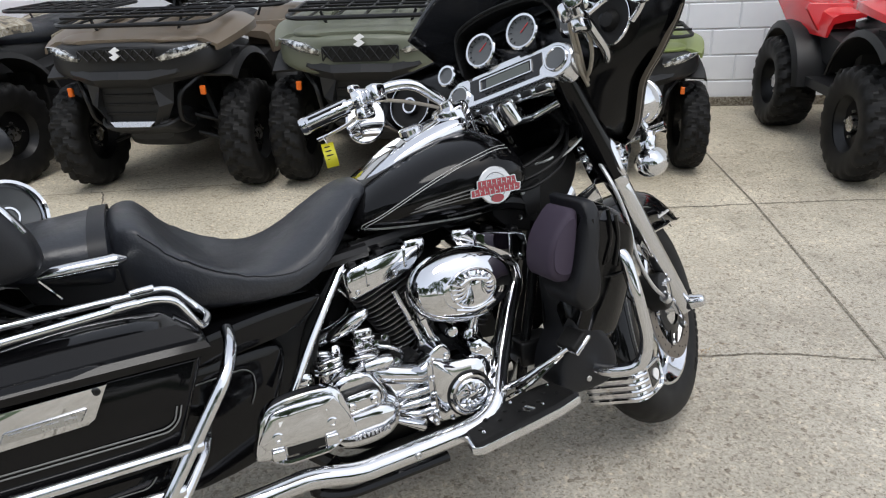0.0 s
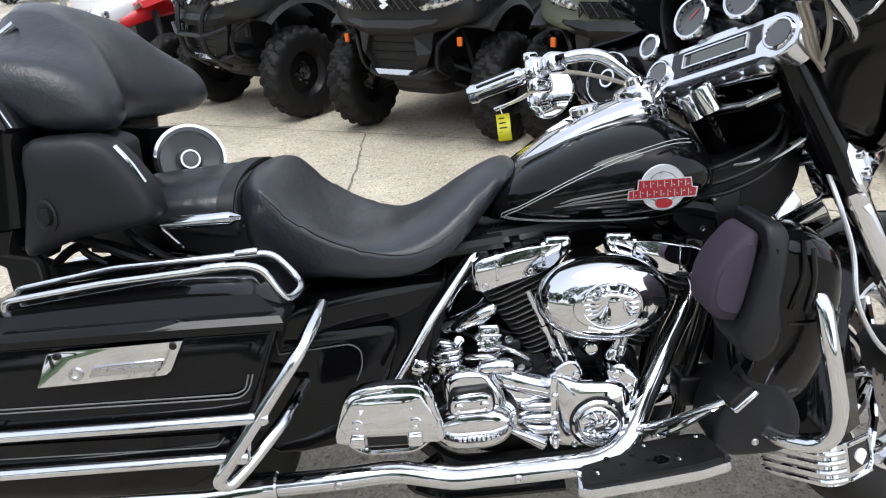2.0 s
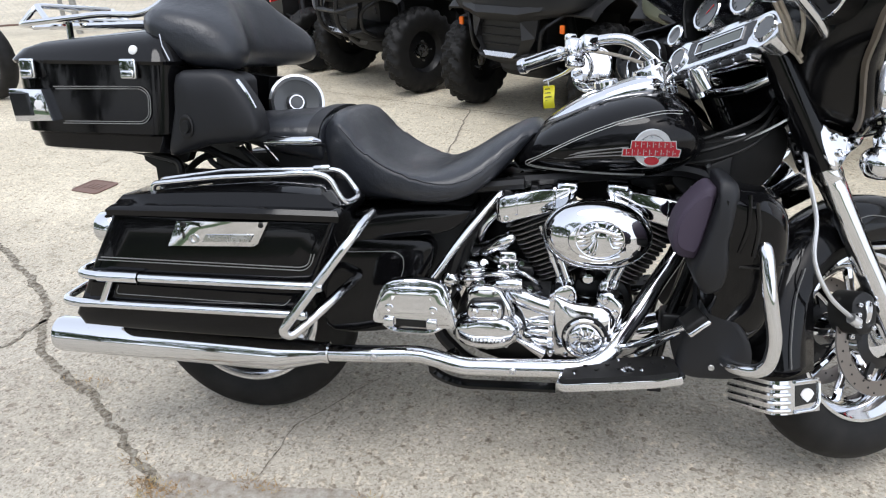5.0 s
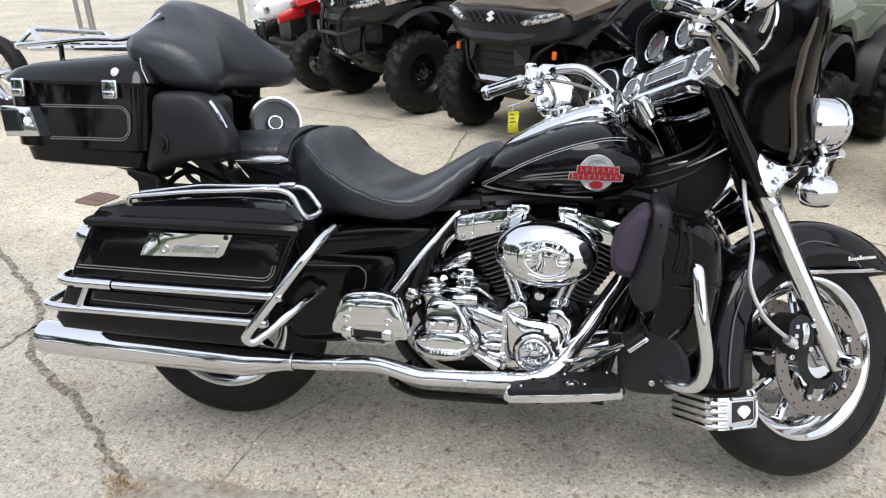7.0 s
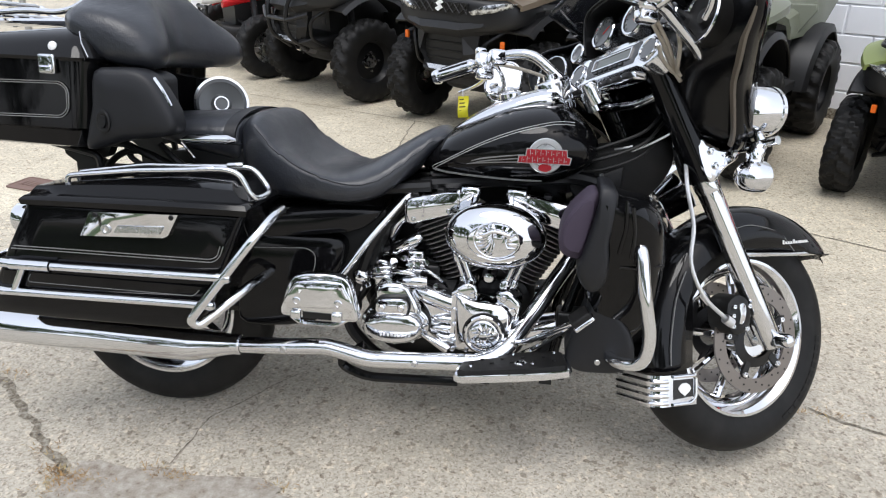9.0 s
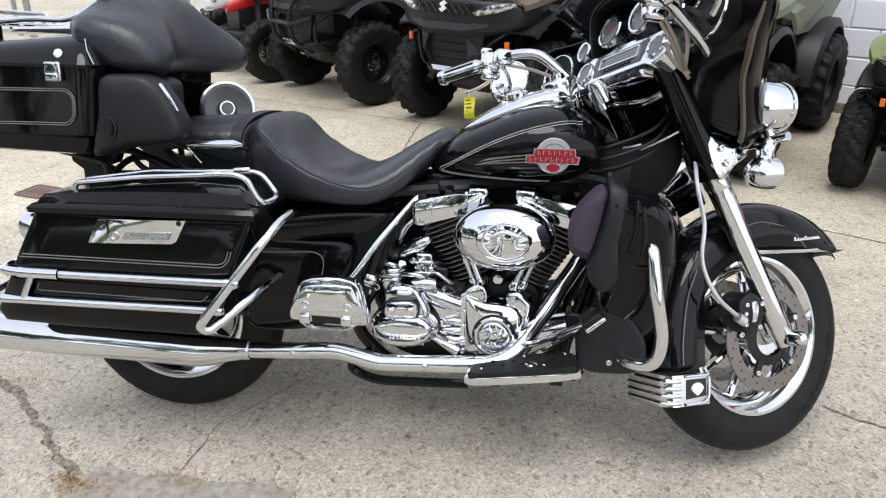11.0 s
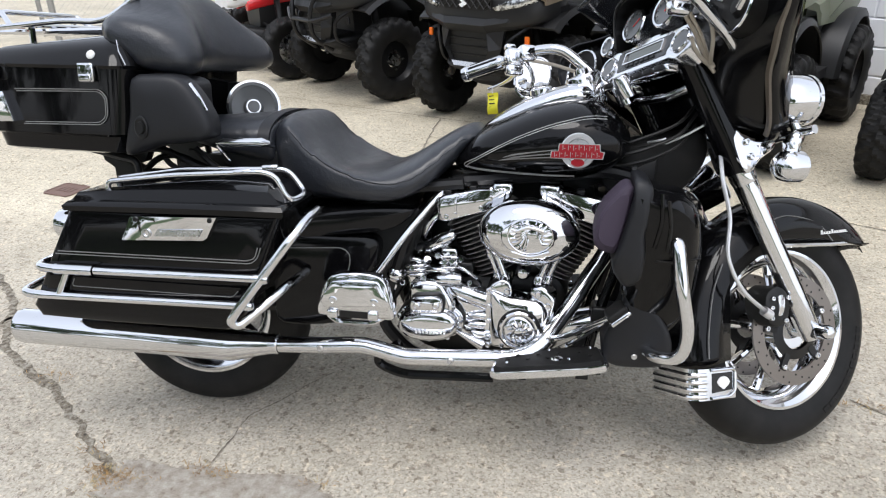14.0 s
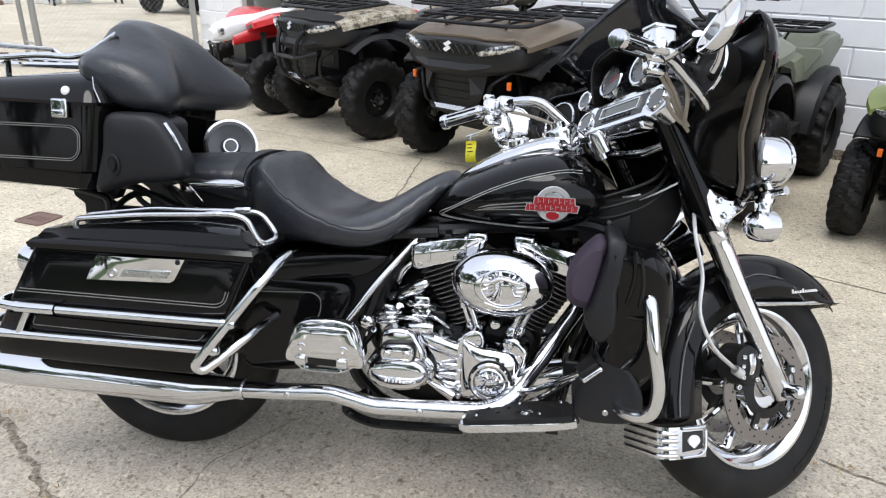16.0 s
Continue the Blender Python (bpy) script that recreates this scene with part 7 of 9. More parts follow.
# cables from the bars
pieces("control_cable", HOSE, bar, [
    smooth_path([V(1.085, -0.235, 1.095), V(1.104, -0.223, 1.079), V(1.15, -0.20, 1.046), V(1.192, -0.182, 1.015), V(1.235, -0.165, 0.968), V(1.26, -0.16, 0.945)], 5),
    smooth_path([V(1.095, -0.24, 1.095), V(1.112, -0.228, 1.082), V(1.158, -0.205, 1.05), V(1.198, -0.188, 1.018), V(1.235, -0.17, 0.975), V(1.255, -0.165, 0.955)], 5),
    smooth_path([V(1.11, -0.24, 1.115), V(1.15, -0.235, 1.10), V(1.19, -0.222, 1.055), V(1.213, -0.21, 1.011), V(1.225, -0.19, 0.975), V(1.245, -0.165, 0.962), V(1.27, -0.15, 0.965)], 5),
    smooth_path([V(1.17, -0.19, 1.01), V(1.19, -0.18, 0.985), V(1.22, -0.17, 0.967), V(1.252, -0.16, 0.958)], 5),
    smooth_path([V(0.99, 0.27, 1.06), V(1.07, 0.23, 1.04), V(1.13, 0.17, 1.0), V(1.2, 0.13, 0.95)], 5)], 0.0048, 8, "beige braided control cable", True)
# mirrors
for c, face, spin, stem in ((V(1.12, -0.40, 1.096), V(-0.884, 0.209, 0.59), 0, (V(1.16, -0.36, 1.05), V(1.17, -0.33, 1.03))), (V(1.09, 0.389, 1.041), V(-0.55, -0.8, 0.1), 30, (V(1.06, 0.35, 1.06), V(0.99, 0.28, 1.07)))):
    m = aim(c, -face, radians(spin))
    bm = newbm()
    lathe(bm, [(0.0, 0.034), (0.03, 0.031), (0.052, 0.022), (0.064, 0.008), (0.066, -0.004), (0.061, -0.006), (0.059, -0.003)], m, 36, (0.8, 1.0))
    tube(bm, smooth_path([c - face.normalized() * 0.015, *stem], 4), 0.007, 10)
    mir = fpart("mirror", bm, CHROME, BIKE, "teardrop chrome mirror")
    bm = newbm()
    lathe(bm, [(0.0595, -0.0035), (0.0, -0.0035)], m, 36, (0.8, 1.0))
    fpart("mirror_glass", bm, MIRROR, mir)

# batwing fairing: outer shell
def rim_x(y, z):
    """How far ahead the rim of the shell stands: it sweeps back to the sides and forward at the foot."""
    return 1.355 - 0.14 * (abs(y) / 0.42) ** 1.5 + 0.5 * max(0.0, 0.98 - z)


WING = [(0.0, 1.175), (0.10, 1.172), (0.22, 1.160), (0.32, 1.150), (0.398, 1.145), (0.440, 1.092), (0.428, 1.030), (0.355, 0.966), (0.280, 0.920), (0.236, 0.865), (0.205, 0.825), (0.17, 0.80), (0.13, 0.79), (0.08, 0.80)]
HALF = [(p.x, p.y) for p in smooth_path([(a, b, 0) for a, b in WING], 3)]
RING = [(-y, z) for y, z in HALF] + [(y, z) for y, z in HALF[::-1]]
bm = newbm()
rings = []
for f, x in ((1.0, 0.0), (0.985, 0.03), (0.93, 0.075), (0.80, 0.135), (0.6, 0.175), (0.35, 0.195), (0.12, 0.2)):
    ring = []
    for y, z in RING:
        ring.append(V(rim_x(y, z) + x * (1.0 - 0.15 * (abs(y) / 0.42)), y * f, 0.985 + (z - 0.985) * f))
    rings.append(ring)
loft(bm, rings, caps=False, closed=False)
fairing = fpart("fairing", bm, BLACK, BIKE, "glossy black batwing fairing")
sol = fairing.modifiers.new("thick", "SOLIDIFY")
sol.thickness, sol.offset = 0.006, -1
edge = [V(rim_x(y, z) - 0.004, y, z) for y, z in RING]
for sg in (-1, 1):
    bm = newbm()
    rings = []
    for p in edge:
        if p.y * sg > 0.17 and p.z < 1.03:
            k = min(1, (1.03 - p.z) / 0.05)
            rings.append([p + V(-0.004, 0, 0), p + V(0.004, 0, 0), p + V(0.004, -p.y * 0.02, (0.985 - p.z) * 0.03), p + V(-0.004, -p.y * 0.028 * k - 0.003 * sg * k, (0.985 - p.z) * 0.035 * k)])
    loft(bm, rings)
    fpart("edge_trim", bm, STRIP, fairing, "grey rubber edge strip")
# headlamp nacelle
bm = newbm()
lathe(bm, [(0.10, -0.05), (0.102, 0.02), (0.095, 0.03), (0.09, 0.03)], aim(V(1.545, 0, 0.93), (1, 0, -0.03)), 32)
head = fpart("headlamp", bm, CHROME, BIKE, "round chrome headlamp in the fairing")
bm = newbm()
lathe(bm, [(0.09, 0.028), (0.05, 0.042), (0, 0.046)], aim(V(1.545, 0, 0.93), (1, 0, -0.03)), 28)
fpart("lens", bm, LENS, head)
# smoked windshield
bm = newbm()
rings = []
for k in range(13):
    t = k / 12
    ring = []
    for j in range(25):
        y = -0.24 + 0.48 * j / 24
        w = y / 0.24
        x0 = 1.40 - 0.12 * abs(w) ** 1.8
        top = 1.35 - 0.155 * abs(w) ** 2.2
        z = 1.13 + (top - 1.13) * t
        ring.append(V(x0 - 0.14 * t, y * (1 - 0.06 * t), z))
    rings.append(ring)
loft(bm, rings, caps=False, closed=False)
ws = fpart("windshield", bm, SMOKE, BIKE, "dark smoked plastic windshield")
sol = ws.modifiers.new("thick", "SOLIDIFY")
sol.thickness = 0.002
# inner fairing with dash
bm = newbm()
INNER = [(-y * 0.97, 0.985 + (z - 0.985) * 0.965) for y, z in HALF] + [(y * 0.97, 0.985 + (z - 0.985) * 0.965) for y, z in HALF[::-1]]
rings = []
for f, x, k in ((1.0, 0.012, 0.0), (0.97, 0.03, 0.0), (0.90, 0.03, 0.5), (0.78, 0.012, 0.9), (0.62, 0.0, 1.0), (0.3, -0.004, 1.0)):
    rings.append([V((1 - k) * rim_x(y, z) + k * (1.254 + 0.25 * max(0.0, 0.95 - z)) + x, y * f, 1.0 + (z - 1.0) * f) for y, z in INNER])
loft(bm, rings, caps=False, closed=True)
dash = fpart("inner_fairing", bm, DASH, BIKE, "black plastic inner fairing and dash")
# instrument cowls and gauges; the dash faces back and slightly up
TILT_D = V(-1, 0, 0.28)
for y, z, r, cow in ((0.068, 1.112, 0.040, 1), (-0.055, 1.114, 0.040, 1), (0.185, 1.088, 0.024, 0), (-0.175, 1.088, 0.024, 0)):
    c = V(1.215 if abs(y) < 0.2 else 1.235, y, z)
    m = aim(c, TILT_D)
    bm = newbm()
    lathe(bm, [(r + 0.004, -0.05), (r + 0.005, 0.006), (r + 0.002, 0.009), (r - 0.003, 0.008), (r - 0.004, 0.003)], m, 32)
    ga = fpart("gauge", bm, CHROME, dash, "round chrome-ringed gauge")
    bm = newbm()
    lathe(bm, [(r - 0.0035, 0.003), (0, 0.003)], m, 28)
    fpart("dial", bm, GAUGE_FACE if cow else GAUGE, ga)
    if cow:
        bm = newbm()
        for k in range(11):
            mm = m @ Matrix.Rotation(radians(-40 + 26 * k), 4, "Z")
            box(bm, r * 0.72, r * 0.86, -0.0012, 0.0012, 0.0032, 0.0042, mm)
        fpart("dial_mark", bm, GAUGE_DARK, ga)
        bm = newbm()
        box(bm, -r * 0.1, r * 0.6, -0.0012, 0.0012, 0.004, 0.005, m @ Matrix.Rotation(radians(35), 4, "Z"))
        fpart("needle", bm, RED, ga)
bm = newbm()
hood = smooth_path([V(1.20, 0.128, 1.06), V(1.195, 0.126, 1.12), V(1.19, 0.10, 1.165), V(1.185, 0.0, 1.178), V(1.19, -0.11, 1.165), V(1.195, -0.15, 1.12), V(1.20, -0.155, 1.06)], 5)
rings = [[p, p + V(0.09, 0, 0.0), p + V(0.09, 0, 0.012), p + V(-0.002, 0, 0.012)] for p in hood]
loft(bm, rings)
fpart("instrument_hood", bm, PLASTIC, dash, "black hood over the main gauges")
bm = newbm()
tube(bm, [p + V(-0.004, 0, 0.008) for p in hood], 0.003, 6)
fpart("hood_trim", bm, SATIN, dash)
# radio surround: satin chrome frame with two small gauges
RD = Matrix.Translation((1.200, 0.012, 1.017)) @ V(-1, 0, 0.42).to_track_quat("Z", "Y").to_matrix().to_4x4()
bm = newbm()
ro = [(0.142 + 0.044 * math.cos(a), 0.044 * math.sin(a)) for a in (radians(-100 + 20 * k) for k in range(11))] + [(0.118, 0.042), (0.05, 0.042), (0.045, 0.05), (-0.045, 0.05), (-0.05, 0.042), (-0.118, 0.042)] + [(-0.142 + 0.044 * math.cos(a), 0.044 * math.sin(a)) for a in (radians(80 + 20 * k) for k in range(11))] + [(-0.118, -0.036), (0.118, -0.036)]
dome(bm, ro, RD, [(1.0, -0.045), (1.0, 0.0), (0.985, 0.005), (0.96, 0.007)], (0, 0))
radio = fpart("radio_surround", bm, SATIN_CHROME, dash, "silver radio surround on the dash")
bm = newbm()
plate(bm, [(max(min(x, 0.106 - 0.01 * (y < 0)), -0.106 + 0.01 * (y < 0)), max(min((y - 0.003) * 0.72 + 0.003, 0.031), -0.024)) for x, y in ro], 0.003, RD @ Matrix.Translation((0, 0, 0.006)))
face = fpart("radio_face", bm, GAUGE_DARK, radio, "black radio face")
bm = newbm()
for x0, x1, z0, z1 in ((-0.075, 0.078, 0.021, 0.024), (-0.075, 0.078, -0.009, -0.006), (-0.075, -0.072, -0.009, 0.024), (0.075, 0.078, -0.009, 0.024)):
    box(bm, x0, x1, z0, z1, 0.009, 0.0125, RD)
fpart("display_frame", bm, SATIN_CHROME, face)
bm = newbm()
plate(bm, [(-0.055, -0.004), (0.07, -0.004), (0.07, 0.019), (-0.055, 0.019)], 0.002, RD @ Matrix.Translation((0, 0, 0.009)))
fpart("display", bm, LCD, face, "grey radio display")
for k in range(6):
    bm = newbm()
    box(bm, -0.06 + 0.02 * k, -0.046 + 0.02 * k, -0.019, -0.013, 0.009, 0.012, RD)
    fpart("button", bm, SATIN, face)
for sg in (-1, 1):
    bm = newbm()
    lathe(bm, [(0.031, 0.004), (0.031, 0.012), (0.029, 0.014), (0.026, 0.013), (0.0245, 0.010)], RD @ Matrix.Translation((0.142 * sg, 0.0, 0)), 28)
    ring_ = fpart("small_gauge", bm, CHROME, radio, "small gauge with a chrome ring")
    bm = newbm()
    lathe(bm, [(0.0245, 0.0105), (0, 0.0105)], RD @ Matrix.Translation((0.142 * sg, 0.0, 0)), 24)
    fpart("small_gauge_dial", bm, GAUGE, ring_)
# switch row under the radio
bm = newbm()
softbox(bm, 1.185, 0.012, 0.962, 0.04, 0.25, 0.020, 0.006)
sw_panel = fpart("switch_panel", bm, CHROME, dash, "chrome switch panel under the radio")
for k in range(6):
    bm = newbm()
    softbox(bm, 1.162, -0.088 + 0.04 * k, 0.964, 0.012, 0.026, 0.014, 0.003)
    fpart("rocker_switch", bm, PLASTIC, sw_panel)
# fairing speakers
for sg in (-1, 1):
    c = V(1.222, 0.335, 1.058) if sg > 0 else V(1.235, -0.252, 1.066)
    m = aim(c, V(-1, -0.15 * sg, 0.2))
    bm = newbm()
    lathe(bm, [(0.0605, -0.003), (0.064, 0.0), (0.062, 0.004), (0.06, 0.004), (0.058, 0.0)], m, 32)
    if sg > 0:
        lathe(bm, [(0.022, 0.0), (0.022, 0.004), (0.017, 0.004), (0.016, 0.0)], m, 20)
    spk = fpart("dash_speaker", bm, CHROME, dash, "chrome-ringed speaker")
    bm = newbm()
    lathe(bm, [(0.063, -0.06), (0.063, -0.003), (0.059, -0.002), (0.025, -0.014), (0.016, 0.0), (0, 0.002)], m, 28)
    fpart("speaker_cone", bm, RUBBER, spk)
# yellow tag hanging on the clutch lever
bm = newbm()
rings = [[V(0.986 - 0.016, 0.447 + 0.004 * math.sin(k * 0.9), 1.004 - 0.009 * k), V(0.986 + 0.016, 0.447 + 0.006 * math.sin(k * 0.9 + 0.5), 1.004 - 0.009 * k), V(0.986 + 0.016, 0.449 + 0.006 * math.sin(k * 0.9 + 0.5), 1.004 - 0.009 * k), V(0.986 - 0.016, 0.449 + 0.004 * math.sin(k * 0.9), 1.004 - 0.009 * k)] for k in range(8)]
for ring in rings:
    for q in ring:
        d_ = V(q.x - 0.986, q.y - 0.447, 0)
        q.x, q.y = 0.986 + d_.x * 0.75 + d_.y * 0.65, 0.447 - d_.x * 0.65 + d_.y * 0.75
loft(bm, rings)
tag = fpart("price_tag", bm, YELLOW, BIKE, "yellow paper tag on the clutch lever")
for k in range(4):
    bm = newbm()
    p0 = V(0.986, 0.447, 0.992 - 0.011 * k)
    dx_ = V(0.75, -0.65, 0) * 0.010
    w_ = V(-0.65, -0.75, 0) * 0.004
    add(bm, [p0 - dx_ + w_, p0 + dx_ * (0.4 + 0.2 * (k % 3)) + w_, p0 + dx_ * (0.4 + 0.2 * (k % 3)) + w_ + V(0, 0, 0.003), p0 - dx_ + w_ + V(0, 0, 0.003)], [(0, 1, 2, 3)])
    fpart("writing_bar", bm, GAUGE_DARK, tag)
bm = newbm()
tube(bm, [V(0.986, 0.447, 1.002), V(0.992, 0.462, 1.026)], 0.0016, 6)
fpart("string", bm, CABLE, tag)

# ---- quad bikes parked along the wall ----
# Local frame of a quad: x ahead, y to its left, origin on the ground under the front axle.
def quad_tyre(w, R, seed):
    """A knobbly off-road tyre about the local z axis of m: one skin with raised chevron lugs."""
    prof = [(0.50, -0.42, 0), (0.62, -0.50, 0), (0.78, -0.525, 0), (0.86, -0.505, 0.25), (0.90, -0.45, 1), (0.925, -0.36, 1), (0.94, -0.22, 1), (0.945, -0.06, 1), (0.945, 0.06, 1), (0.94, 0.22, 1), (0.925, 0.36, 1), (0.90, 0.45, 1), (0.86, 0.505, 0.25), (0.78, 0.525, 0), (0.62, 0.50, 0), (0.50, 0.42, 0)]
    lugs, seg = 20, 160

    def build(bm, m):
        rings = []
        for r, h, tread in prof:
            ring = []
            for i in range(seg):
                a = 2 * math.pi * i / seg
                ph = (lugs * i / seg + 1.6 * abs(h) + (0.5 if h > 0 else 0.0) + seed * 0.37) % 1.0
                up = 0.055 * tread if ph < 0.5 else 0.0
                ring.append(bm.verts.new(m @ Vector((R * (r + up) * math.cos(a), R * (r + up) * math.sin(a), h * w * (1.04 if up and tread < 1 else 1.0)))))
            rings.append(ring)
        for A, B in zip(rings, rings[1:]):
            for j in range(seg):
                k = (j + 1) % seg
                bm.faces.new((A[j], A[k], B[k], B[j]))
    return build


def arc_fender(bm, cx, cz, R, a0, a1, y0, y1, drop=0.05, n=12):
    """A curved mudguard over a wheel from angle a0 (front) to a1."""
    rings = []
    s = 1 if y1 > y0 else -1
    for k in range(n + 1):
        a = radians(a0 + (a1 - a0) * k / n)
        c, q = math.cos(a), math.sin(a)
        rings.append([Vector((cx + r * c, y, cz + r * q)) for r, y in ((R, y0), (R + 0.01, y0 + s * abs(y1 - y0) * 0.5), (R, y1 - s * 0.02), (R - drop, y1), (R - drop - 0.004, y1 - s * 0.008), (R - 0.016, y1 - s * 0.03), (R - 0.008, y0 + s * abs(y1 - y0) * 0.5), (R - 0.016, y0))])
    loft(bm, rings)


def quad(u, v, turn, body, label, rack=True, pod=False, sport=False, fascia=None, group="quad bikes along the wall", sticker=False, rear=None, hood=None, flare=None, bull=False, size=1.0, mesh_grille=False):
    fascia = fascia or ATV_BLACK
    rear = rear or body
    hood = hood or body
    flare = flare or ATV_BLACK
    Q = thing("quad_bike", at_site(u, v, 0, -90 + turn) @ Matrix.Scale(size, 4), label, "quad bike", group)
    R, wf, wr = (0.315, 0.178, 0.25) if not sport else (0.27, 0.17, 0.24)
    track = 0.52 if sport else 0.51
    for x, y, w in ((0, track, wf), (0, -track, wf), (-1.27, track - 0.02, wr), (-1.27, 0.02 - track, wr)):
        m = Matrix.Translation((x, y, R)) @ Matrix.Rotation(radians(90), 4, "X")
        bm = newbm()
        quad_tyre(w, R, abs(x) + y)(bm, m)
        ty = part("tyre", bm, RUBBER, Q, "knobbly black off-road tyre")
        bm = newbm()
        lathe(bm, [(R * 0.52, -w * 0.42), (R * 0.53, -w * 0.36), (R * 0.44, -w * 0.1), (R * 0.2, -w * 0.15), (R * 0.2, w * 0.15), (R * 0.44, w * 0.1), (R * 0.53, w * 0.36), (R * 0.52, w * 0.42)], m, 24)
        rim = part("rim", bm, STEEL if sport else SATIN, ty)
        bm = newbm()
        lathe(bm, [(0, -w * 0.3), (0.045, -w * 0.28), (0.05, -w * 0.1), (0.05, w * 0.1), (0.045, w * 0.28), (0, w * 0.3)], m, 14)
        for k in range(4):
            mm = m @ Matrix.Rotation(math.pi / 2 * k, 4, "Z")
            for h in (-w * 0.22, w * 0.22):
                lathe(bm, [(0.008, -0.008), (0.008, 0.008), (0, 0.009)], mm @ Matrix.Translation((0.07, 0, h)), 6)
        part("hub", bm, STEEL, ty)
    # chassis, engine, suspension
    bm = newbm()
    sections(bm, [(-1.2, 0.16, 0.42, 0.72), (-0.9, 0.2, 0.34, 0.78), (-0.5, 0.2, 0.3, 0.8), (-0.1, 0.17, 0.34, 0.76), (0.1, 0.15, 0.4, 0.7)], 3, 20, 4)
    part("chassis", bm, ATV_BLACK, Q)
    for sg in (-1, 1):
        arms = []
        for x0, x1 in ((0.07, 0.0), (-0.13, 0.0)):
            arms.append(([Vector((x0, 0.12 * sg, 0.36)), Vector((x1, 0.36 * sg, 0.27))], 0.014, "control_arm"))
            arms.append(([Vector((x0, 0.14 * sg, 0.46)), Vector((x1, 0.35 * sg, 0.38))], 0.012, "control_arm"))
        arms.append(([Vector((-0.02, 0.33 * sg, 0.3)), Vector((-0.06, 0.2 * sg, 0.68))], 0.03, "shock_absorber"))
        arms.append(([Vector((-1.27, 0.3 * sg, 0.32)), Vector((-0.95, 0.14 * sg, 0.36))], 0.02, "swing_arm"))
        arms.append(([Vector((-1.27, 0.0, 0.32)), Vector((-1.27, 0.3 * sg, 0.32))], 0.025, "axle"))
        for pts, r_, nm in arms:
            bm = newbm()
            tube(bm, pts, r_, 8)
            part(nm, bm, SATIN, Q)
    bm = newbm()
    sections(bm, [(-1.05, 0.14, 0.27, 0.36), (-0.9, 0.24, 0.24, 0.40), (-0.3, 0.26, 0.24, 0.42), (0.08, 0.20, 0.26, 0.42), (0.22, 0.13, 0.33, 0.44)], 3, 20, 4)
    part("belly_guard", bm, ATV_BLACK, Q, "black underbody guard")
    bm = newbm()
    sections(bm, [(-1.42, 0.06, 0.26, 0.40), (-1.34, 0.13, 0.22, 0.44), (-1.18, 0.14, 0.22, 0.46), (-1.05, 0.08, 0.26, 0.42)], 3, 18, 2.4)
    part("rear_differential", bm, SATIN, Q)
    if not sport:
        # front mask: wide band with the headlights, over a black prow
        bm = newbm()
        sections(bm, [(-0.10, 0.42, 0.74, 0.86), (0.06, 0.50, 0.715, 0.885), (0.18, 0.50, 0.70, 0.895), (0.28, 0.455, 0.69, 0.90), (0.35, 0.37, 0.685, 0.90), (0.395, 0.27, 0.69, 0.895), (0.42, 0.16, 0.70, 0.88)], 3, 40, 4.0)
        mask = part("front_mask", bm, fascia, Q, "plastic front mask")
        # angular black prow: a lip that folds under, with sloping cheeks
        for sg in (-1, 1):
            bm = newbm()
            top = [(0.435, 0.0, 0.755), (0.425, 0.17, 0.752), (0.375, 0.31, 0.772), (0.24, 0.47, 0.80), (0.06, 0.53, 0.82)]
            mid = [(0.455, 0.0, 0.715), (0.445, 0.155, 0.712), (0.395, 0.29, 0.735), (0.255, 0.46, 0.755), (0.06, 0.525, 0.77)]
            low = [(0.40, 0.0, 0.665), (0.39, 0.15, 0.66), (0.345, 0.265, 0.68), (0.21, 0.42, 0.70), (0.04, 0.49, 0.72)]
            back = [(0.30, 0.0, 0.68), (0.30, 0.14, 0.68), (0.26, 0.25, 0.70), (0.14, 0.38, 0.72), (0.0, 0.45, 0.74)]
            loft(bm, [[Vector((x, y * sg, z)) for x, y, z in col] for col in zip(top, mid, low, back)])
            part("prow_panel", bm, ATV_BLACK, mask, "angular black prow panel", smooth=False)
            bm = newbm()
            loft(bm, [[Vector((x, y * sg, z)) for x, y, z in ring] for ring in (
                ((0.40, 0.15, 0.665), (0.35, 0.25, 0.685), (0.30, 0.23, 0.68), (0.33, 0.15, 0.66)),
                ((0.415, 0.175, 0.56), (0.36, 0.235, 0.57), (0.31, 0.21, 0.57), (0.34, 0.16, 0.56)),
                ((0.40, 0.12, 0.455), (0.34, 0.16, 0.45), (0.30, 0.15, 0.45), (0.33, 0.10, 0.45)))])
            part("prow_cheek", bm, ATV_BLACK, mask, smooth=False)
        bm = newbm()
        box(bm, 0.355, 0.375, -0.16, 0.16, 0.47, 0.67)
        part("lower_vent", bm, CRINKLE, mask)
        for z in (0.52, 0.57, 0.62):
            bm = newbm()
            tube(bm, [Vector((0.378, -0.15, z)), Vector((0.378, 0.15, z))], 0.006, 6)
            part("vent_bar", bm, SATIN, mask)
        bm = newbm()
        sections(bm, [(0.05, 0.2, 0.34, 0.50), (0.2, 0.23, 0.36, 0.50), (0.32, 0.2, 0.40, 0.49), (0.38, 0.15, 0.43, 0.475)], 3, 28, 4)
        part("skid_guard", bm, ATV_BLACK, mask)
        bm = newbm()
        tube(bm, rounded([Vector((0.30, -0.22, 0.47)), Vector((0.385, -0.17, 0.445)), Vector((0.385, 0.17, 0.445)), Vector((0.30, 0.22, 0.47))], 0.05), 0.014, 8)
        part("bumper", bm, ATV_BLACK, Q)
        bm = newbm()
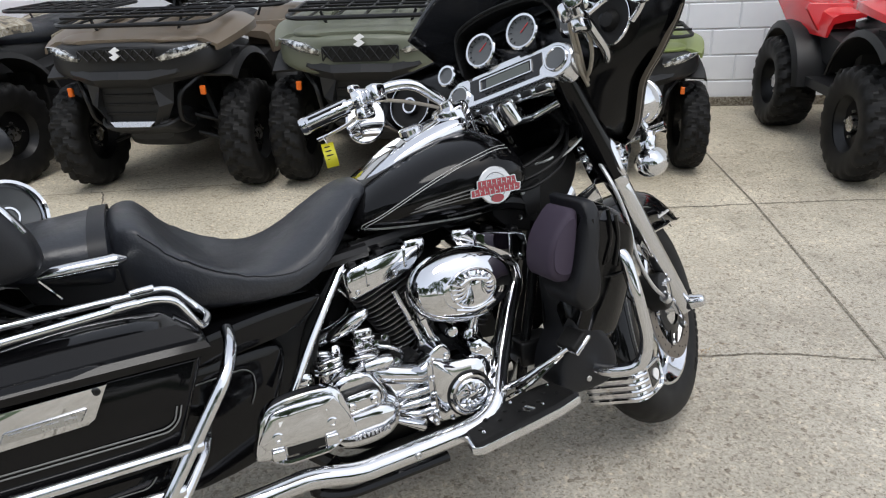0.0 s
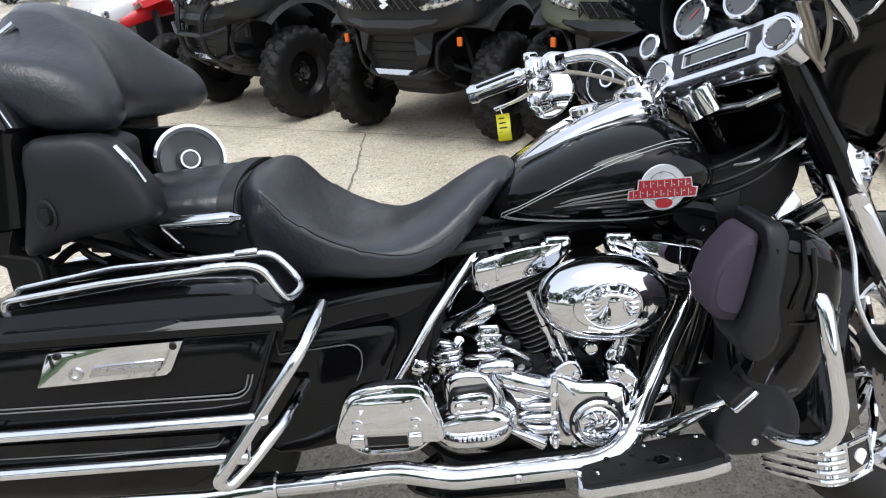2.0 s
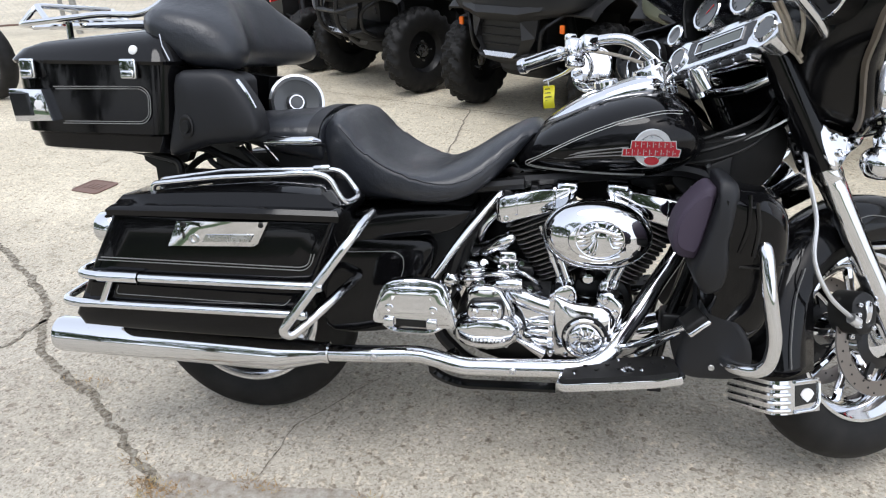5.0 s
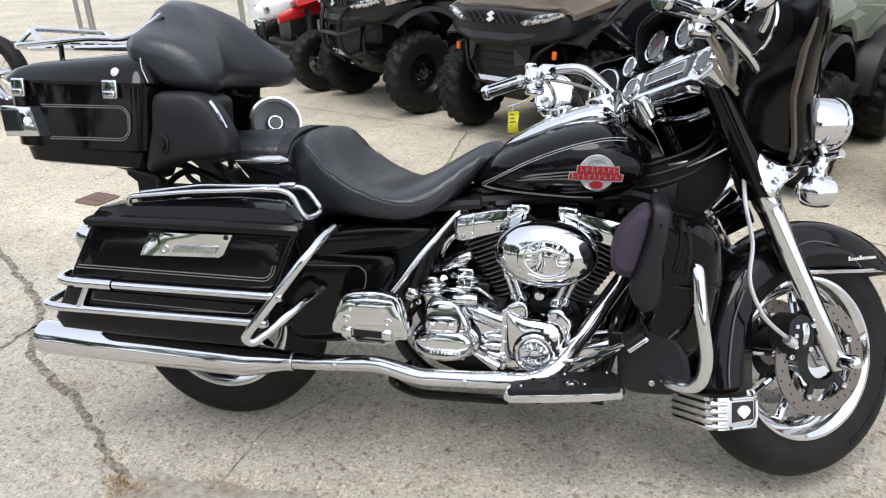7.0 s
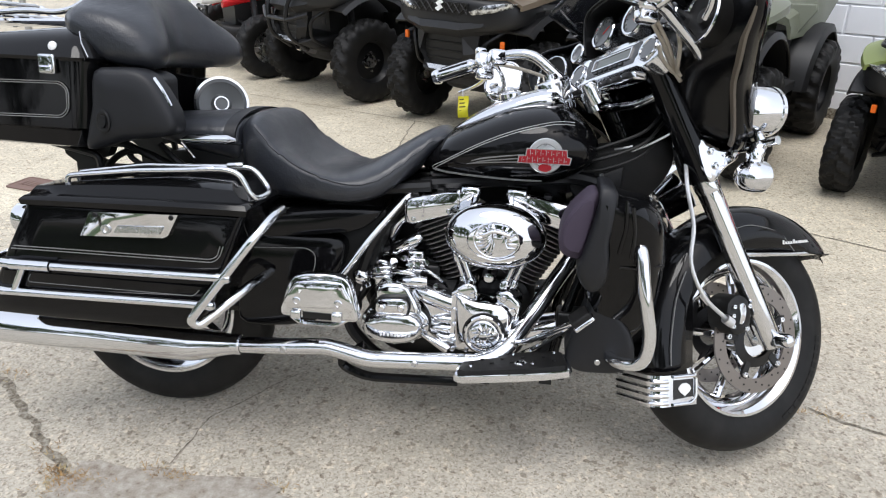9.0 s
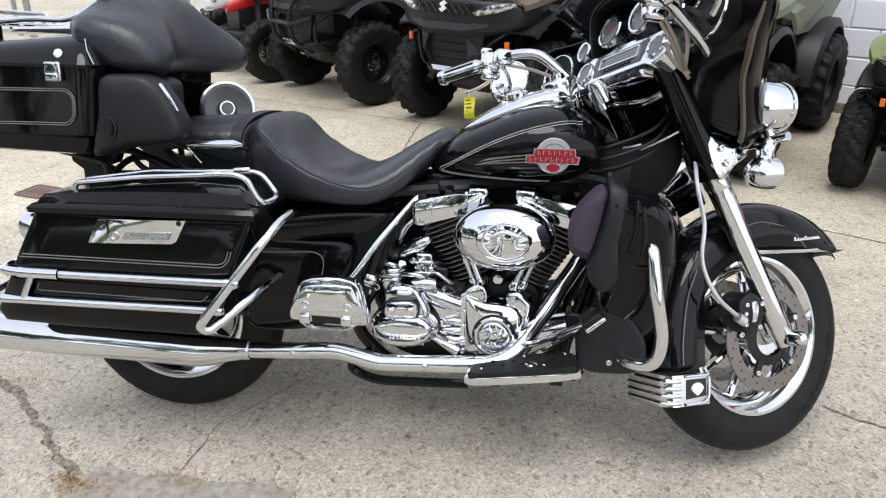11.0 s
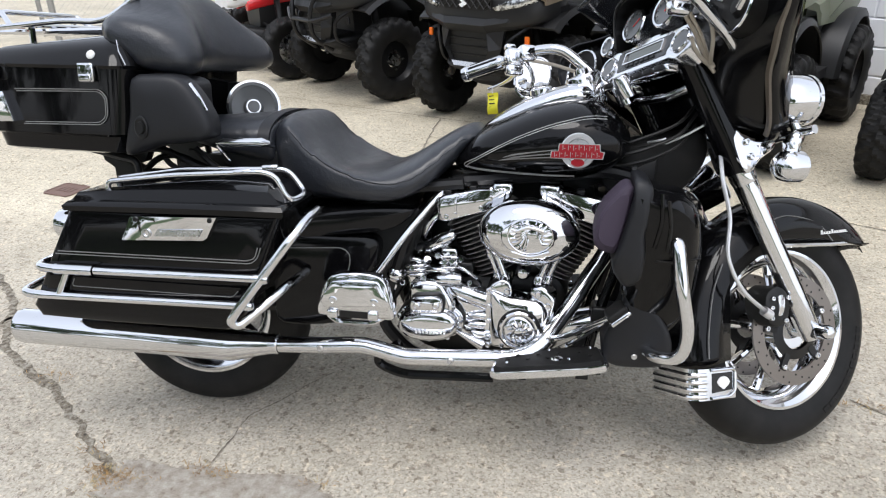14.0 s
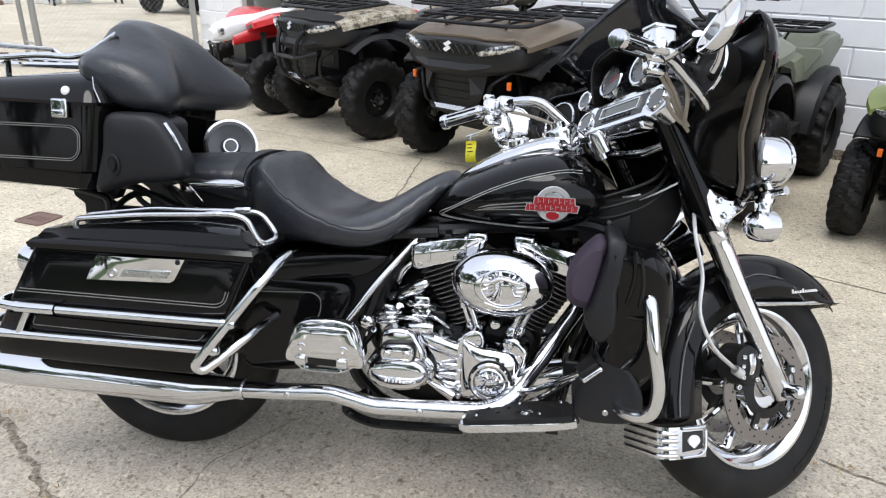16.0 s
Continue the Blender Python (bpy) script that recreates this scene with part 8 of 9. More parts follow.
        plate(bm, [(-0.13, 0.012), (-0.10, -0.018), (0.10, -0.018), (0.13, 0.012)], 0.012, Matrix.Translation((0.398, 0, 0.462)) @ Matrix.Rotation(radians(90), 4, "Z") @ Matrix.Rotation(radians(62), 4, "X"))
        part("skid_plate", bm, STEEL, Q, "bright aluminium skid plate")
        # grille slot between the lights
        bm = newbm()
        gw, g0, g1 = (0.20, 0.765, 0.845) if mesh_grille else (0.21, 0.80, 0.868)
        prow = [(-gw, g1), (gw, g1), (gw * 0.97, (g0 + g1) / 2), (gw * 0.72, g0), (-gw * 0.72, g0), (-gw * 0.97, (g0 + g1) / 2)]
        plate(bm, prow, 0.012, Matrix.Translation((0.418, 0, 0)) @ Matrix.Rotation(radians(90), 4, "Z") @ Matrix.Rotation(radians(90), 4, "X"))
        grille = part("grille", bm, CRINKLE, mask, "dark slot between the headlights")
        bm = newbm()
        for k in range(9):
            for sg in (-1, 1):
                y0 = -gw + gw * 0.25 * k
                y1 = min(max(y0 + 0.05 * sg, -gw), gw)
                tube(bm, [Vector((0.434, y0, g0 + 0.008)), Vector((0.434, y1, g1 - 0.004))], 0.004, 4)
        tagged(part("grille_bar", bm, SATIN, grille), kind="stuff")
        bm = newbm()
        zb = 0.872 if mesh_grille else 0.845
        m = Matrix.Translation((0.436, 0, zb)) @ Matrix.Rotation(radians(90), 4, "Z") @ Matrix.Rotation(radians(78), 4, "X")
        plate(bm, [(-0.03, 0.012), (0.005, 0.034), (0.03, 0.018), (0.006, 0.006), (0.03, -0.012), (-0.005, -0.034), (-0.03, -0.018), (-0.006, -0.006)], 0.006, m)
        part("badge", bm, STEEL if bull else WHITE_EMB, mask)
        for sg in (-1, 1):
            bm = newbm()
            o = [(0.428, 0.215, 0.822), (0.418, 0.235, 0.80), (0.375, 0.345, 0.815), (0.30, 0.455, 0.852), (0.285, 0.475, 0.875), (0.33, 0.41, 0.878), (0.39, 0.30, 0.862)]
            mid_ = Vector((0.372, 0.35 * sg, 0.845))
            ring = [Vector((x, y * sg, z)) for x, y, z in o]
            loft(bm, [[q + Vector((-0.03, -0.02 * sg, -0.01)) for q in ring], ring, [q.lerp(mid_, 0.22) + Vector((0.012, 0.006 * sg, 0.004)) for q in ring], [q.lerp(mid_, 0.75) + Vector((0.016, 0.008 * sg, 0.005)) for q in ring]])
            part("headlight", bm, HEADLIGHT, mask, "clear headlight")
            bm = newbm()
            softbox(bm, 0.30, 0.385 * sg, 0.625, 0.02, 0.03, 0.05, 0.006)
            part("reflector", bm, SATIN if bull else AMBER, mask)
            bm = newbm()
            tube(bm, rounded([Vector((0.22, 0.26 * sg, 0.42)), Vector((0.34, 0.25 * sg, 0.48)), Vector((0.35, 0.27 * sg, 0.62)), Vector((0.24, 0.36 * sg, 0.70))], 0.05), 0.014, 8)
            part("guard_tube", bm, SATIN, Q)
            if bull:
                bm = newbm()
                tube(bm, rounded([Vector((0.30, 0.13 * sg, 0.38)), Vector((0.47, 0.13 * sg, 0.50)), Vector((0.485, 0.135 * sg, 0.64)), Vector((0.46, 0.15 * sg, 0.76)), Vector((0.36, 0.22 * sg, 0.89))], 0.06), 0.017, 8)
                tube(bm, rounded([Vector((0.48, 0.0, 0.62)), Vector((0.48, 0.17 * sg, 0.62)), Vector((0.40, 0.33 * sg, 0.67))], 0.05), 0.017, 8)
                part("bull_bar", bm, SATIN, Q, "black tubular bull bar")
        # hood and fenders
        bm = newbm()
        sections(bm, [(-0.5, 0.18, 0.84, 0.985), (-0.35, 0.27, 0.84, 0.98), (-0.12, 0.37, 0.85, 0.965), (0.08, 0.42, 0.85, 0.945), (0.22, 0.41, 0.86, 0.93), (0.32, 0.35, 0.87, 0.92), (0.385, 0.24, 0.885, 0.912)], 3, 32, 3.0)
        part("hood", bm, hood, Q)
        for sg in (-1, 1):
            bm = newbm()
            rings = []
            for k in range(13):
                t = k / 12
                x = 0.27 - 0.72 * t
                z = 0.882 + 0.075 * math.sin(math.pi * min(1, t * 1.15) * 0.62)
                yo = 0.44 + 0.12 * math.sin(math.pi * min(1, 0.15 + t * 0.8))
                rings.append([Vector((x, sg * y, z + dz)) for y, dz in ((0.24, 0.03), (yo * 0.85, 0.012), (yo, -0.02), (yo + 0.004, -0.05 - 0.02 * t), (yo - 0.012, -0.05 - 0.02 * t), (yo - 0.014, -0.03), (yo * 0.83, -0.006), (0.24, 0.012))])
            loft(bm, rings)
            part("front_fender", bm, body, Q)
            bm = newbm()
            arc_fender(bm, -0.05, 0.345, 0.46, 50, 158, 0.26 * sg, 0.56 * sg, 0.035)
            part("fender_flare", bm, flare, Q)
            bm = newbm()
            rings = []
            for k in range(9):
                t = k / 8
                x = -0.86 - 0.80 * t
                zt = 0.80 + 0.12 * min(1, t * 1.6)
                zb = 0.66 + 0.02 * t + 0.17 * max(0, t - 0.55) / 0.45
                yo = 0.40 + 0.07 * min(1, t * 2)
                rings.append([Vector((x, sg * y, z)) for y, z in ((0.19, zt + 0.005), (yo - 0.05, zt), (yo - 0.01, zt - 0.02), (yo, zt - 0.05), (yo + 0.012, (zt + zb) / 2), (yo + 0.02, zb), (yo + 0.005, zb), (yo - 0.02, zt - 0.06), (0.19, zt - 0.02))])
            loft(bm, rings)
            fender_ = part("rear_fender", bm, rear, Q)
            bm = newbm()
            face_ = [(0.19, 0.85), (0.50, 0.865), (0.515, 0.83), (0.44, 0.70), (0.36, 0.61), (0.22, 0.60)]
            loft(bm, [[Vector((-0.93 + dx - 0.25 * (z - 0.6), y * sg, z)) for y, z in face_] for dx in (0.0, -0.03)])
            part("fender_front_panel", bm, rear, fender_, bevel=0.006)
            if sticker and sg > 0:
                bm = newbm()
                loft(bm, [[Vector((-0.928 + dx - 0.25 * (z - 0.6), y, z)) for y, z in ((0.30, 0.70), (0.41, 0.705), (0.41, 0.81), (0.30, 0.805))] for dx in (0.004, 0.001)])
                part("sticker", bm, WHITE_EMB, fender_, "white paper sticker", smooth=False)
            bm = newbm()
            arc_fender(bm, -1.27, 0.315, 0.415, 5, 178, 0.22 * sg, 0.57 * sg, 0.05)
            part("rear_flare", bm, flare, Q)
            bm = newbm()
            prism(bm, [(-0.40, 0.62), (-0.95, 0.70), (-1.35, 0.72), (-1.35, 0.60), (-0.95, 0.52), (-0.42, 0.42)], 0.40 * sg, 0.15 * sg, 0.02, 1)
            part("side_panel", bm, ATV_BLACK, Q)
            bm = newbm()
            prism(bm, [(-0.4, 0.36), (-0.9, 0.36), (-0.95, 0.50), (-0.88, 0.42), (-0.45, 0.42), (-0.38, 0.55)], 0.50 * sg, 0.2 * sg, 0.01, 1)
            part("footwell", bm, ATV_BLACK, Q)
        bm = newbm()
        sections(bm, [(-0.42, 0.08, 0.78, 0.86), (-0.55, 0.15, 0.76, 0.88), (-0.8, 0.18, 0.74, 0.885), (-1.1, 0.2, 0.76, 0.92), (-1.3, 0.19, 0.8, 0.93), (-1.4, 0.14, 0.82, 0.9)][::-1], 3, 24, 3)
        part("seat", bm, LEATHER, Q)
    else:
        bm = newbm()
        sections(bm, [(-0.55, 0.11, 0.66, 0.86), (-0.35, 0.15, 0.66, 0.875), (-0.1, 0.15, 0.62, 0.83), (0.12, 0.15, 0.62, 0.81), (0.28, 0.13, 0.60, 0.76), (0.36, 0.07, 0.61, 0.70)], 3, 28, 3.2)
        part("nose", bm, WHITE_PL, Q, "white plastic nose")
        for sg in (-1, 1):
            bm = newbm()
            rings = []
            for k in range(13):
                t = k / 12
                x = 0.08 - 0.44 * t
                z = 0.74 + 0.10 * math.sin(math.pi * min(1, 0.08 + t) * 0.7)
                yo = 0.22 + 0.30 * math.sin(math.pi * min(1, 0.10 + t * 0.78)) ** 0.8
                rings.append([Vector((x, sg * y, z + dz)) for y, dz in ((0.14, -0.01), (0.20, 0.005), (yo * 0.8, 0.03), (yo, 0.02), (yo + 0.004, -0.03), (yo - 0.014, -0.03), (yo * 0.8, 0.008), (0.20, -0.015), (0.14, -0.03))])
            loft(bm, rings)
            part("front_fender", bm, body, Q, "red plastic front fender")
            bm = newbm()
            sections(bm, [(-0.45, 0.03, 0.64, 0.82, 0.15 * sg), (-0.1, 0.035, 0.62, 0.76, 0.165 * sg), (0.2, 0.03, 0.57, 0.66, 0.12 * sg)], 3, 14, 2.6)
            part("side_shroud", bm, body, Q)
            bm = newbm()
            sections(bm, [(-1.62, 0.1, 0.80, 0.85, 0.36 * sg), (-1.35, 0.18, 0.78, 0.85, 0.34 * sg), (-1.0, 0.13, 0.68, 0.79, 0.26 * sg)], 4, 18, 2.4)
            part("rear_fender", bm, body, Q, "red plastic rear fender")
            bm = newbm()
            pts = [V(-0.02 - 0.05 * k / 40, sg * (0.33 - 0.14 * k / 40) + 0.022 * math.cos(k * 0.9), 0.33 + 0.30 * k / 40 + 0.0) + V(0.022 * math.sin(k * 0.9), 0, 0) for k in range(41)]
            tube(bm, pts, 0.006, 6)
            part("shock_spring", bm, STEEL, Q, "coil spring")
            bm = newbm()
            softbox(bm, 0.30, 0.10 * sg, 0.70, 0.05, 0.09, 0.06, 0.015)
            part("headlight", bm, HEADLIGHT, Q)
        bm = newbm()
        sections(bm, [(-1.45, 0.12, 0.74, 0.82), (-1.0, 0.15, 0.72, 0.83), (-0.6, 0.11, 0.74, 0.84), (-0.45, 0.08, 0.78, 0.85)], 3, 20, 3)
        part("seat", bm, LEATHER, Q)
        bm = newbm()
        for y in (-0.09, 0.09):
            tube(bm, rounded([Vector((0.1, y, 0.34)), Vector((0.33, y, 0.42)), Vector((0.34, y, 0.60))], 0.04), 0.014, 8)
        tube(bm, [Vector((0.34, -0.12, 0.58)), Vector((0.34, 0.12, 0.58))], 0.014, 8)
        part("bumper", bm, SATIN, Q)
    # racks
    if rack:
        for x0, x1, wy, z in ((-0.20, 0.30, 0.44, 0.995), (-1.58, -1.02, 0.43, 0.955)):
            bm = newbm()
            z1 = z - (0.02 if x1 > 0 else 0)
            loop = [Vector((x0, -wy, z + 0.02)), Vector((x1 - 0.08, -wy, z1)), Vector((x1, -wy + 0.1, z1)), Vector((x1, wy - 0.1, z1)), Vector((x1 - 0.08, wy, z1)), Vector((x0, wy, z + 0.02))]
            tube(bm, rounded(loop + [loop[0]], 0.05), 0.0125, 8)
            rk = part("rack", bm, SATIN, Q, "black tubular luggage rack")
            bars = [[Vector((x0, y, z + 0.018)), Vector((x1, y, z1))] for y in (-wy * 0.68 + wy * 0.34 * k for k in range(5))]
            for x in (x0 + 0.12, x1 - 0.15):
                bars.append([Vector((x, -wy, z + 0.01)), Vector((x, wy, z + 0.01))])
                for y in (-wy * 0.6, wy * 0.6):
                    bars.append([Vector((x, y, z)), Vector((x, y * 0.8, z - 0.12))])
            for b_ in bars:
                bm = newbm()
                tube(bm, b_, 0.0085, 6)
                part("rack_bar", bm, SATIN, rk)
    # handlebar
    hz = 1.17 if not sport else 1.02
    bm = newbm()
    for sg in (-1, 1):
        tube(bm, rounded([Vector((-0.4, 0.0, hz - 0.14)), Vector((-0.4, 0.07 * sg, hz - 0.12)), Vector((-0.38, 0.16 * sg, hz)), Vector((-0.46, 0.4 * sg, hz + 0.01))], 0.05), 0.012, 8)
    tube(bm, [Vector((-0.3, 0, 0.75)), Vector((-0.41, 0, hz - 0.1))], 0.03, 8)
    hb = part("handlebar", bm, SATIN, Q)
    for sg in (-1, 1):
        bm = newbm()
        tube(bm, [Vector((-0.427, 0.30 * sg, hz + 0.006)), Vector((-0.46, 0.405 * sg, hz + 0.01))], 0.018, 10)
        softbox(bm, -0.405, 0.26 * sg, hz + 0.01, 0.06, 0.05, 0.05, 0.01)
        tube(bm, [Vector((-0.38, 0.26 * sg, hz)), Vector((-0.36, 0.37 * sg, hz - 0.005))], 0.006, 6)
        part("grip", bm, RUBBER, hb)
    if pod:
        bm = newbm()
        sections(bm, [(-0.52, 0.07, 1.12, 1.24), (-0.44, 0.115, 1.08, 1.285), (-0.34, 0.12, 1.06, 1.27), (-0.26, 0.105, 1.06, 1.23), (-0.20, 0.075, 1.07, 1.18), (-0.185, 0.05, 1.09, 1.14)], 2, 22, 4.2)
        pd = part("headlight_pod", bm, POD_OLIVE, Q)
        bm = newbm()
        lathe(bm, [(0.07, -0.03), (0.066, 0.0), (0.05, 0.012), (0.0, 0.018)], aim((-0.178, 0, 1.12), (1, 0, 0.25)), 20, (1.15, 0.7))
        part("lens", bm, HEADLIGHT, pd)
    return Q


quad(-2.70, 3.13, -10, CAMO, "camouflage utility quad bike with a black bull bar", rack=True, hood=ATV_BLACK, bull=True)
quad(-1.12, 3.02, 0, BRONZE, "bronze and black utility quad bike with racks", rack=True, pod=True)
quad(0.17, 3.09, 0, OLIVE, "olive green utility quad bike with racks", rack=True, sticker=True, fascia=OLIVE, mesh_grille=True)
quad(1.57, 3.26, 0, GREEN, "bright green utility quad bike with racks", rack=True, size=0.82, fascia=ATV_BLACK)
quad(3.35, 3.0, 0, RED, "red utility quad bike with black racks", rack=True)
quad(-4.03, 3.22, -14, RED, "red and white sport quad bike without racks", rack=False, sport=True)

# ---- dirt bikes inside the shop doorway ----
def dirt_bike(u, v, turn, body, label):
    D = thing("dirt_bike", at_site(u, v, 0.02, turn), label, "motorcycle", "bikes in the doorway")
    for x in (0.0, 1.35):
        bm = newbm()
        lathe(bm, [(0.25, -0.04), (0.29, -0.05), (0.325, -0.03), (0.335, 0), (0.325, 0.03), (0.29, 0.05), (0.25, 0.04), (0.25, -0.04)], side(x, 0.335, 0), 28)
        for k in range(28):
            box(bm, 0.325, 0.345, -0.012, 0.012, -0.035, 0.035, side(x, 0.335, 0) @ Matrix.Rotation(2 * math.pi * k / 28, 4, "Z"))
        ty = part("tyre", bm, RUBBER, D, "knobbly tyre")
        bm = newbm()
        lathe(bm, [(0.235, -0.015), (0.25, -0.02), (0.25, 0.02), (0.235, 0.015), (0.235, -0.015)], side(x, 0.335, 0), 28)
        lathe(bm, [(0, -0.05), (0.035, -0.05), (0.035, 0.05), (0, 0.05)], side(x, 0.335, 0), 12)
        for k in range(16):
            mm = side(x, 0.335, 0) @ Matrix.Rotation(2 * math.pi * k / 16, 4, "Z")
            tube(bm, [mm @ V(0.03, 0, 0.03 * (1 if k % 2 else -1)), mm @ V(0.24, 0.01, 0)], 0.002, 4)
        part("rim", bm, STEEL, ty)
    for y in (-0.09, 0.09):
        bm = newbm()
        tube(bm, [V(1.35, y, 0.335), V(1.06, y, 1.0)], 0.022, 10)
        part("fork_leg", bm, STEEL, D)
    bm = newbm()
    tube(bm, rounded([V(0.05, 0.0, 0.34), V(0.5, 0, 0.36), V(0.55, 0, 0.8), V(1.05, 0, 0.92), V(0.95, 0, 0.4), V(0.5, 0, 0.36)], 0.06), 0.022, 8)
    part("frame", bm, SATIN, D)
    bm = newbm()
    prism(bm, [(0.5, 0.3), (0.5, 0.55), (0.68, 0.72), (0.9, 0.7), (0.95, 0.45), (0.85, 0.3)], -0.12, 0.12, 0.03, 2)
    part("engine", bm, CRINKLE, D)
    bm = newbm()
    sections(bm, [(-0.05, 0.06, 0.88, 0.91), (0.3, 0.1, 0.84, 0.92), (0.65, 0.1, 0.82, 0.92), (0.9, 0.06, 0.86, 0.97)], 3, 16, 3)
    part("seat", bm, LEATHER, D)
    bm = newbm()
    sections(bm, [(0.7, 0.08, 0.75, 0.92), (0.9, 0.13, 0.7, 0.97), (1.1, 0.12, 0.68, 0.92), (1.2, 0.05, 0.74, 0.85)], 3, 16, 2.6)
    part("tank_shroud", bm, body, D)
    bm = newbm()
    sections(bm, [(1.0, 0.06, 0.74, 0.77), (1.3, 0.08, 0.76, 0.80), (1.65, 0.06, 0.70, 0.73), (1.75, 0.03, 0.66, 0.68)], 3, 14, 2.6)
    part("front_fender", bm, body, D)
    bm = newbm()
    sections(bm, [(-0.4, 0.05, 0.86, 0.88), (-0.1, 0.07, 0.82, 0.86), (0.2, 0.08, 0.78, 0.84)], 3, 14, 2.6)
    part("rear_fender", bm, body, D)
    bm = newbm()
    tube(bm, rounded([V(0.98, -0.4, 1.12), V(1.04, -0.2, 1.1), V(1.06, 0, 1.04), V(1.04, 0.2, 1.1), V(0.98, 0.4, 1.12)], 0.05), 0.013, 8)
    part("handlebar", bm, SATIN, D)


dirt_bike(-6.1, 6.0, 15, SATIN, "black dirt bike standing inside the shop")
dirt_bike(-5.3, 5.6, 25, RED, "red and black dirt bike standing inside the shop")
dirt_bike(-4.9, 6.8, 160, SATIN, "dark dirt bike further inside the shop")

# ---- chain link fence past the corner of the shop ----
fence = thing("chain_link_fence", at_site(0, 0), "galvanised chain link fence with steel posts", "fence")
FP = [Vector((-7.52, 4.85, 0)), Vector((-7.86, 2.88, 0)), Vector((-8.37, 2.70, 0)), Vector((-9.4, 1.2, 0))]
for k, p in enumerate((FP[0] + Vector((0.03, -0.02, 0)), FP[1], FP[1] + Vector((-0.5, 0.05, 0)), FP[3])):
    bm = newbm()
    tube(bm, [p, p + Vector((0, 0, 2.0))], 0.04 if k != 2 else 0.03, 12)
    lathe(bm, [(0.045, 0), (0.04, 0.03), (0, 0.045)], Matrix.Translation(p + Vector((0, 0, 2.0))), 10)
    part("post", bm, GALV, fence)
for a, b in ((FP[0], FP[1]), (FP[2], FP[3])):
    for z in (0.12, 1.95):
        bm = newbm()
        tube(bm, [a + Vector((0, 0, z)), b + Vector((0, 0, z))], 0.018 if z > 1 else 0.012, 8)
        part("rail", bm, GALV if a is FP[0] else RUST, fence)
    bm = newbm()
    L = (b - a).length
    d = (b - a) / L
    H, step = 1.85, 0.07
    n = int((L + H) / step)
    for k in range(n):
        for sg in (1, -1):
            s0 = k * step - H
            pts = []
            for t, z in ((s0, 0.0), (s0 + H, H)):
                pts.append((t, z))
            (t0, z0), (t1, z1) = pts
            if t0 < 0:
                z0, t0 = -t0, 0.0
            if t1 > L:
                z1, t1 = z1 - (t1 - L), L
            if z1 - z0 < 0.02:
                continue
            if sg < 0:
                t0, t1 = L - t0, L - t1
            tube(bm, [a + d * t0 + Vector((0, 0, z0 + 0.1)), a + d * t1 + Vector((0, 0, z1 + 0.1))], 0.0014, 3, caps=False)
    tagged(part("wire_mesh", bm, GALV, fence), kind="stuff")
# gate hinges
for z in (0.25, 1.6):
    bm = newbm()
    tube(bm, [FP[1] + Vector((0, 0, z)), FP[1] + Vector((-0.5, 0.05, z))], 0.014, 8)
    part("hinge", bm, GALV, fence)

# ---- beyond the fence ----
quad(-13.85, 8.46, 30, SATIN, "dark utility vehicle parked behind the fence", rack=True, size=1.28, group="vehicles behind the fence")
bench = thing("work_bench", at_site(-17.9, 8.25, 0, -11), "black steel frame bench behind the fence", "bench")
bm = newbm()
softbox(bm, 0, 0, 0.74, 0.6, 1.8, 0.05, 0.012)
part("bench_top", bm, SATIN, bench)
for y in (-0.75, 0.75):
    for x in (-0.3, 0.3):
        bm = newbm()
        tube(bm, [Vector((x, y * 1.1, 0.0)), Vector((x * 0.5, y, 0.74))], 0.03, 8)
        part("leg", bm, SATIN, bench)
for k, (u, v) in enumerate(((-19.4, 6.75), (-18.6, 7.6), (-18.55, 8.35))):
    cr_ = thing("crate", at_site(u, v, 0, 15 * k), "white plastic crate on the concrete", "crate", "white crates")
    bm = newbm()
    softbox(bm, 0, 0, 0.17, 0.5, 0.4, 0.34, 0.03)
    part("body", bm, WHITE_PL, cr_)
    bm = newbm()
    softbox(bm, 0, 0, 0.345, 0.53, 0.43, 0.03, 0.01)
    part("rim", bm, WHITE_PL, cr_)

stand = thing("steel_stand", at_site(-19.2, 6.15, 0, -10), "rusty brown steel post on a flat base", "stand")
bm = newbm()
softbox(bm, 0, 0, 0.05, 0.7, 1.0, 0.10, 0.015)
part("base", bm, RUST, stand)
bm = newbm()
softbox(bm, 0, -0.05, 1.2, 0.2, 0.24, 2.3, 0.02)
for z in (0.16, 2.3):
    softbox(bm, 0, -0.05, z, 0.3, 0.36, 0.06, 0.012)
part("post", bm, RUST, stand)

# ---- a second motorcycle's front wheel, seen at the edge ----
other = thing("parked_motorcycle", at_site(-5.02, 0.95, 0, 15), "second parked motorcycle with a chrome spoked wheel", "motorcycle")
bm = newbm()
tyre_mesh(bm, side(0, 0.32, 0))
part("tyre", bm, RUBBER, other)
bm = newbm()
lathe(bm, [(0.2, -0.03), (0.224, -0.054), (0.231, -0.05), (0.205, -0.01), (0.205, 0.01), (0.231, 0.05), (0.224, 0.054), (0.2, 0.03), (0.19, 0.0), (0.2, -0.03)], side(0, 0.32, 0), 40)
lathe(bm, [(0, -0.07), (0.04, -0.07), (0.04, 0.07), (0, 0.07)], side(0, 0.32, 0), 16)
for k in range(24):
    mm = side(0, 0.32, 0) @ Matrix.Rotation(2 * math.pi * k / 24, 4, "Z")
    tube(bm, [mm @ Vector((0.035, 0, 0.05 * (1 if k % 2 else -1))), mm @ Vector((0.2, 0.02, 0))], 0.0025, 4)
part("wheel", bm, CHROME, other)
bm = newbm()
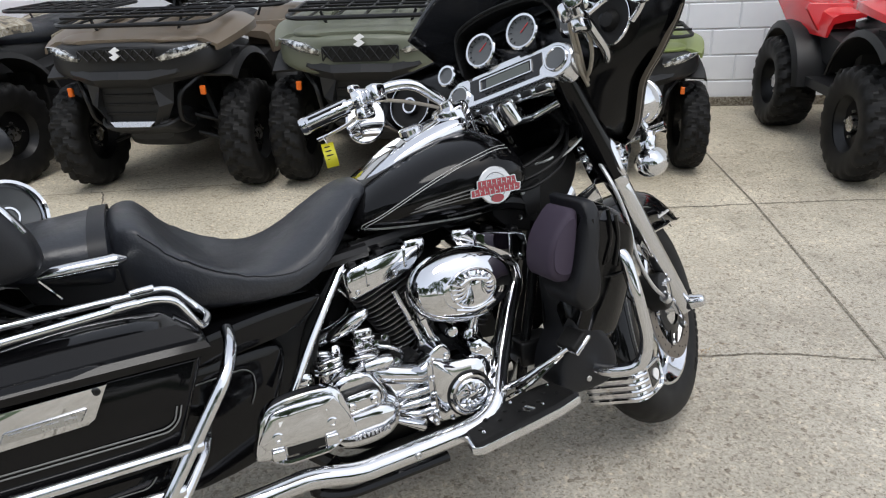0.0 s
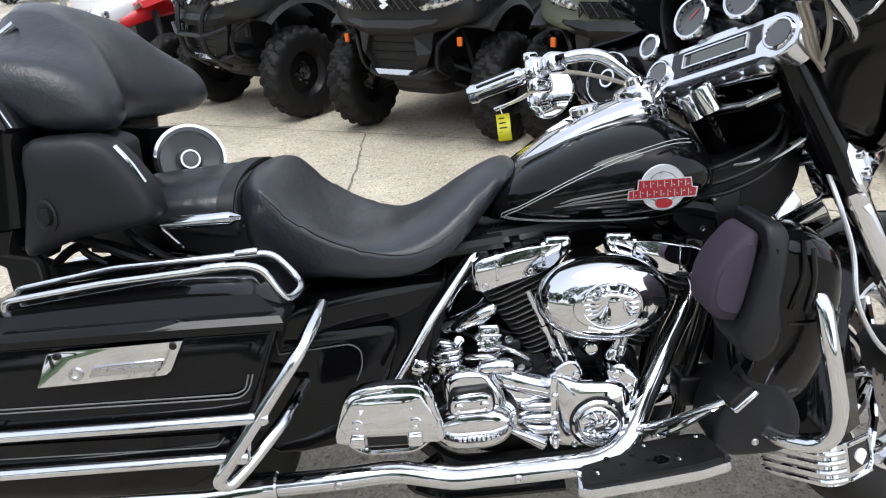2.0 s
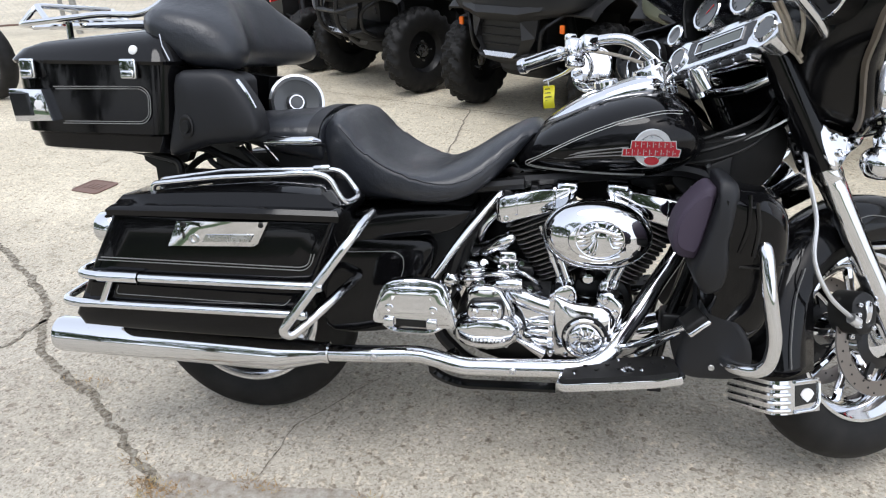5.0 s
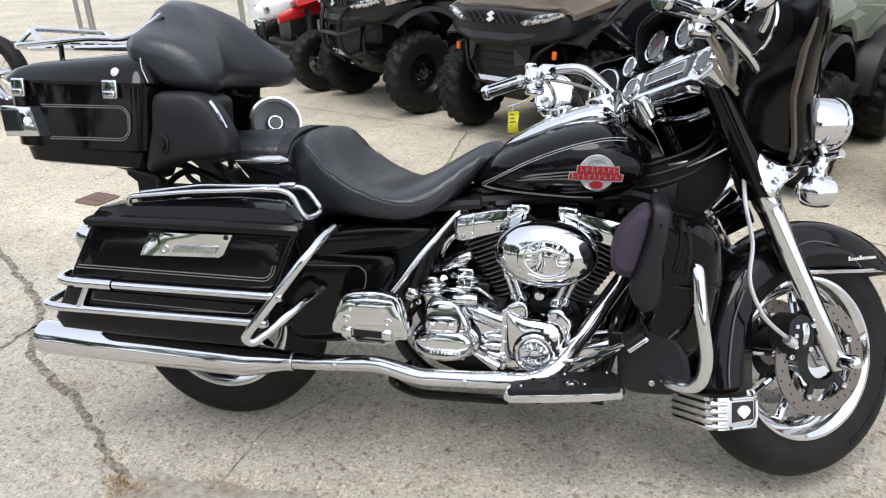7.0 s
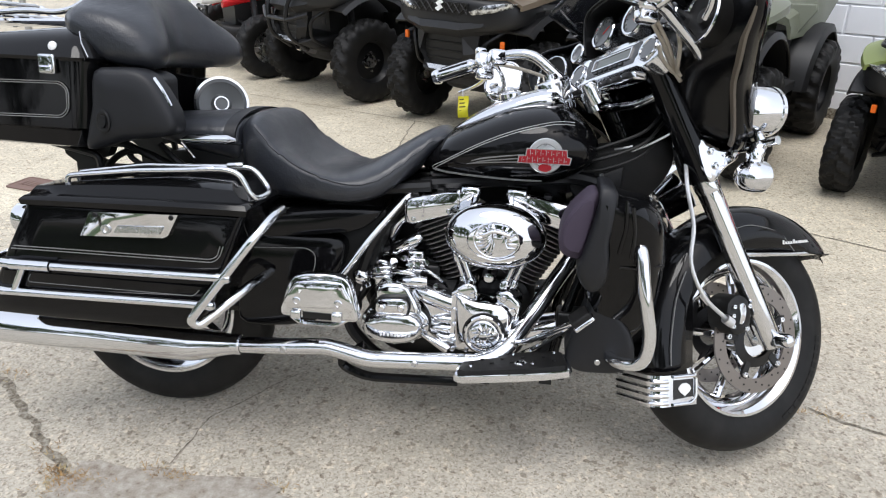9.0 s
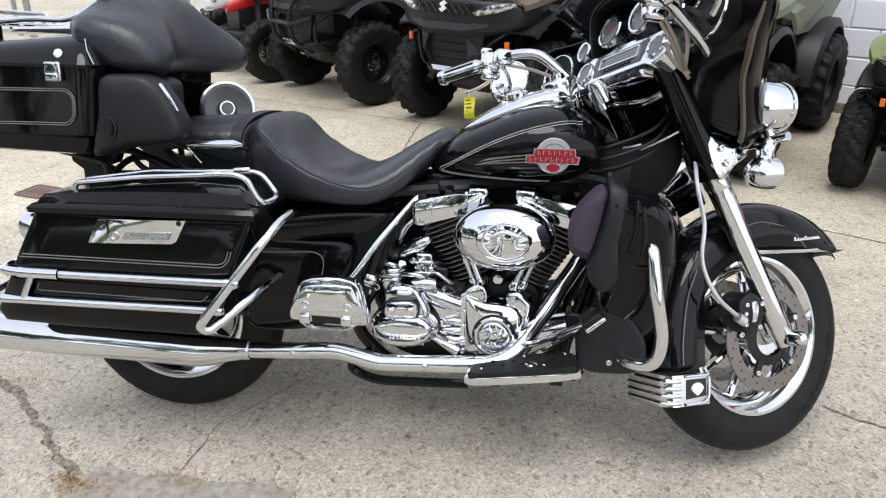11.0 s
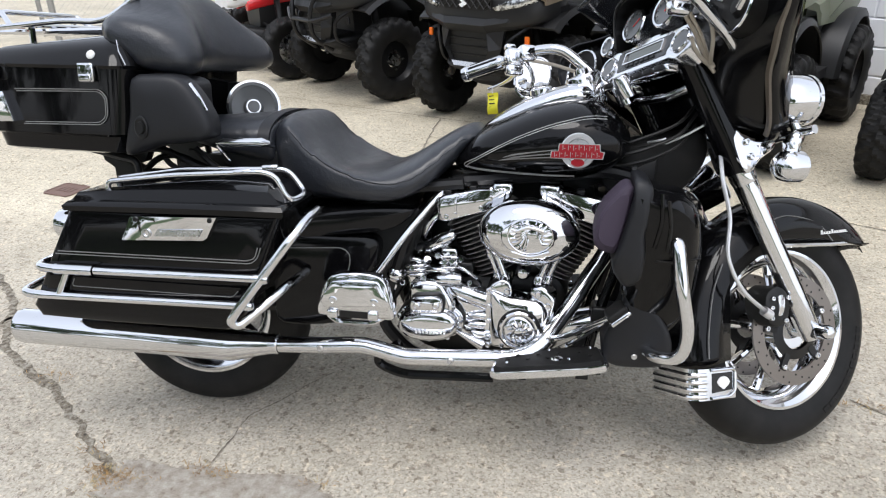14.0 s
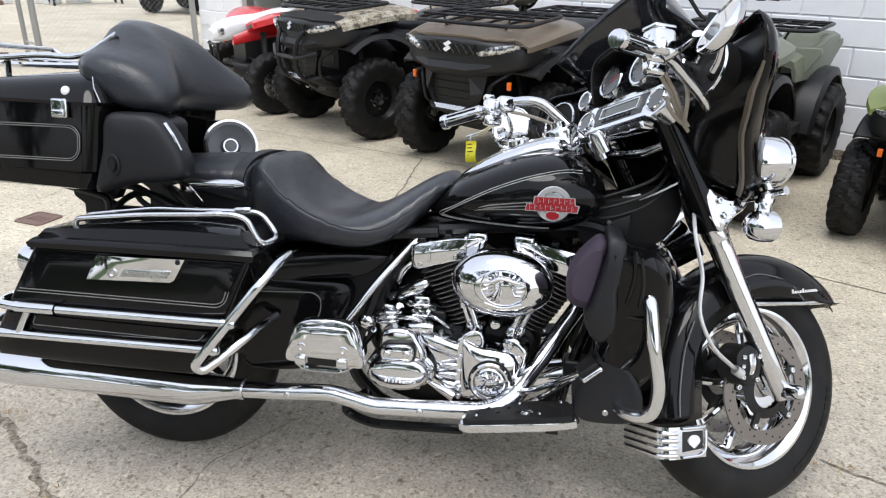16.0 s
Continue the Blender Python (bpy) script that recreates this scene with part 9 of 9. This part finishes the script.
for y in (-0.1, 0.1):
    tube(bm, [Vector((0, y, 0.32)), Vector((-0.26, y, 0.85))], 0.026, 12)
part("fork", bm, CHROME, other)
bm = newbm()
sections(bm, [(-1.5, 0.12, 0.35, 0.7), (-1.1, 0.18, 0.3, 0.75), (-0.6, 0.16, 0.35, 0.9), (-0.35, 0.1, 0.6, 0.85)], 3, 20, 2.6)
part("body", bm, BLACK, other)
bm = newbm()
lathe(bm, TYRE, side(-1.55, 0.32, 0), 40)
part("rear_tyre", bm, RUBBER, other)

# ---- unseen behind the camera, for the chrome to mirror: lawn strip and added dark trees ----
bm = newbm()
box(bm, -40, 40, -26, -6.2, 0.003, 0.02, SITE)
tagged(part("lawn", bm, GRASS, None, smooth=False), "mown grass strip across the yard", "lawn", kind="structure")


def tree(u, v, h, seed):
    rnd = random.Random(seed)
    T = thing("tree", at_site(u, v), "broad dark green leafy tree, out of view, mirrored in the chrome", "tree", "trees across the yard")
    bm = newbm()
    tube(bm, [Vector((0, 0, 0)), Vector((0.05, 0, h * 0.3)), Vector((0, 0.1, h * 0.6))], 1, 10, radii=[0.22, 0.17, 0.08])
    for k in range(6):
        a = rnd.uniform(0, 6.28)
        tube(bm, [Vector((0.04, 0, h * (0.28 + 0.04 * k))), Vector((math.cos(a) * h * 0.22, math.sin(a) * h * 0.22, h * (0.5 + 0.04 * k)))], 1, 7, radii=[0.08, 0.02])
    part("trunk", bm, BARK, T)
    bm = newbm()
    for k in range(1500):
        a, b = rnd.uniform(0, 6.28), rnd.uniform(-1, 1)
        r = rnd.uniform(0.25, 1.0) ** 0.5
        lump = 1 + 0.25 * math.sin(3 * a + seed) * math.cos(4 * b)
        c = Vector((math.cos(a) * math.sqrt(1 - b * b) * r * h * 0.36 * lump, math.sin(a) * math.sqrt(1 - b * b) * r * h * 0.36 * lump, h * 0.56 + b * r * h * 0.42))
        s = rnd.uniform(0.12, 0.3)
        e = Euler((rnd.uniform(0, 3), rnd.uniform(0, 3), rnd.uniform(0, 3))).to_matrix()
        add(bm, [c + e @ Vector(p) * s for p in ((-1, 0, 0), (0, -0.6, 0.1), (1, 0, 0), (0, 0.6, 0.1))], [(0, 1, 2, 3)])
    part("crown", bm, LEAF, T, smooth=False)


# tree row added out of view to darken the reflections
for k in range(11):
    tree(-20 + 3.6 * k + (k * 37 % 5) * 0.3, -11.5 - (k * 53 % 7) * 0.4, 6.0 + (k * 29 % 5) * 0.6, 20 + k)
